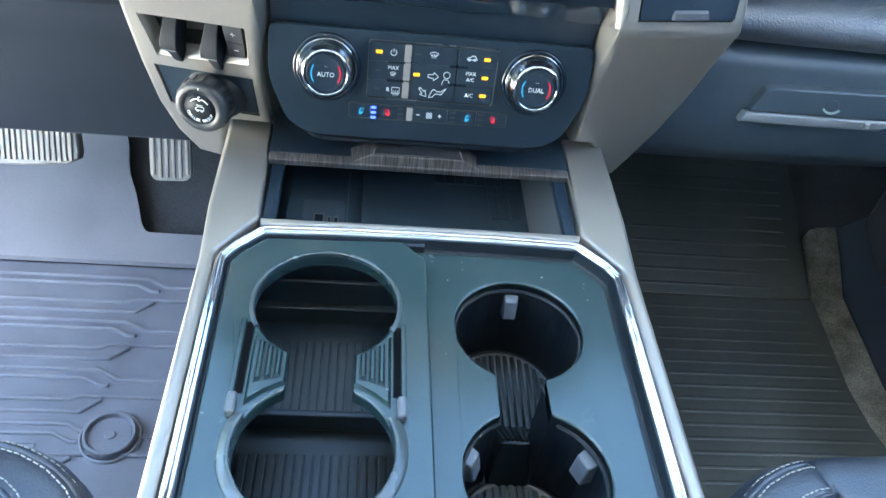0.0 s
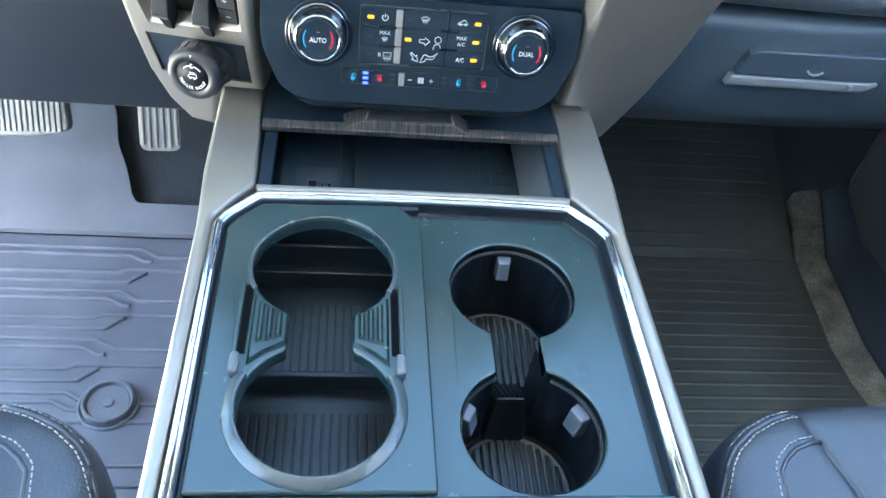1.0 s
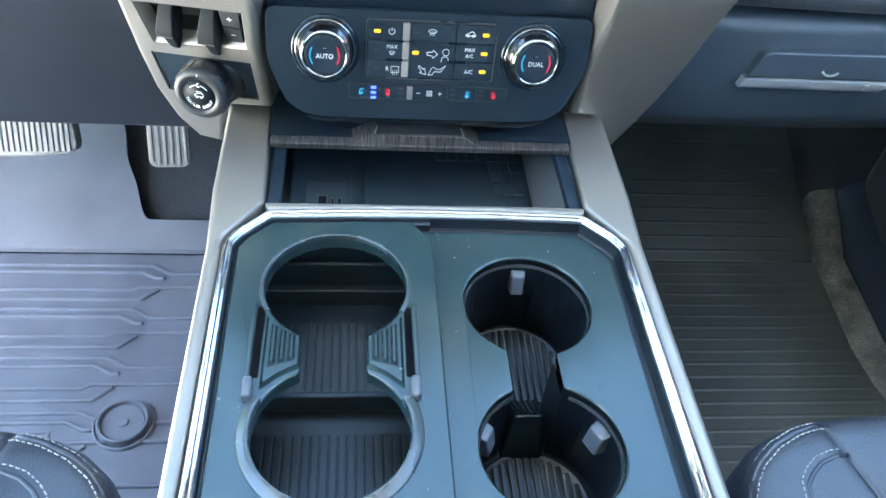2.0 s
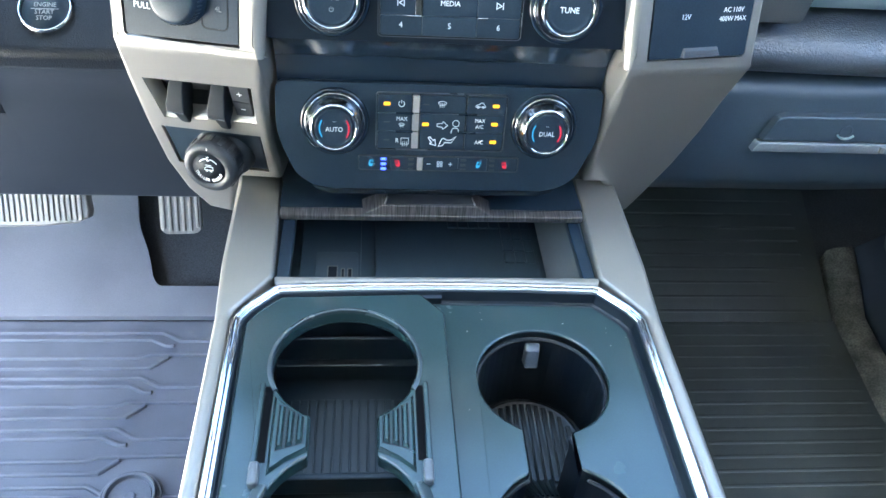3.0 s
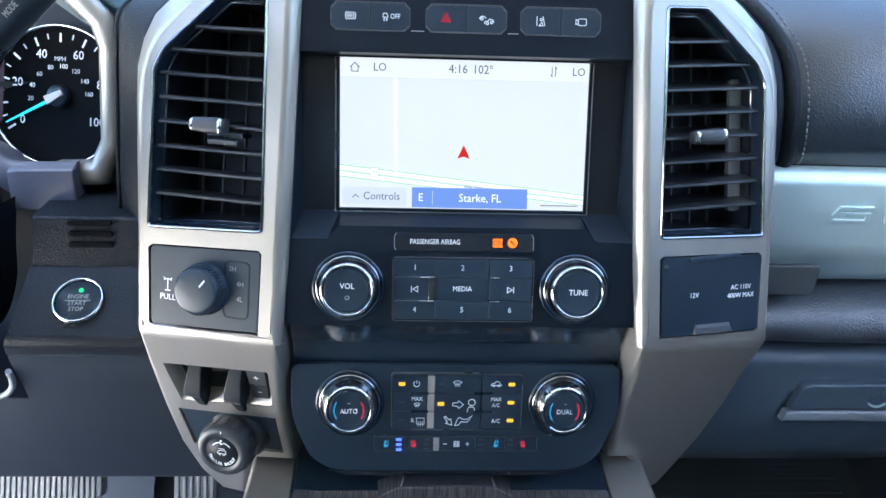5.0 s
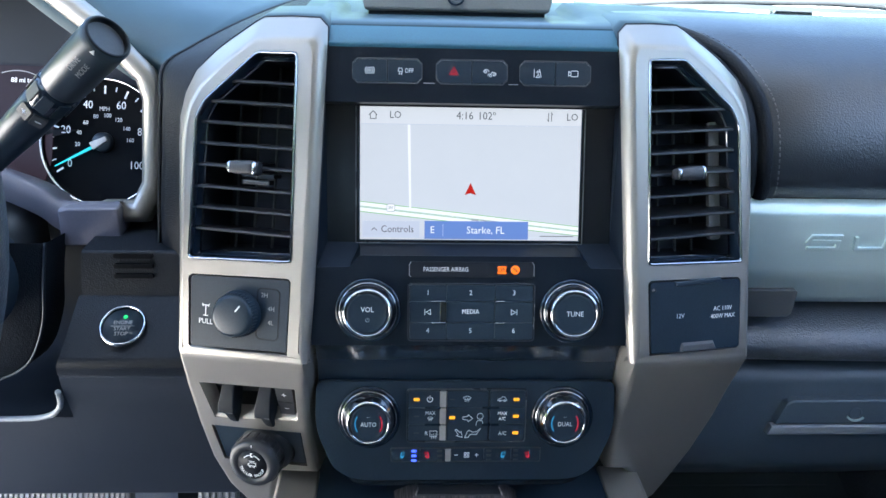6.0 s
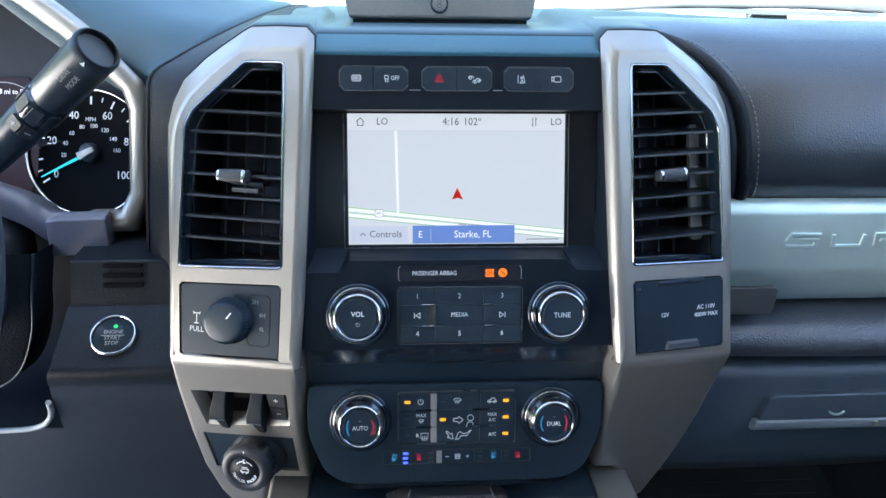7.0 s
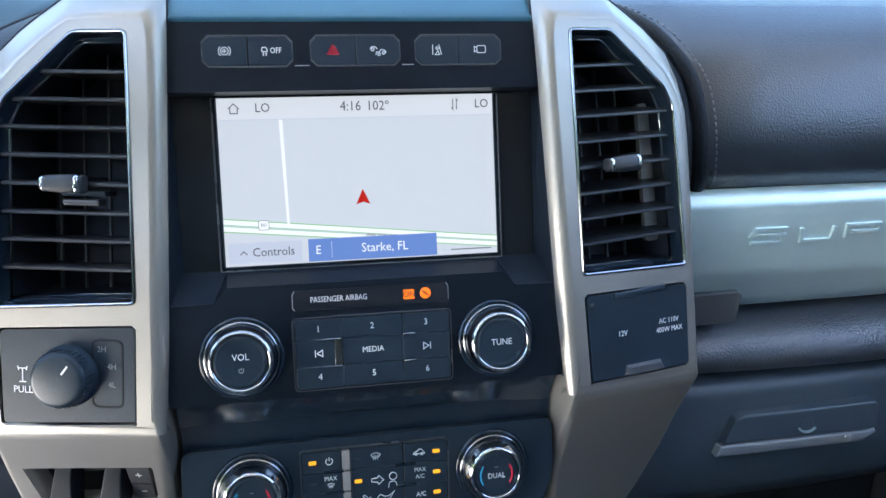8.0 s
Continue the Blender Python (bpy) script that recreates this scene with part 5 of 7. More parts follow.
            out.append((w * math.copysign(abs(ca) ** e, ca), w * 0.92 * math.copysign(abs(sa) ** e, sa), z))
        return out
    tab = part("vent_tab", loft([pod(r, z) for r, z in ((0.0040, 0.0), (0.0048, 0.0012), (0.0054, 0.005), (0.0060, 0.016), (0.0060, 0.0232), (0.0054, 0.0248), (0.0030, 0.0254))], barrel, cap_first=True, cap_last=True, smooth=True), GREY, vent, "gloss black vent tab with chrome ends")
    for z0, r in ((0.0008, 0.0051), (0.0212, 0.0063)):
        part("tab_tip", loft([pod(w, z) for w, z in ((r - 0.0006, z0), (r, z0 + 0.0006), (r, z0 + 0.0022), (r - 0.0006, z0 + 0.0028))], barrel, smooth=True), CHROME, tab)
    part("tab_stem", loft([[(x0 + a, y, z) for a, y in ((0.004, 0.1362), (0.022, 0.1362), (0.022, 0.1412), (0.004, 0.1412))] for z in (-0.002, -0.010)] + [[(x0 + a, y, -0.030) for a, y in ((-0.004, 0.1375), (0.024, 0.1375), (0.024, 0.1430), (-0.004, 0.1430))]], m, cap_first=True, cap_last=True), BLACK, tab, bevel=0.001)
    if side < 0:
        wheel = part("vent_wheel", boxes((-0.046, -0.024, 0.1262, 0.1300, -0.012, -0.0025), m=m), GREY, vent, bevel=0.0008)
        part("wheel_rib", boxes((-0.0450, -0.0250, 0.1282, 0.1292, -0.004, -0.0018), m=m), LID, wheel)
        part("wheel_well", boxes((-0.0480, -0.0220, 0.1318, 0.1345, -0.020, -0.0060), m=m), BLACK, vent)
    else:
        # pale plate paints the light falling on the duct's side wall
        part("duct_light_patch", plate(rounded(0.0715, 0.0825, 0.082, 0.178, 0.003), [], -0.024, -0.020, m), LIT_DUCT, vent, "pale plate painting light on the duct wall")
    return col


def make_selector():
    m = COLUMN_L
    pts = mirror(round_poly(inset(PANEL, 0.0014), 0.003, 3))
    panel = part("drive_selector", plate(pts, [], -0.010, -0.0012, m), BLACK, STACK, "black four-wheel drive selector panel", 0.0015)
    part("selector_scale", plate(rounded(-0.0290, -0.0098, 0.0068, 0.0478, 0.004), [rounded(-0.0280, -0.0108, 0.0078, 0.0468, 0.0032)], -0.002, -0.0008, m), MATT, panel)
    part("selector_ground", plate(mirror(round_poly(PANEL, 0.003, 3)), [], -0.012, -0.009, m), MATT, panel)
    k = m @ pose(-0.0432, 0.0255, -0.001) @ Matrix.Diagonal((0.81, 0.81, 0.80, 1))
    dial = part("selector_dial", lathe([(0.0228, -0.001), (0.0228, 0.003), (0.0212, 0.0045), (0.0205, 0.0130), (0.0190, 0.0165), (0.0165, 0.0172), (0.001, 0.0168)], k), BLACK, panel, "ribbed black rotary dial")
    ribs = bmesh.new()
    for n in range(40):
        a = 2 * math.pi * n / 40
        box(ribs, 0.0205, 0.0213, -0.0006, 0.0006, 0.004, 0.0135, m=k @ Matrix.Rotation(a, 4, "Z"))
    part("dial_grip", ribs, BLACK, dial)
    part("dial_mark", strokes([[(0.0040, 0.0050), (0.0085, 0.0110)]], 0.0013, k @ pose(0, 0, 0.0171)), PRINT, dial)
    for text, y, x in (("2H", 0.0420, -0.0225), ("4H", 0.0318, -0.0165), ("4L", 0.0210, -0.0165)):
        writing("selector_text", text, 0.0050, m, PALE, panel, x, y, -0.0005)
    writing("selector_text", "PULL", 0.0060, m, PRINT, panel, -0.0712, 0.0160, -0.0010)
    part("axle_symbol", strokes([[(-0.0742, 0.0290), (-0.0688, 0.0290)], [(-0.0736, 0.0208), (-0.0694, 0.0208)], [(-0.0715, 0.0290), (-0.0715, 0.0205)], [(-0.0744, 0.0302), (-0.0738, 0.0278)], [(-0.0686, 0.0302), (-0.0692, 0.0278)]], 0.0006, m @ pose(0, 0, -0.0012)), PRINT, panel)


def make_outlet():
    m = COLUMN_R
    panel = part("power_outlet_cover", plate(round_poly(inset(PANEL, 0.0013), 0.003, 3), [], -0.010, 0.0010, m), BLACK, STACK, "black hinged cover over the power outlets", 0.0015)
    part("hinge", boxes((0.0250, 0.0670, 0.0505, 0.0545, -0.001, 0.0022), m=m), BLACK, panel, bevel=0.0008)
    part("pull_notch", loft([[(0.0280, -0.0020, 0.0008), (0.0620, -0.0030, 0.0008), (0.0590, 0.0040, 0.0008), (0.0300, 0.0050, 0.0008)], [(0.0300, -0.0020, 0.0030), (0.0600, -0.0030, 0.0030), (0.0585, 0.0015, 0.0024), (0.0312, 0.0025, 0.0024)]], m, cap_last=True), GREY, panel)
    writing("outlet_text", "12V", 0.0052, m, PRINT, panel, 0.0290, 0.0265, 0.0012, turn=-2)
    writing("outlet_text", "AC 110V", 0.0050, m, PRINT, panel, 0.0685, 0.0290, 0.0012, turn=-2)
    writing("outlet_text", "400W MAX", 0.0050, m, PRINT, panel, 0.0685, 0.0228, 0.0012, turn=-2)
    part("pin", lathe([(0.0016, 0), (0.0016, 0.002), (0.0003, 0.0022)], m @ pose(0.0060, 0.0495, 0.0005), 14), DARK, panel)


def make_skirts():
    mouth = round_poly(SWITCH_HOLE, 0.004, 3)
    part("switch_surround", loft([[(x, y, z) for x, y in inset(mouth, d)] for d, z in ((-0.0006, -0.0004), (0.0006, -0.0008), (0.0046, -0.0085), (0.0052, -0.0110))], SKIRT_L, smooth=True), SILVER, STACK, "satin silver surround of the lever bank")
    tub = part("switch_bank", loft([[(x, y, -0.0095) for x, y in inset(mouth, 0.0046)], [(x, y, -0.026) for x, y in inset(mouth, 0.0050)]], SKIRT_L, cap_last=True), DARK, STACK, "black trailer brake lever bank")
    for x in (-0.064, -0.0315):
        def rung(y, w0, w1, z0, z1):
            return [(x + w0, y, z0), (x + w1, y, z0), (x + w1, y, z1), (x + w0, y, z1)]
        lever = part("lever", loft([rung(*r) for r in ((-0.040, -0.0055, 0.0050, -0.024, -0.012), (-0.050, -0.0065, 0.0055, -0.020, -0.001), (-0.0600, -0.0085, 0.0060, -0.015, 0.0060), (-0.0655, -0.0088, 0.0058, -0.012, 0.0075), (-0.0675, -0.0040, 0.0056, -0.010, 0.0068), (-0.0800, -0.0032, 0.0042, -0.005, 0.0035), (-0.0840, -0.0020, 0.0032, -0.003, 0.0015))], SKIRT_L, cap_first=True, cap_last=True), MATT, tub, "black hooked lever", bevel=0.0013)
        part("lever_lip", boxes((x - 0.0082, x + 0.0052, -0.0662, -0.0650, 0.0072, 0.0080), m=SKIRT_L), EDGE, lever, "pale lip", bevel=0.0003)
    pm = part("gain_switch", plate([(-0.0215, -0.0390), (-0.0060, -0.0375), (-0.0085, -0.0705), (-0.0225, -0.0720)], [], -0.02, -0.004, SKIRT_L), GREY, tub, bevel=0.001)
    part("gain_line", boxes((-0.0215, -0.0080, -0.0556, -0.0548, -0.006, -0.0035), m=SKIRT_L), DARK, pm)
    part("gain_symbol", strokes([[(-0.0165, -0.0465), (-0.0125, -0.0465)], [(-0.0145, -0.0445), (-0.0145, -0.0485)], [(-0.0165, -0.0630), (-0.0130, -0.0630)]], 0.0006, SKIRT_L @ pose(0, 0, -0.004)), PRINT, pm)
    base = part("trailer_panel", plate(inset(PAD, 0.0008), [], -0.012, -0.0015, SKIRT_L), BLACK, STACK, "black trailer backup control panel", 0.0012)
    k = SKIRT_L @ pose(-0.0415, -0.1175, -0.007, -22, 0, 0) @ Matrix.Diagonal((0.84, 0.84, 1.22, 1))
    knob = part("trailer_knob", lathe([(0.0300, -0.001), (0.0290, 0.006), (0.0262, 0.010), (0.0235, 0.011), (0.0235, 0.016), (0.0258, 0.018), (0.0262, 0.026), (0.0250, 0.0292), (0.0225, 0.0305), (0.0165, 0.0308), (0.0160, 0.0300), (0.001, 0.0300)], k), KNOB_GREY, base, "round black trailer backup knob")
    grip = bmesh.new()
    for n in range(16):
        box(grip, 0.0255, 0.0270, -0.0022, 0.0022, 0.018, 0.0262, m=k @ Matrix.Rotation(2 * math.pi * n / 16, 4, "Z"))
    part("knob_grip", grip, KNOB_GREY, knob, bevel=0.0006)
    part("knob_face", lathe([(0.0158, 0.0295), (0.0158, 0.0303), (0.001, 0.0303)], k), MATT, knob)
    F = k @ pose(0, 0, 0.0304)
    part("knob_ring", strokes([arc(0, 0, 0.0105, 38, 80), arc(0, 0, 0.0105, 100, 142), rounded(-0.0009, 0.0009, 0.0088, 0.0124, 0.0003, 1) + [(-0.0009, 0.0100)], [(0, 0.0185), (0, 0.0218)]], 0.0009, F), PRINT, knob)
    part("trailer_symbol", strokes([[(-0.0040, -0.0012), (0.0040, -0.0012), (0.0040, 0.0022), (-0.0015, 0.0022), (-0.0040, 0.0004), (-0.0040, -0.0012)], [(-0.003, 0.0038), (0.003, 0.0038)], arc(-0.0020, -0.0020, 0.0009, 0, 360, 8), arc(0.0020, -0.0020, 0.0009, 0, 360, 8)], 0.0005, F), PRINT, knob)
    text = "TRAILER BACKUP"
    for n, ch in enumerate(text):
        a = 196 + 148 * (n + 0.5) / len(text)
        if ch != " ":
            writing("knob_letter", ch, 0.0043, F, PRINT, knob, 0.0126 * math.cos(radians(a)), 0.0126 * math.sin(radians(a)), 0.0002, turn=a + 90, thin=-0.010, wide=0.95)


for s in (-1, 1):
    make_column(s)
make_selector()
make_outlet()
make_skirts()


# ---- centre console ----
def cup_outline_left():
    cx, r1, y1, r2, y2, h = -0.068, 0.0480, 0.4160, 0.0467, 0.3008, 0.0208
    a1, a2 = math.degrees(math.asin(h / r1)), math.degrees(math.asin(h / r2))
    return arc(cx, y1, r1, -90 + a1, 270 - a1, 40) + arc(cx, y2, r2, 90 + a2, 450 - a2, 40)


def cup_outline_right():
    x1, y1, r1, x2, y2, r2 = 0.0660, 0.4085, 0.0450, 0.0643, 0.2937, 0.0449
    def angle(x, cx, r):
        return math.degrees(math.asin((x - cx) / r))
    return arc(x1, y1, r1, -90 + angle(0.0790, x1, r1), 270 + angle(0.0455, x1, r1), 40) + arc(x2, y2, r2, 90 - angle(0.0455, x2, r2), 450 - angle(0.0790, x2, r2), 40)


def make_console():
    con = thing("center_console", "dark console with silver rails, chrome trim and cup holders", "console", (0, 0.3, FLOOR_Z))
    zt = TOP_Z
    # body sides down to the floor
    part("body", loft([[(-0.152, y, z) for y, z in ((0.66, FLOOR_Z - 0.02), (0.66, 0.425), (-0.5, 0.425), (-0.5, FLOOR_Z - 0.02))], [(-0.158, y, z) for y, z in ((0.66, FLOOR_Z - 0.02), (0.66, 0.43), (-0.5, 0.43), (-0.5, FLOOR_Z - 0.02))]], cap_first=True, cap_last=True), GREY, con)
    part("body", loft([[(0.152, y, z) for y, z in ((0.66, FLOOR_Z - 0.02), (0.66, 0.425), (-0.5, 0.425), (-0.5, FLOOR_Z - 0.02))], [(0.158, y, z) for y, z in ((0.66, FLOOR_Z - 0.02), (0.66, 0.43), (-0.5, 0.43), (-0.5, FLOOR_Z - 0.02))]], cap_first=True, cap_last=True), GREY, con)
    # silver rails and the bridge between cup panel and bin
    for s in (-1, 1):
        rail = [(0.1585, 0.20), (0.1595, 0.36), (0.1600, 0.455), (0.1635, 0.515), (0.1645, 0.632), (0.128, 0.632), (0.1235, 0.510), (0.1235, 0.4985), (0.1470, 0.4640), (0.1490, 0.455), (0.1490, 0.20)]
        pts = [(s * x, y) for x, y in rail]
        part("side_rail", plate(pts, [], 0.405, zt + 0.003, Matrix()), SILVER, con, "satin silver side rail", 0.0045, 3)
    part("bridge", plate([(-0.1235, 0.4985), (-0.1210, 0.4905), (-0.06, 0.4928), (0.0, 0.4936), (0.06, 0.4928), (0.1210, 0.4905), (0.1235, 0.4985), (0.06, 0.4988), (-0.06, 0.4988)], [], 0.405, zt + 0.0025, Matrix()), SILVER, con, bevel=0.0018)
    # chrome frame
    path = soften([(-0.1440, 0.21, zt), (-0.1452, 0.4545, zt), (-0.1385, 0.4660, zt), (-0.1190, 0.4865, zt), (-0.06, 0.4888, zt), (0.0, 0.4896, zt), (0.06, 0.4888, zt), (0.1190, 0.4865, zt), (0.1385, 0.4660, zt), (0.1452, 0.4545, zt), (0.1440, 0.21, zt)], 0.004)
    bead = [(-0.0036, -0.012), (-0.0036, 0.0004), (-0.0032, 0.0018), (-0.0024, 0.0032), (-0.0012, 0.0040), (0.0000, 0.0038), (0.0008, 0.0030), (0.0012, 0.0021), (0.0017, 0.0018), (0.0024, 0.0021), (0.0031, 0.0016), (0.0037, 0.0002), (0.0040, -0.003), (0.0040, -0.012)]
    part("chrome_frame", sweep(path, bead, smooth=True), CHROME, con, "polished chrome frame")
    half = len(path) // 2
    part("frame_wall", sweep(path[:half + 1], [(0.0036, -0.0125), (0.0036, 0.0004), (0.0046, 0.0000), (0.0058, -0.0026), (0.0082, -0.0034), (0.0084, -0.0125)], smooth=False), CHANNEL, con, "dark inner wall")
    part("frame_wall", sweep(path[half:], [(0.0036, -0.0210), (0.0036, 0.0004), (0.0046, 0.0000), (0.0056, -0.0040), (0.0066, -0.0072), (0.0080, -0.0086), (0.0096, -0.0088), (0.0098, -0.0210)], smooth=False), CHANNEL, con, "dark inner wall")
    # cup panels
    left_hole = cup_outline_left()
    lp = [(-0.1370, 0.2455), (-0.1385, 0.4530), (-0.1325, 0.4630), (-0.1160, 0.4800), (-0.0150, 0.4835), (0.0015, 0.4640), (0.0018, 0.2455)]
    left = part("cup_panel", plate(lp, [left_hole], zt - 0.012, zt, Matrix()), CONSOLE, con, "blue-grey plastic cup holder panel", 0.0022)
    rp = [(0.0008, 0.2455), (0.0008, 0.4815), (0.1170, 0.4815), (0.1345, 0.4645), (0.1410, 0.4535), (0.1402, 0.2455)]
    right_hole = cup_outline_right()
    right = part("cup_panel", plate(rp, [right_hole], zt - 0.022, zt - 0.009, Matrix()), CONSOLE, con, "blue-grey plastic cup holder panel, set lower", 0.0020)
    part("front_gap", boxes((-0.0150, 0.0030, 0.462, 0.4835, zt - 0.022, zt - 0.0092)), CONSOLE, con)
    # left insert: raised rim round the rear cup, side slots, ribbed pads
    rim = arc(-0.068, 0.3008, 0.0469, -206, 26, 44)
    part("cup_rim", sweep([(x, y, zt) for x, y in rim], [(0.0, -0.006), (0.0, 0.0034), (0.0007, 0.0043), (0.0018, 0.0044), (0.0030, 0.0038), (0.0062, 0.0020), (0.0078, 0.0004), (0.0080, -0.004)], smooth=False), RIM, left, "raised rim", bevel=0.0004)
    part("cup_rim", sweep([(x, y, zt) for x, y in arc(-0.068, 0.4160, 0.0481, -28, 208, 40)], [(0.0, -0.004), (0.0, 0.0010), (0.0006, 0.0017), (0.0014, 0.0017), (0.0034, 0.0004), (0.0036, -0.003)], smooth=False), RIM, left, bevel=0.0003)
    for s in (-1, 1):
        cx = -0.068
        pad = part("grip_pad", loft([[(cx + s * a, y, zt + 0.0004) for a, y in ((0.0208, 0.3460), (0.0208, 0.3700), (0.0300, 0.3750), (0.0440, 0.3880), (0.0440, 0.3300), (0.0340, 0.3390))], [(cx + s * a, y, zt + 0.0032) for a, y in ((0.0222, 0.3475), (0.0222, 0.3690), (0.0305, 0.3735), (0.0420, 0.3835), (0.0420, 0.3335), (0.0340, 0.3405))]], cap_last=True), CONSOLE, left, "ribbed grip pad")
        for k in range(3):
            a = 0.0248 + 0.0058 * k
            lo, hi = 0.3496 - 0.0018 * k, 0.3690 + 0.0038 * k
            groove = [(cx + s * (a + dx), y) for dx, y in ((0.0, lo + 0.0012), (0.0030, lo), (0.0030, hi + 0.0016), (0.0, hi))]
            part("ridge", loft([[(x, y, z) for x, y in inset(groove, d)] for d, z in ((-0.0006, zt + 0.0030), (-0.0004, zt + 0.0036), (0.0008, zt + 0.0054), (0.0012, zt + 0.0056))], cap_last=True), CONSOLE, pad)
            # dark outline paints the shade in the grooves between ridges
            part("ridge_gap_shade", plate(inset(groove, -0.0011), [inset(groove, -0.0005)], zt + 0.001, zt + 0.0034, Matrix()), MATT, pad)
        # flush sheet painting the shade down the slot
        part("slot", boxes((cx + s * 0.0478 - 0.0024, cx + s * 0.0478 + 0.0024, 0.3390, 0.3960, zt - 0.004, zt + 0.0003)), SHADE_DIAL_BLACK, left)
        part("slot_wall", boxes((cx + s * 0.0520 - 0.0016, cx + s * 0.0520 + 0.0016, 0.3370, 0.3970, zt - 0.002, zt + 0.0036)), CONSOLE, left, bevel=0.0008)
        # paler tone stands in for the reflection on the rounded tab
        part("slot_tab", boxes((cx + s * 0.0508 - 0.0030, cx + s * 0.0508 + 0.0030, 0.3215, 0.3375, zt - 0.002, zt + 0.0056)), TAB_GREY, left, bevel=0.0022, segments=3)
    # bin under the left insert with ribbed mats
    z0 = 0.362
    tray = part("cup_bin", loft([[(x, y, z) for x, y in ((-0.124, 0.247), (-0.012, 0.247), (-0.012, 0.472), (-0.124, 0.472))] for z in (zt - 0.011, z0 - 0.002)], cap_last=True), WELL, con)
    part("bin_mat", boxes((-0.122, -0.014, 0.372, 0.468, z0 - 0.002, z0 + 0.006)), WELL, tray)
    part("bin_mat", boxes((-0.122, -0.014, 0.249, 0.346, z0 - 0.002, z0 + 0.002)), WELL, tray)
    part("bin_divider", boxes((-0.122, -0.014, 0.366, 0.3715, z0 - 0.002, z0 + 0.016)), BLACK, tray, bevel=0.0015)
    for k in range(17):
        x = -0.1180 + 0.0062 * k
        part("mat_rib", boxes((x - 0.0026, x + 0.0026, 0.374, 0.440, z0 + 0.004, z0 + 0.0072)), WELL, tray, bevel=0.0005)
        part("mat_rib", boxes((x - 0.0026, x + 0.0026, 0.252, 0.344, z0, z0 + 0.0034)), WELL, tray, bevel=0.0005)
    part("back_step", boxes((-0.122, -0.014, 0.4600, 0.470, z0, z0 + 0.022), (-0.122, -0.014, 0.4665, 0.470, z0, z0 + 0.045)), WELL, tray, bevel=0.0015)
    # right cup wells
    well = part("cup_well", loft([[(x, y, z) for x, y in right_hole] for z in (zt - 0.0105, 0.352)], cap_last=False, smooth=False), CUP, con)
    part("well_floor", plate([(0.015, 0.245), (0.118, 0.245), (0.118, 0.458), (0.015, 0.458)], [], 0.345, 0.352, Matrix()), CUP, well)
    part("well_lip", sweep([(x, y, zt - 0.0165) for x, y in right_hole[:-1]], [(-0.0016, -0.001), (-0.0008, 0.0012), (0.0012, 0.0008), (0.0016, -0.001)], closed=True), GREY, well)
    for cx, cy in ((0.0660, 0.4085), (0.0643, 0.2937)):
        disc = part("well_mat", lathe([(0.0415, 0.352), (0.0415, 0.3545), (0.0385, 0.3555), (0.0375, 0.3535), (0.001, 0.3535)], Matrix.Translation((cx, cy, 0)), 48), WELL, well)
        for k in range(13):
            d = -0.0330 + 0.0055 * k
            h = math.sqrt(max(1e-6, 0.0365 ** 2 - d * d))
            part("mat_rib", boxes((cx + d - 0.0017, cx + d + 0.0017, cy - h, cy + h, 0.353, 0.3556)), WELL, disc, bevel=0.0004)
    ramp = part("web_ramp", loft([[(0.0470, 0.372, 0.353), (0.0775, 0.372, 0.353), (0.0775, 0.330, 0.353), (0.0470, 0.330, 0.353)], [(0.0490, 0.366, 0.372), (0.0755, 0.366, 0.372), (0.0720, 0.338, 0.395), (0.0520, 0.338, 0.395)]], cap_last=True), WELL, well, bevel=0.002)
    for k in range(6):
        x, q = 0.0505 + 0.0042 * k, 0.0528 + 0.0032 * k
        part("mat_rib", loft([[(x, 0.365, 0.3730), (x + 0.0024, 0.365, 0.3730), (q + 0.0019, 0.340, 0.3940), (q, 0.340, 0.3940)], [(x + 0.0004, 0.365, 0.3750), (x + 0.0020, 0.365, 0.3750), (q + 0.0015, 0.340, 0.3960), (q + 0.0004, 0.340, 0.3960)]], cap_last=True), WELL, ramp)
    for cx, cy, w, angles in ((0.0660, 0.4085, 0.0048, (88,)), (0.0643, 0.2937, 0.0062, (28, 152))):
        for a in angles:
            m = Matrix.Translation((cx, cy, 0)) @ Matrix.Rotation(radians(a), 4, "Z")
            part("cup_tab", loft([[(0.046, -w - 0.001, 0.3955), (0.046, w + 0.001, 0.3955), (0.046, w + 0.001, 0.4165), (0.046, -w - 0.001, 0.4165)], [(0.0350, -w, 0.3985), (0.0350, w, 0.3985), (0.0385, w, 0.4145), (0.0385, -w, 0.4145)]], m, cap_last=True), TAB_GREY, well, "rubber cup retainer tab", bevel=0.0015)
    # open bin ahead of the cups
    bz = 0.372
    bin_ = part("front_bin", loft([[(x, y, z) for x, y in ((-0.1215, 0.4988), (0.1215, 0.4988), (0.1255, 0.662), (-0.1255, 0.662))] for z in (zt - 0.001, bz)], cap_last=True), BIN, con, "open dark storage bin")
    part("bin_mat", plate(rounded(-0.0470, 0.1000, 0.504, 0.655, 0.004), [], bz, bz + 0.003, Matrix()), BIN, bin_, bevel=0.001)
    for i in range(8):
        for j in range(4):
            if i < 5 and j < 3:
                continue
            x, y = 0.0205 + 0.0098 * i, 0.588 + 0.0160 * j
            part("mat_cell", boxes((x, x + 0.0086, y, y + 0.0148, bz + 0.0025, bz + 0.0046)), BIN, bin_, bevel=0.0007)
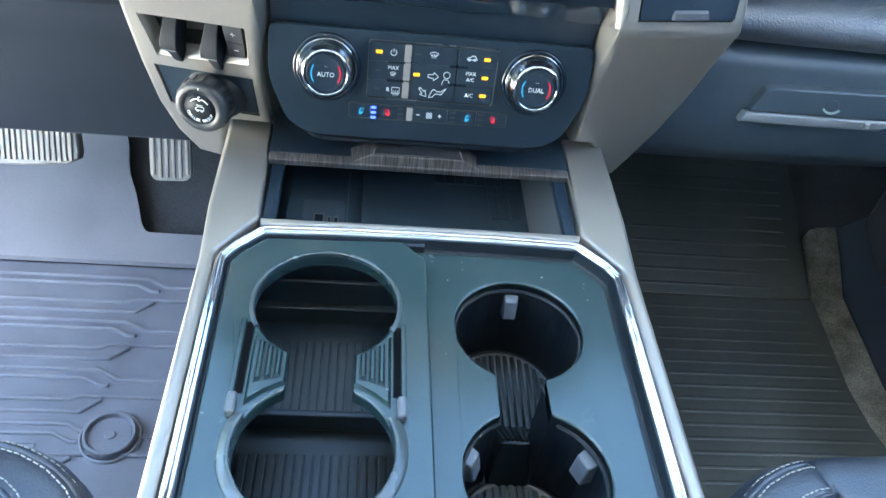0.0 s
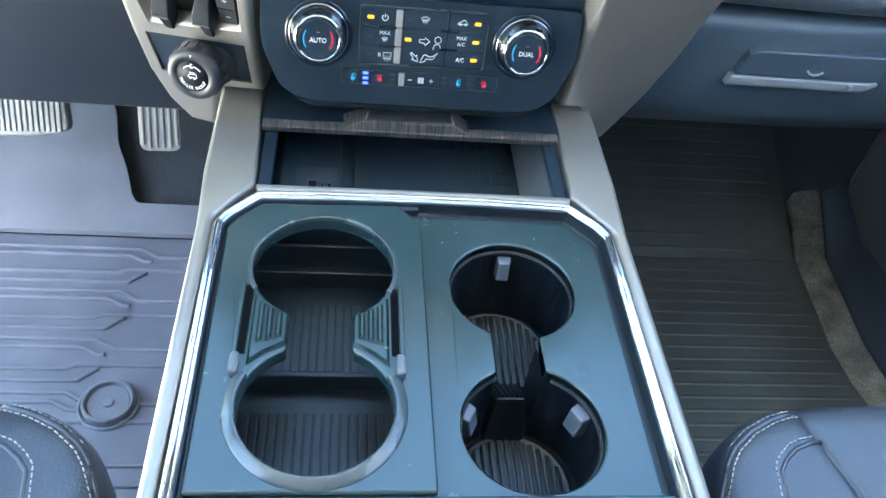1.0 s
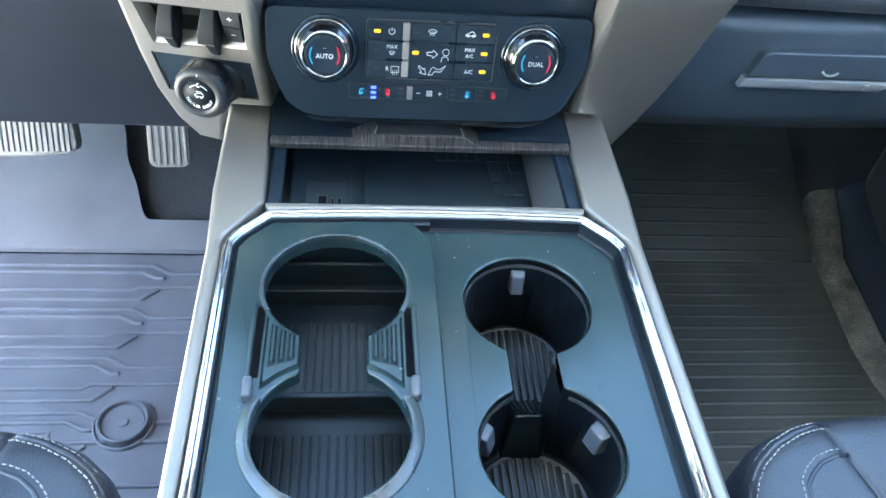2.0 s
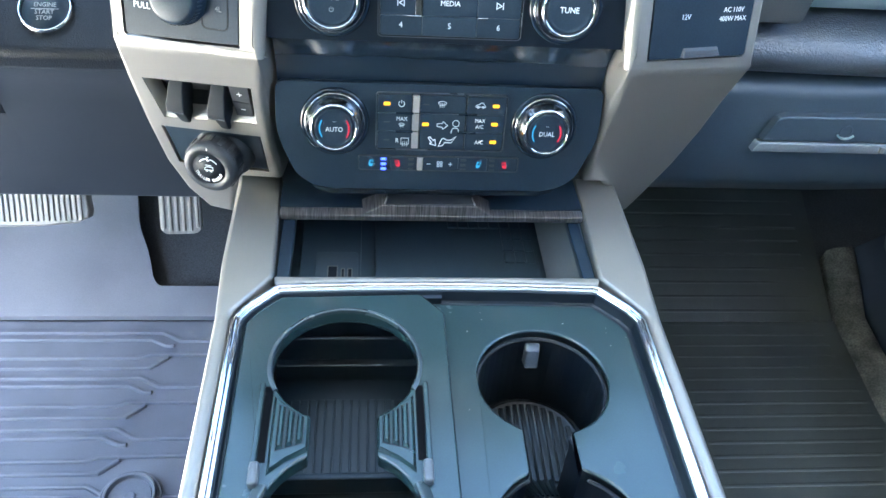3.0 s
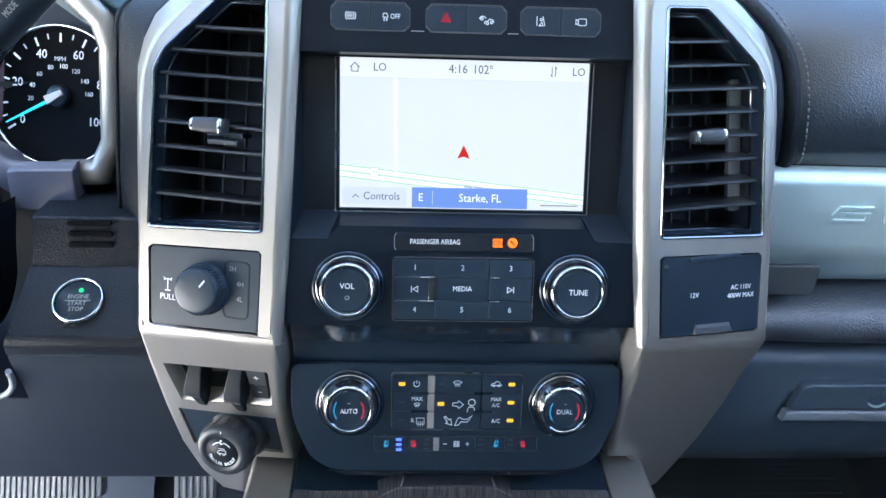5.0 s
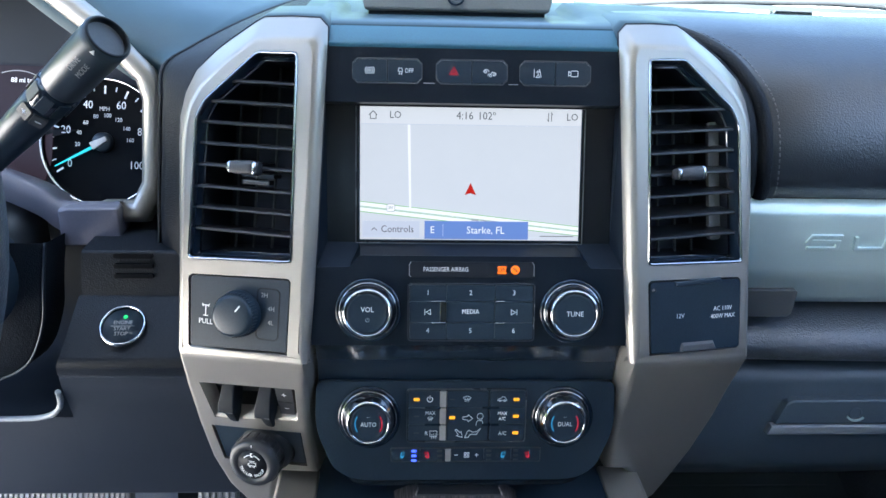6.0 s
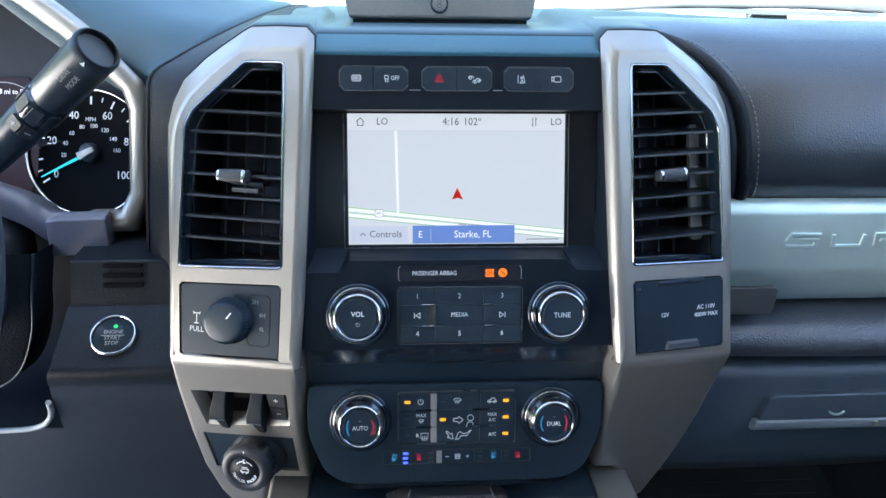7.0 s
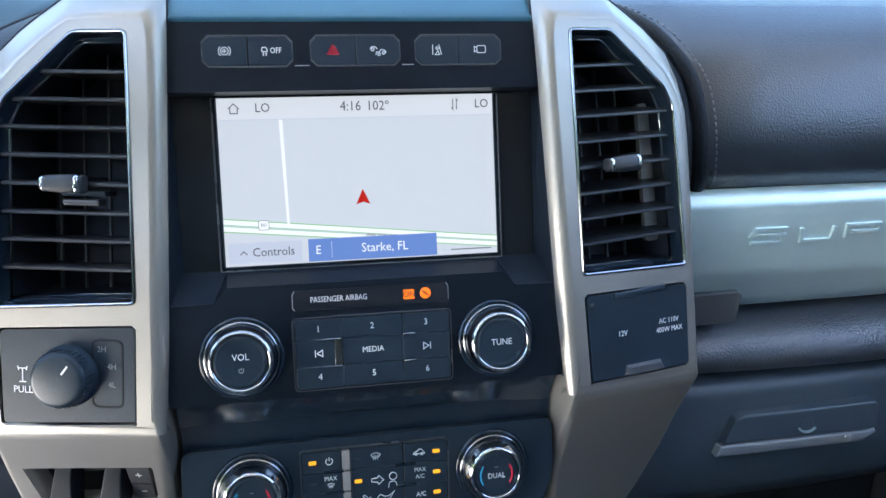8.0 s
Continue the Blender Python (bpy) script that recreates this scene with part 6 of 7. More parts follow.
    part("bin_side", loft([[(0.104, 0.4995, bz), (0.1205, 0.4995, zt - 0.004), (0.1245, 0.660, zt - 0.004), (0.106, 0.660, bz)], [(0.1035, 0.4995, bz - 0.001), (0.1225, 0.4995, zt - 0.004), (0.1265, 0.660, zt - 0.004), (0.1065, 0.660, bz - 0.001)]], cap_first=True, cap_last=True), PALE_PLASTIC, bin_, "smooth grey side wall")
    usb = part("usb_panel", plate(rounded(-0.112, -0.0600, 0.504, 0.650, 0.003), [], bz, bz + 0.010, Matrix()), BIN, bin_, bevel=0.003)
    part("port_plate", plate(rounded(-0.0985, -0.0625, 0.545, 0.592, 0.003), [], bz + 0.009, bz + 0.0112, Matrix()), GLOVE, usb, bevel=0.0008)
    for x0, x1, y0, y1 in ((-0.0885, -0.0795, 0.5540, 0.5730), (-0.0770, -0.0735, 0.5560, 0.5700), (-0.0715, -0.0670, 0.5560, 0.5700)):
        part("usb_port", plate(rounded(x0, x1, y0, y1, 0.0008), [rounded(x0 + 0.0009, x1 - 0.0009, y0 + 0.0009, y1 - 0.0009, 0.0003)], bz + 0.0108, bz + 0.0122, Matrix()), PALE_PLASTIC, usb, "metal usb port")
        part("port_hollow", boxes((x0 + 0.0009, x1 - 0.0009, y0 + 0.0009, y1 - 0.0009, bz + 0.0105, bz + 0.0115)), MATT, usb)
    for s in (-1, 1):
        part("bin_track", boxes((min(s * 0.1125, s * 0.1225), max(s * 0.1125, s * 0.1225), 0.4995, 0.600, zt - 0.010, zt - 0.003)), BLACK, bin_, bevel=0.001)
    # rolling cover pushed forward: grained lip with a raised pull
    lip = part("cover_lip", loft([[(-0.1255, 0.5712, zt - 0.003), (0.1255, 0.5712, zt - 0.003), (0.1255, 0.5800, zt - 0.003), (-0.1255, 0.5800, zt - 0.003)], [(-0.1255, 0.5706, zt + 0.0032), (0.1255, 0.5706, zt + 0.0032), (0.1255, 0.5800, zt + 0.0046), (-0.1255, 0.5800, zt + 0.0046)]], cap_first=True, cap_last=True), WOOD, con, "dark grained lip of the rolling bin cover", bevel=0.0014)
    part("rolling_cover", boxes((-0.126, 0.126, 0.5800, 0.66, zt - 0.003, zt + 0.0042)), BLACK, con)
    part("cover_pull", loft([[(-0.060, 0.5718, zt + 0.003), (0.0480, 0.5718, zt + 0.003), (0.0480, 0.592, zt + 0.004), (-0.060, 0.592, zt + 0.004)], [(-0.0430, 0.5735, zt + 0.0115), (0.0345, 0.5735, zt + 0.0115), (0.0330, 0.590, zt + 0.0150), (-0.0400, 0.590, zt + 0.0150)]], cap_last=True), WOOD, lip, bevel=0.0012)
    part("pull_top", loft([[(-0.0425, 0.5742, zt + 0.0105), (0.0335, 0.5742, zt + 0.0105), (0.0322, 0.589, zt + 0.0140), (-0.0392, 0.589, zt + 0.0140)], [(-0.0400, 0.5748, zt + 0.0128), (0.0320, 0.5748, zt + 0.0128), (0.0308, 0.5885, zt + 0.0158), (-0.0378, 0.5885, zt + 0.0158)]], cap_first=True, cap_last=True), GREY, lip, "dark top of the pull")
    for x in (-0.0405, 0.0330):
        part("pull_edge", tube([(x, 0.5745, zt + 0.0124), (x * 0.95, 0.5820, zt + 0.0146)], 0.0007, 6), STEEL, lip)
    # armrest behind the cups
    part("armrest", plate(rounded(-0.150, 0.150, -0.45, 0.238, 0.02), [], 0.405, 0.436, Matrix()), SEAT, con, "black leather armrest", 0.012, 3)
    part("rear_edge", boxes((-0.140, 0.140, 0.2385, 0.2450, zt - 0.025, zt - 0.002)), CONSOLE, con, bevel=0.0015)
    part("lid_latch", plate(rounded(0.030, 0.100, 0.2310, 0.2420, 0.004), [], zt - 0.006, zt + 0.002, Matrix()), BLACK, con, bevel=0.002)


make_console()


def make_crumbs():
    """Specks of dust and crumbs lying on the console panels."""
    rnd, bm = random.Random(11), bmesh.new()
    spots = [(rnd.gauss(0.128, 0.006), rnd.gauss(0.452, 0.010), TOP_Z - 0.009) for k in range(5)] + [(rnd.uniform(0.02, 0.12), rnd.uniform(0.46, 0.475), TOP_Z - 0.009) for k in range(3)]
    spots += [(rnd.uniform(0.004, 0.018), rnd.uniform(0.26, 0.46), TOP_Z - 0.009) for k in range(2)] + [(rnd.uniform(-0.016, -0.002), rnd.uniform(0.26, 0.45), TOP_Z) for k in range(1)]
    for x, y, z in spots:
        r = rnd.uniform(0.0002, 0.00045)
        bmesh.ops.create_icosphere(bm, subdivisions=1, radius=r, matrix=Matrix.Translation((x, y, z + r * 0.5)) @ Matrix.Diagonal((rnd.uniform(0.7, 1.5), 1, 0.6, 1)))
    tagged(part("crumbs", bm, THREAD, None), "pale dust and crumbs on the console panel", "crumbs", kind="stuff")


make_crumbs()


# ---- driver controls ----
def make_wheel():
    wheel = thing("steering_wheel", "black leather steering wheel", "steering wheel", (-0.447, 0.36, 0.75))
    m = plane_frame((-0.437, 0.375, 0.735), (1, 0, 0), (0, 0.42, 1))
    n = 72
    part("rim", loft([[(math.cos(2 * math.pi * k / n) * (0.180 + 0.0155 * math.cos(a)), math.sin(2 * math.pi * k / n) * (0.180 + 0.0155 * math.cos(a)), 0.0175 * math.sin(a)) for a in [2 * math.pi * j / 16 for j in range(16)]] for k in range(n + 1)], m, smooth=True), LEATHER, wheel)
    part("hub", lathe([(0.075, -0.05), (0.072, -0.005), (0.05, 0.006), (0.001, 0.008)], m, 40), BLACK, wheel)
    for a in (180, 250, 290, 0):
        part("spoke", boxes((0.06, 0.172, -0.014, 0.014, -0.022, -0.006), m=m @ Matrix.Rotation(radians(a), 4, "Z")), BLACK, wheel, bevel=0.005)
    part("column", lathe([(0.055, -0.34), (0.058, -0.12), (0.05, -0.045)], m, 32), BLACK, wheel)


def make_shifter():
    a, b = Vector((-0.3335, 0.5750, 0.7488)), Vector((-0.2329, 0.5200, 0.8293))
    ob = thing("gear_shift_lever", "black column gear shift lever with ribbed collar", "gear lever", (-0.333, 0.575, 0.749))
    w = (b - a).normalized()
    u = Vector((1, 0.2, -0.8)).cross(w).cross(w) * -1
    m = plane_frame(a, u, w.cross(u)) @ Matrix.Diagonal((0.88, 0.88, 1, 1))
    L = (b - a).length
    part("lever", lathe([(0.0110, -0.09), (0.0125, -0.01), (0.0150, 0.030), (0.0157, 0.060), (0.0150, 0.062)], m, 40, cap=False), BLACK, ob)
    part("collar", lathe([(0.0150, 0.062), (0.0163, 0.064), (0.0163, 0.080), (0.0150, 0.082)], m, 40, cap=False), GLOSS, ob)
    part("grip", lathe([(0.0150, 0.082), (0.0166, 0.085), (0.0174, L - 0.006), (0.0174, L - 0.001), (0.0160, L)], m, 44, cap=False), BLACK, ob)
    part("end_ring", lathe([(0.0166, L - 0.002), (0.0164, L + 0.0006), (0.0150, L + 0.0010), (0.0144, L - 0.0005), (0.0142, L - 0.004)], m, 40, cap=False), MATT, ob)
    part("end_cap", lathe([(0.0160, L - 0.0005), (0.0152, L - 0.003), (0.0140, L - 0.0035), (0.001, L - 0.0030)], m, 40), GREY, ob, "grey end button")
    ribs = bmesh.new()
    for k in range(8):
        box(ribs, 0.0158, 0.0169, -0.0045, 0.0045, 0.0645, 0.0795, m=m @ Matrix.Rotation(radians(45 * k), 4, "Z"))
    part("rib", ribs, BLACK, ob, bevel=0.0006)
    face = (Vector((-0.054, 0.006, 0.878)) - (a + b) / 2).normalized()
    side = w.cross((face - w * face.dot(w)).normalized())
    out = side.cross(w) * -1
    if out.dot(face) < 0:
        out = -out
    t = plane_frame(a + w * 0.119 + out * 0.0154, w, out.cross(w))
    writing("mode_text", "DRIVE", 0.0050, t, PALE, ob, 0.0, 0.0032, 0.0003)
    writing("mode_text", "MODE", 0.0050, t, PALE, ob, 0.0, -0.0032, 0.0003)
    part("mode_mark", plate([(0.0160, -0.0016), (0.0192, 0.0), (0.0160, 0.0016)], [], 0.0, 0.0004, t), PRINT, ob)
    for across, kind in ((-0.0052, "-"), (0.0052, "+")):
        lean = radians(across / 0.0142 * 57.3)
        up = (out * math.cos(lean) + out.cross(w) * math.sin(lean)).normalized()
        t2 = plane_frame(a + w * 0.0555 + up * 0.0138, w, up.cross(w))
        k = part("gear_key", plate(rounded(-0.0050, 0.0050, -0.0046, 0.0046, 0.001), [], -0.002, 0.0010, t2), GREY, ob, bevel=0.0005)
        part("key_mark", strokes([[(0, -0.002), (0, 0.002)]] + ([[(-0.002, 0), (0.002, 0)]] if kind == "+" else []), 0.0007, t2 @ pose(0, 0, 0.0010)), PRINT, k)


SHELF = material("satin_grey_shelf", (0.105, 0.108, 0.14), 0.4, grain=0.08, stain=0.08, bump=0.08)


def make_cluster():
    ob = thing("instrument_cluster", "instrument cluster with round speedometer and blue needle", "instrument cluster", (-0.40, 0.76, 0.66))
    m = plane_frame((-0.337, 0.765, 0.709), (1, -0.10, 0), (0, 0.33, 1))
    part("face", plate([(-0.30, -0.075), (0.062, -0.075), (0.062, 0.08), (0.0, 0.13), (-0.07, 0.19), (-0.30, 0.19)], [], -0.01, 0.0, m), MATT, ob, bevel=0.002)
    dial = part("speed_dial", lathe([(0.0600, -0.002), (0.0600, 0.0035), (0.0585, 0.0045), (0.0572, 0.0035), (0.0568, 0.001), (0.001, 0.001)], m, 72), SHADE_DIAL_BLACK, ob, "round black speedometer dial")
    part("dial_ring", lathe([(0.0605, 0.001), (0.0603, 0.006), (0.0590, 0.0070), (0.0582, 0.0040)], m, 72, cap=False), CHROME, dial)
    ticks = bmesh.new()
    for k in range(21):
        a = radians(213 - 246 * k / 20)
        long_ = k % 2 == 0
        box(ticks, 0.046 if long_ else 0.049, 0.0535, -0.0008 if long_ else -0.0005, 0.0008 if long_ else 0.0005, 0.001, 0.0014, m=m @ Matrix.Rotation(a, 4, "Z"))
    part("tick", ticks, PRINT, dial)
    for k, text in enumerate(("0", "20", "40", "60", "80", "100")):
        a = radians(213 - 246 * k / 5)
        writing("speed_number", text, 0.0105, m, PRINT, dial, 0.0385 * math.cos(a), 0.0385 * math.sin(a) , 0.0016)
    for k, text in enumerate(("20", "40", "60", "80", "100", "120", "140", "160")):
        a = radians(186 - 24.5 * k * 1.05)
        writing("speed_number_small", text, 0.0055, m, PRINT, dial, 0.0255 * math.cos(a), 0.0255 * math.sin(a), 0.0016)
    writing("unit_text", "MPH", 0.0055, m, PRINT, dial, 0.0, 0.0315, 0.0016)
    needle = part("needle", loft([[(0.0, -0.0016, 0.004), (0.0, 0.0016, 0.004), (0.0, 0.0012, 0.006), (0.0, -0.0012, 0.006)], [(0.051, -0.0006, 0.004), (0.051, 0.0006, 0.004), (0.051, 0.0004, 0.005), (0.051, -0.0004, 0.005)]], m @ Matrix.Rotation(radians(208), 4, "Z"), cap_first=True, cap_last=True), NEEDLE, dial, "bright blue needle")
    part("needle_hub", lathe([(0.0095, 0.001), (0.0090, 0.006), (0.0080, 0.0075), (0.001, 0.008)], m, 32), BLACK, dial)
    part("needle_cap", plate([(-0.010, -0.0040), (0.007, -0.0025), (0.007, 0.0025), (-0.010, 0.0040)], [], 0.0075, 0.0095, m @ Matrix.Rotation(radians(28), 4, "Z")), STEEL, dial, bevel=0.001)
    info = part("info_screen", plate([(-0.175, -0.055), (-0.062, -0.055), (-0.050, -0.020), (-0.048, 0.045), (-0.060, 0.070), (-0.175, 0.070)], [], -0.001, 0.002, m), glow("info_ground", (0.030, 0.018, 0.026), 0.6), ob, "dim information display")
    writing("info_text", "88 mi to E", 0.0068, m, PRINT, info, -0.078, 0.056, 0.0023)
    writing("info_text", "F", 0.0072, m, PRINT, info, -0.055, 0.047, 0.0023)
    part("fuel_bar", strokes([arc(-0.085, 0.020, 0.045, 55, 110)], 0.0008, m @ pose(0, 0, 0.0022)), PALE, info)
    part("info_line", strokes([[(-0.17, 0.012), (-0.068, 0.020)]], 0.0012, m @ pose(0, 0, 0.0022)), RED_PRINT, info)
    # satin bezel on the stack side, and the hood above
    frame_path = [(-0.428, 0.735, 0.900), (-0.353, 0.725, 0.8485), (-0.310, 0.718, 0.8160), (-0.2755, 0.714, 0.7800), (-0.2705, 0.712, 0.7600), (-0.2775, 0.708, 0.6840), (-0.2910, 0.706, 0.6590), (-0.3240, 0.706, 0.6590)]
    part("bezel", sweep(frame_path, [(-0.0100, -0.014), (-0.0088, 0.002), (-0.003, 0.0058), (0.005, 0.0048), (0.0098, -0.002), (0.0102, -0.014)], (0, -1, 0.2), smooth=True), SILVER, ob, "satin silver bezel")
    part("bezel_lip", sweep([(x - 0.010, y + 0.012, z - 0.004) for x, y, z in frame_path], [(-0.004, -0.04), (-0.003, 0.002), (0.003, 0.002), (0.004, -0.04)], (0, -1, 0.2), smooth=False), GREY, ob)
    low = [(x, z) for x, z, _ in curve_through([(-0.47, 0.722, 0), (-0.4073, 0.7005, 0), (-0.3882, 0.6921, 0), (-0.3720, 0.6835, 0), (-0.3600, 0.6730, 0), (-0.3480, 0.6700, 0), (-0.3050, 0.6706, 0)], 4)]
    part("dial_shelf", loft([[(x, 0.757, z - 0.022) for x, z in low], [(x, 0.705, z - 0.0010) for x, z in low], [(x, 0.700, z) for x, z in low], [(x, 0.696, z - 0.002) for x, z in low], [(x - 0.002, 0.692, z - 0.012) for x, z in low], [(x - 0.004, 0.700, z - 0.028) for x, z in low]], closed=False, smooth=True), SHELF, ob, "satin grey shelf under the dials")
    part("column_shroud", loft([[(-0.3570 + d, y, z) for y, z in ((0.690, 0.632), (0.6905, 0.664), (0.70, 0.6675), (0.72, 0.640))] for d in (0, )] + [[(-0.3480, y, z) for y, z in ((0.688, 0.632), (0.6885, 0.6665), (0.70, 0.6690), (0.72, 0.640))], [(-0.3035, y, z) for y, z in ((0.688, 0.634), (0.6885, 0.6675), (0.70, 0.6700), (0.72, 0.640))]], cap_first=True, cap_last=True), SHELF, ob, bevel=0.002)
    part("column_cover", loft([[(-0.50, y, z) for y, z in ((0.62, 0.60), (0.64, 0.69), (0.74, 0.71), (0.74, 0.58))], [(-0.385, y, z) for y, z in ((0.66, 0.59), (0.68, 0.655), (0.74, 0.66), (0.74, 0.58))]], cap_first=True, cap_last=True), DARK, ob, bevel=0.01)
    # brow over the dials, running down to the leather border
    front = curve_through([(-0.62, 0.735, 0.880), (-0.50, 0.735, 0.893), (-0.428, 0.738, 0.900), (-0.353, 0.730, 0.8500), (-0.310, 0.723, 0.8180), (-0.262, 0.717, 0.786)], 5)
    back = curve_through([(-0.62, 1.08, 0.836), (-0.50, 1.10, 0.838), (-0.36, 1.10, 0.838), (-0.175, 1.02, 0.839), (-0.1985, 0.80, 0.8245), (-0.2505, 0.690, 0.7905)], 5)
    rows = []
    for a, b in zip(front, back):
        a, b = Vector(a), Vector(b)
        c = a.lerp(b, 0.4) + Vector((0, 0, 0.010 * min(1.0, (b - a).length / 0.15)))
        rows.append([a + Vector((0, 0.004, -0.03))] + [a.lerp(c, k / 8).lerp(c.lerp(b, k / 8), k / 8) for k in range(9)] + [b + Vector((0.006, 0.02, -0.02))])
    part("hood_liner", loft([[Vector(a) + Vector((-0.012, 0.006, -0.014)), Vector(a) + Vector((-0.012, 0.05, -0.018)), Vector((a[0] - 0.01, 0.80, a[2] - 0.03))] for a in front], closed=False, smooth=True), MATT, ob)
    part("hood", loft(rows, closed=False, smooth=True), DASHTOP, ob)


def make_pedals():
    for name, label, x0, x1, y, z0, z1, thick in (("brake_pedal", "wide steel-faced brake pedal with ribbed pad", -0.535, -0.3755, 0.812, 0.240, 0.300, 0.018), ("accelerator_pedal", "ribbed steel-faced accelerator pedal", -0.3130, -0.2635, 0.878, 0.1945, 0.330, 0.014)):
        ob = thing(name, label, "pedal", ((x0 + x1) / 2, y + 0.1, FLOOR_Z))
        tilt = plane_frame(((x0 + x1) / 2, y, (z0 + z1) / 2), (1, 0.06, 0), (0, 0.55, 1))
        w, h = (x1 - x0) / 2, (z1 - z0) / 2 / 0.876
        brake = name[0] == "b"
        if brake:
            rim = [(-w, -h + 0.010), (-w + 0.010, -h + 0.002), (-0.3 * w, -h), (0.4 * w, -h), (w - 0.014, -h + 0.003), (w - 0.002, -h + 0.008), (w, -h + 0.016), (w - 0.004, h - 0.004), (w - 0.014, h), (-w, h)]
            part("pad", loft([[(x, v, z) for x, v in inset(rim, d)] for d, z in ((0.0, -thick), (0.0, -0.004), (0.0012, -0.0015), (0.0034, 0.0))], tilt, cap_first=True, cap_last=True), STEEL, ob, bevel=0.0012)
            part("smooth_band", plate(round_poly([(-w + 0.002, h - 0.024), (w - 0.030, h - 0.024), (w - 0.018, h - 0.012), (w - 0.013, h - 0.002), (-w + 0.002, h - 0.002)], 0.003, 3), [], -0.001, 0.0030, tilt), STEEL, ob, bevel=0.0014)
        else:
            part("pad", plate(rounded(-w, w, -h, h, 0.010), [], -thick, 0.0, tilt), STEEL, ob, bevel=0.004)
        edge = 0.010 if brake else 0.0045
        n = int((2 * w - 2 * edge) / 0.0058)
        for k in range(n):
            x = -w + edge + (2 * w - 2 * edge) * k / (n - 1)
            low = -h + (0.0065 if brake else 0.004 + 0.005 * max(0.0, (abs(x) - w + 0.012) / 0.010))
            high = h - ((0.026 if x < w - 0.030 else 0.010) if brake else 0.005)
            part("rib", boxes((x - 0.0019, x + 0.0019, low, high, -0.001, 0.0022), m=tilt), STEEL, ob, bevel=0.0007)
        part("arm", tube([tilt @ Vector((0, 0, -thick)), tilt @ Vector((0, 0.06, -0.06)), ((x0 + x1) / 2, y + 0.16, 0.55)], 0.011), DARK, ob)


def make_mat(side):
    ob = thing("floor_mat", "rubber floor mat with raised ridges, coloured as lit" if side < 0 else "rubber floor mat with raised ridges, coloured as shaded", "floor mat", (side * 0.45, 0.6, FLOOR_Z), "floor mats")
    # each side's light is put into its rubber colour
    rubber = RUBBER_LIT if side < 0 else RUBBER_SHADED
    if side < 0:
        mat_edge = [(-0.80, 0.80), (-0.80, 1.02), (-0.46, 1.02), (-0.44, 0.990)] + round_poly([(-0.60, 0.90), (-0.44, 0.990), (-0.386, 0.985), (-0.370, 0.962), (-0.364, 0.920), (-0.346, 0.884), (-0.336, 0.850), (-0.328, 0.838), (-0.19, 0.838)], 0.016, 4)[5:-5] + [(-0.19, 0.838), (-0.19, 0.80)]
        tri = bmesh.new()
        vs = [tri.verts.new((x, y, FLOOR_Z + 0.002 + max(0, y - 0.80) * 0.47)) for x, y in mat_edge]
        tri.faces.new(vs)
        made = bmesh.ops.extrude_face_region(tri, geom=tri.faces[:])
        bmesh.ops.translate(tri, vec=(0, 0, 0.008), verts=[v for v in made["geom"] if isinstance(v, bmesh.types.BMVert)])
        part("toe_panel", tri, RUBBER_TOE_LIT, ob, "smooth rubber toe panel", 0.003)
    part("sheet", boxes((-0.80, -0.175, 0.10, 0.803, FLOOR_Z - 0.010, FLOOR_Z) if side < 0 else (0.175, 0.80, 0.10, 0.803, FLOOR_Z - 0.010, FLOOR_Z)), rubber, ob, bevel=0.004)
    rib = [(-0.0032, -0.001), (-0.0020, 0.0034), (0.0020, 0.0034), (0.0032, -0.001)]
    if side < 0:
        for g in range(5):
            y = 0.779 - 0.0745 * g
            dx = -0.012 * g
            for path in ([(-0.80, y), (-0.3132 + dx, y), (-0.2896 + dx, y - 0.014), (-0.18, y - 0.014)], [(-0.80, y - 0.012), (-0.3250 + dx, y - 0.012), (-0.3059 + dx, y - 0.022), (-0.296 + dx, y - 0.022)],
                         [(-0.80, y - 0.0425), (-0.334 + dx, y - 0.0425), (-0.3224 + dx, y - 0.037), (-0.18, y - 0.037)], [(-0.80, y - 0.0585), (-0.3180 + dx, y - 0.0585), (-0.2990 + dx, y - 0.0415)]):
                part("ridge", sweep([(px, py, FLOOR_Z) for px, py in path], rib), rubber, ob, bevel=0.0012)
        disc = part("anchor_knob", lathe([(0.0270, -0.001), (0.0270, 0.010), (0.0258, 0.0112), (0.0240, 0.0108), (0.0232, 0.0060), (0.0222, 0.0048), (0.0215, 0.0062), (0.0062, 0.0062), (0.0056, 0.0080), (0.0040, 0.0084), (0.001, 0.0084)], Matrix.Translation((-0.3005, 0.5394, FLOOR_Z)), 40, smooth=False), rubber, ob, "round rubber anchor knob")
        part("anchor_ring", lathe([(0.0325, -0.001), (0.0320, 0.0045), (0.0300, 0.0045), (0.0295, -0.001)], Matrix.Translation((-0.3005, 0.5394, FLOOR_Z)), 40, cap=False), rubber, disc)
        part("size_mark", plate(rounded(-0.432, -0.375, 0.500, 0.532, 0.002), [rounded(-0.430, -0.377, 0.502, 0.530, 0.002)], FLOOR_Z - 0.001, FLOOR_Z + 0.0012, Matrix()), rubber, ob)
        part("mark_bar", boxes((-0.426, -0.392, 0.516, 0.526, FLOOR_Z - 0.001, FLOOR_Z + 0.0012)), rubber, ob)
    else:
        part("toe_panel", loft([[(x, y, FLOOR_Z + dz + (y - 0.80) * 0.475) for y in (0.80, 1.02)] + [(x, y, FLOOR_Z + dz - 0.010 + (y - 0.80) * 0.475) for y in (1.02, 0.80)] for x, dz in ((0.178, 0.001), (0.60, 0.001))], cap_first=True, cap_last=True), rubber, ob)
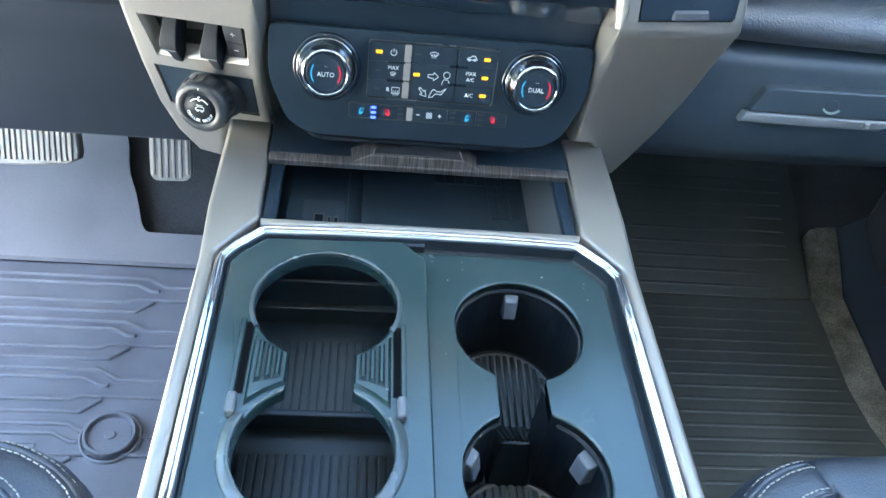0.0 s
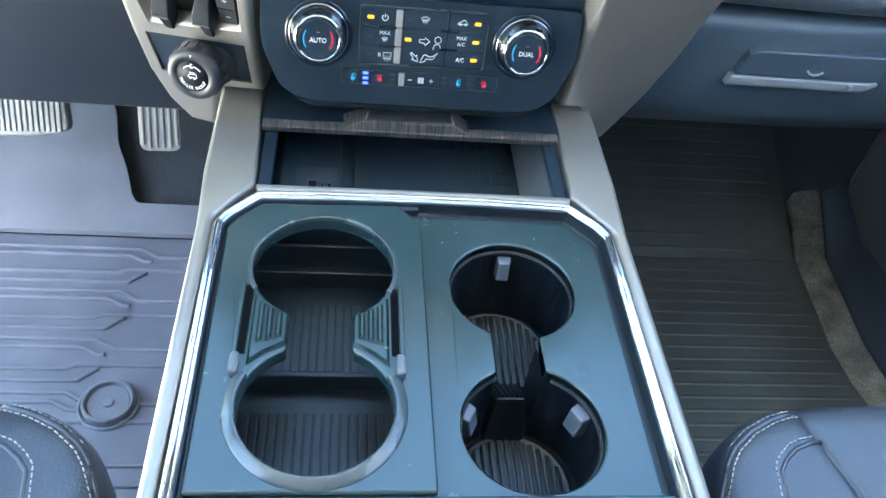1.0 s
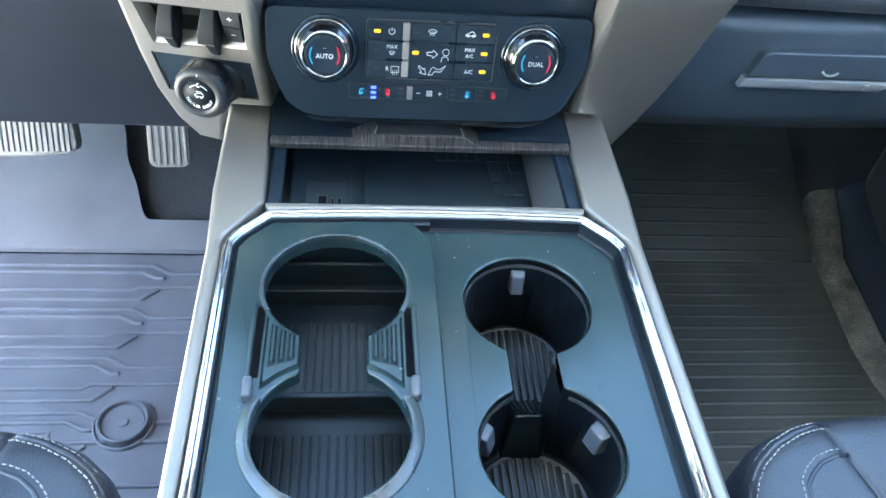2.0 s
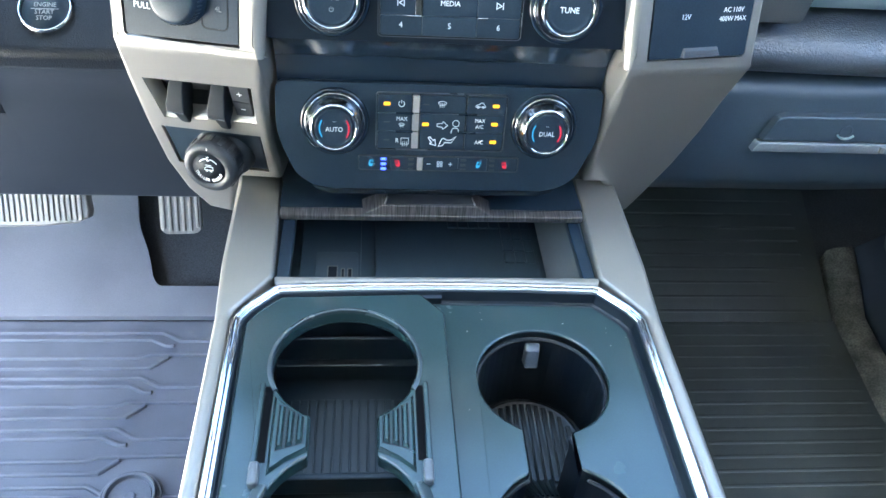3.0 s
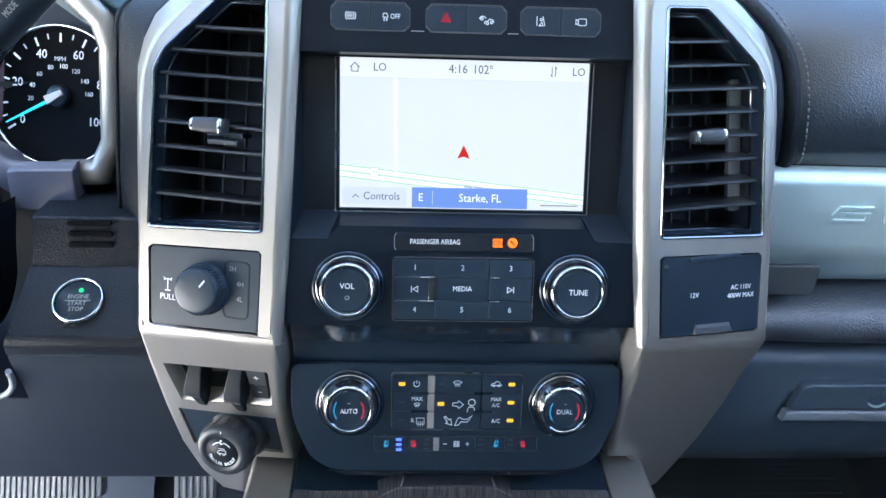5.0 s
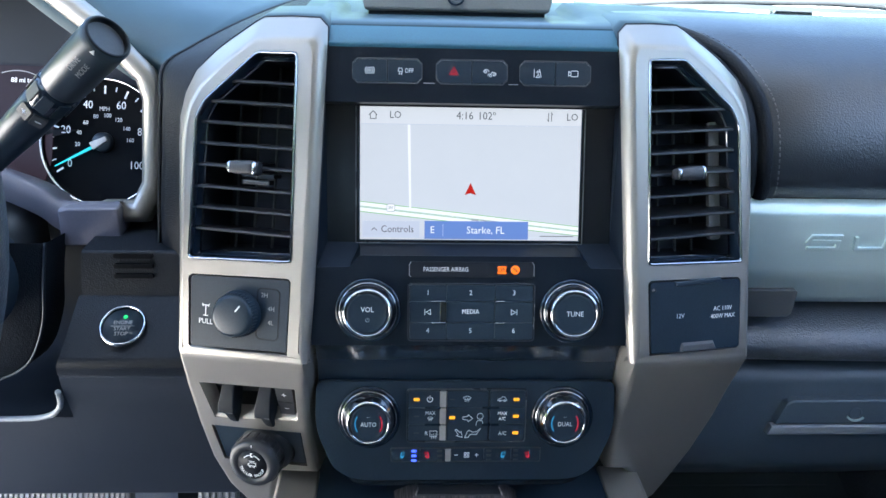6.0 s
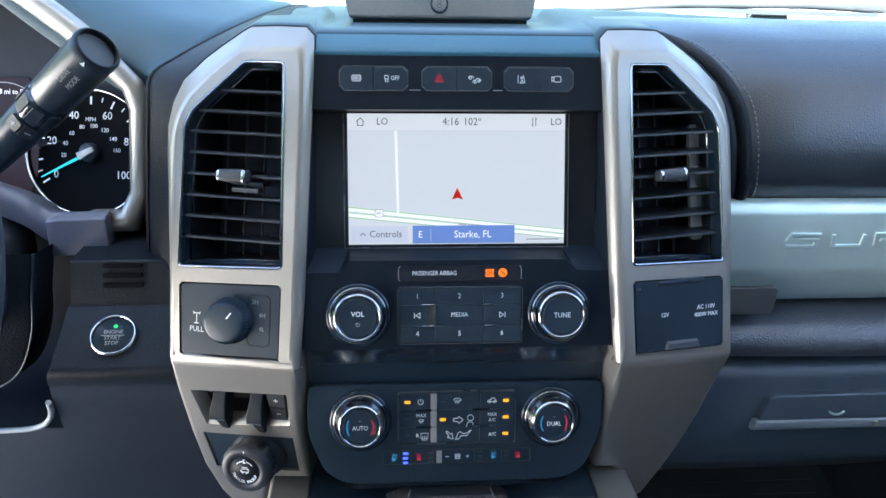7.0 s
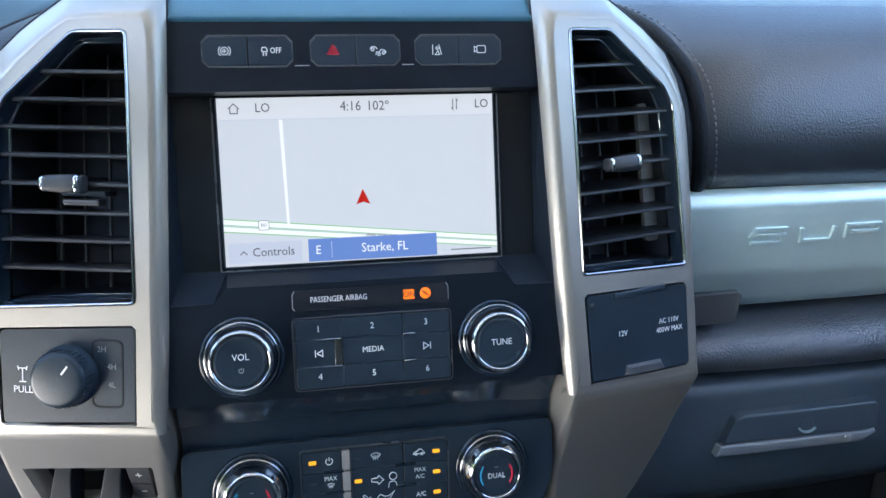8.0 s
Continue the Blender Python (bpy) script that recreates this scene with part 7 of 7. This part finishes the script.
        soft = [(-0.0040, -0.001), (-0.0018, 0.0005), (0.0018, 0.0005), (0.0040, -0.001)]
        for k in range(36):
            y = 0.990 - 0.0195 * k
            z = FLOOR_Z + max(0.0, (y - 0.80) * 0.475 + 0.001)
            part("ridge", sweep([(0.18, y, z), (0.575, y, z)] if y > 0.70 else [(0.18, y, z), (0.58, y, z), (0.80, y - 0.02, z)], soft), rubber, ob, bevel=0.0012)


def make_seat(side):
    ob = thing("front_seat", "black leather front seat with light double stitching", "seat", (side * 0.45, 0.0, FLOOR_Z), "front seats")
    s = side
    edge = [(0.174, 0.18), (0.178, 0.225), (0.186, 0.270), (0.198, 0.2975), (0.2045, 0.307), (0.219, 0.319), (0.236, 0.3275), (0.250, 0.3320), (0.262, 0.3340), (0.30, 0.3370), (0.45, 0.3390), (0.62, 0.335), (0.68, 0.30)]
    crown = [(0.174, 0.335), (0.178, 0.362), (0.186, 0.386), (0.198, 0.398), (0.210, 0.4025), (0.235, 0.4050), (0.256, 0.4050), (0.2595, 0.4035), (0.2610, 0.3995), (0.2625, 0.4035), (0.268, 0.4065), (0.32, 0.4075), (0.45, 0.409), (0.60, 0.41), (0.68, 0.35)]

    def along(table, x):
        for (x0, v0), (x1, v1) in zip(table, table[1:]):
            if x <= x1:
                return v0 + (v1 - v0) * max(0.0, (x - x0) / (x1 - x0))
        return table[-1][1]

    def skew(x, y):
        w = max(0.0, 1 - abs(x - 0.261) / 0.035)
        return x + w * min(0.03, max(0.0, (0.325 - y) * 0.27))

    xs = [0.174, 0.178, 0.182, 0.186, 0.192, 0.198, 0.2045, 0.212, 0.219, 0.228, 0.236, 0.245, 0.252, 0.257, 0.2595, 0.2610, 0.2625, 0.266, 0.28, 0.32, 0.38, 0.45, 0.53, 0.60, 0.65, 0.68]
    loops = []
    for x in xs:
        f, h = along(edge, x), along(crown, x)
        row = [(f - 0.04, FLOOR_Z + 0.08), (f - 0.008, h - 0.12), (f + 0.002, h - 0.06), (f + 0.0015, h - 0.030), (f - 0.002, h - 0.014), (f - 0.007, h - 0.005), (f - 0.014, h - 0.001), (f - 0.026, h + 0.0005), (f - 0.05, h + 0.001), (f - 0.12, h + 0.002), (f - 0.30, h - 0.004), (-0.30, h - 0.01)]
        loops.append([(s * skew(x, y), y, z) for y, z in row])
    part("cushion", loft(loops, closed=False, smooth=True), SEAT, ob, "black leather cushion with side bolster")
    part("base", boxes((min(s * 0.21, s * 0.64), max(s * 0.21, s * 0.64), -0.30, 0.22, FLOOR_Z - 0.01, 0.33)), DARK, ob)
    part("backrest", boxes((min(s * 0.19, s * 0.68), max(s * 0.19, s * 0.68), -0.46, -0.30, 0.38, 1.05)), SEAT, ob, bevel=0.05, segments=4)

    def seam(path, lift=0.0006):
        bm = bmesh.new()
        pts = [Vector((s * x, y, z + lift)) for x, y, z in path]
        for a, b in zip(pts, pts[1:]):
            n = max(1, round((b - a).length / 0.0044))
            for k in range(n):
                tube([a.lerp(b, (k + 0.12) / n), a.lerp(b, (k + 0.78) / n)], 0.00050, 6, bm=bm)
        part("stitching", bm, THREAD, ob)

    def line(inset, drop):
        out = []
        for x in (0.1885, 0.193, 0.198, 0.2045, 0.212, 0.219, 0.228, 0.236, 0.245, 0.252, 0.2575):
            out.append((x + inset * 0.35, along(edge, x) - inset, along(crown, x + inset * 0.35) - drop))
        return [(0.1875 + inset * 0.5, 0.20, along(crown, 0.1875 + inset * 0.5))] + out

    seam(line(0.0065, 0.0052))
    seam(line(0.0135, 0.0006))
    welt = line(0.0100, 0.0020)
    part("welt", tube([Vector((s * x, y, z - 0.0008)) for x, y, z in welt], 0.0021, 8), SEAT, ob)
    inner = [(0.2235, 0.255), (0.2281, 0.2815), (0.2341, 0.2891), (0.2432, 0.2968), (0.2550, 0.3014), (0.2640, 0.3030)]
    seam([(x, y, along(crown, x) + 0.0012) for x, y in inner], 0.0)
    part("welt", tube([Vector((s * (x + 0.003), y - 0.004, along(crown, x) + 0.0002)) for x, y in inner], 0.0018, 8), SEAT, ob)


make_wheel()
make_shifter()
make_cluster()
make_pedals()
for s in (-1, 1):
    make_mat(s)
    make_seat(s)
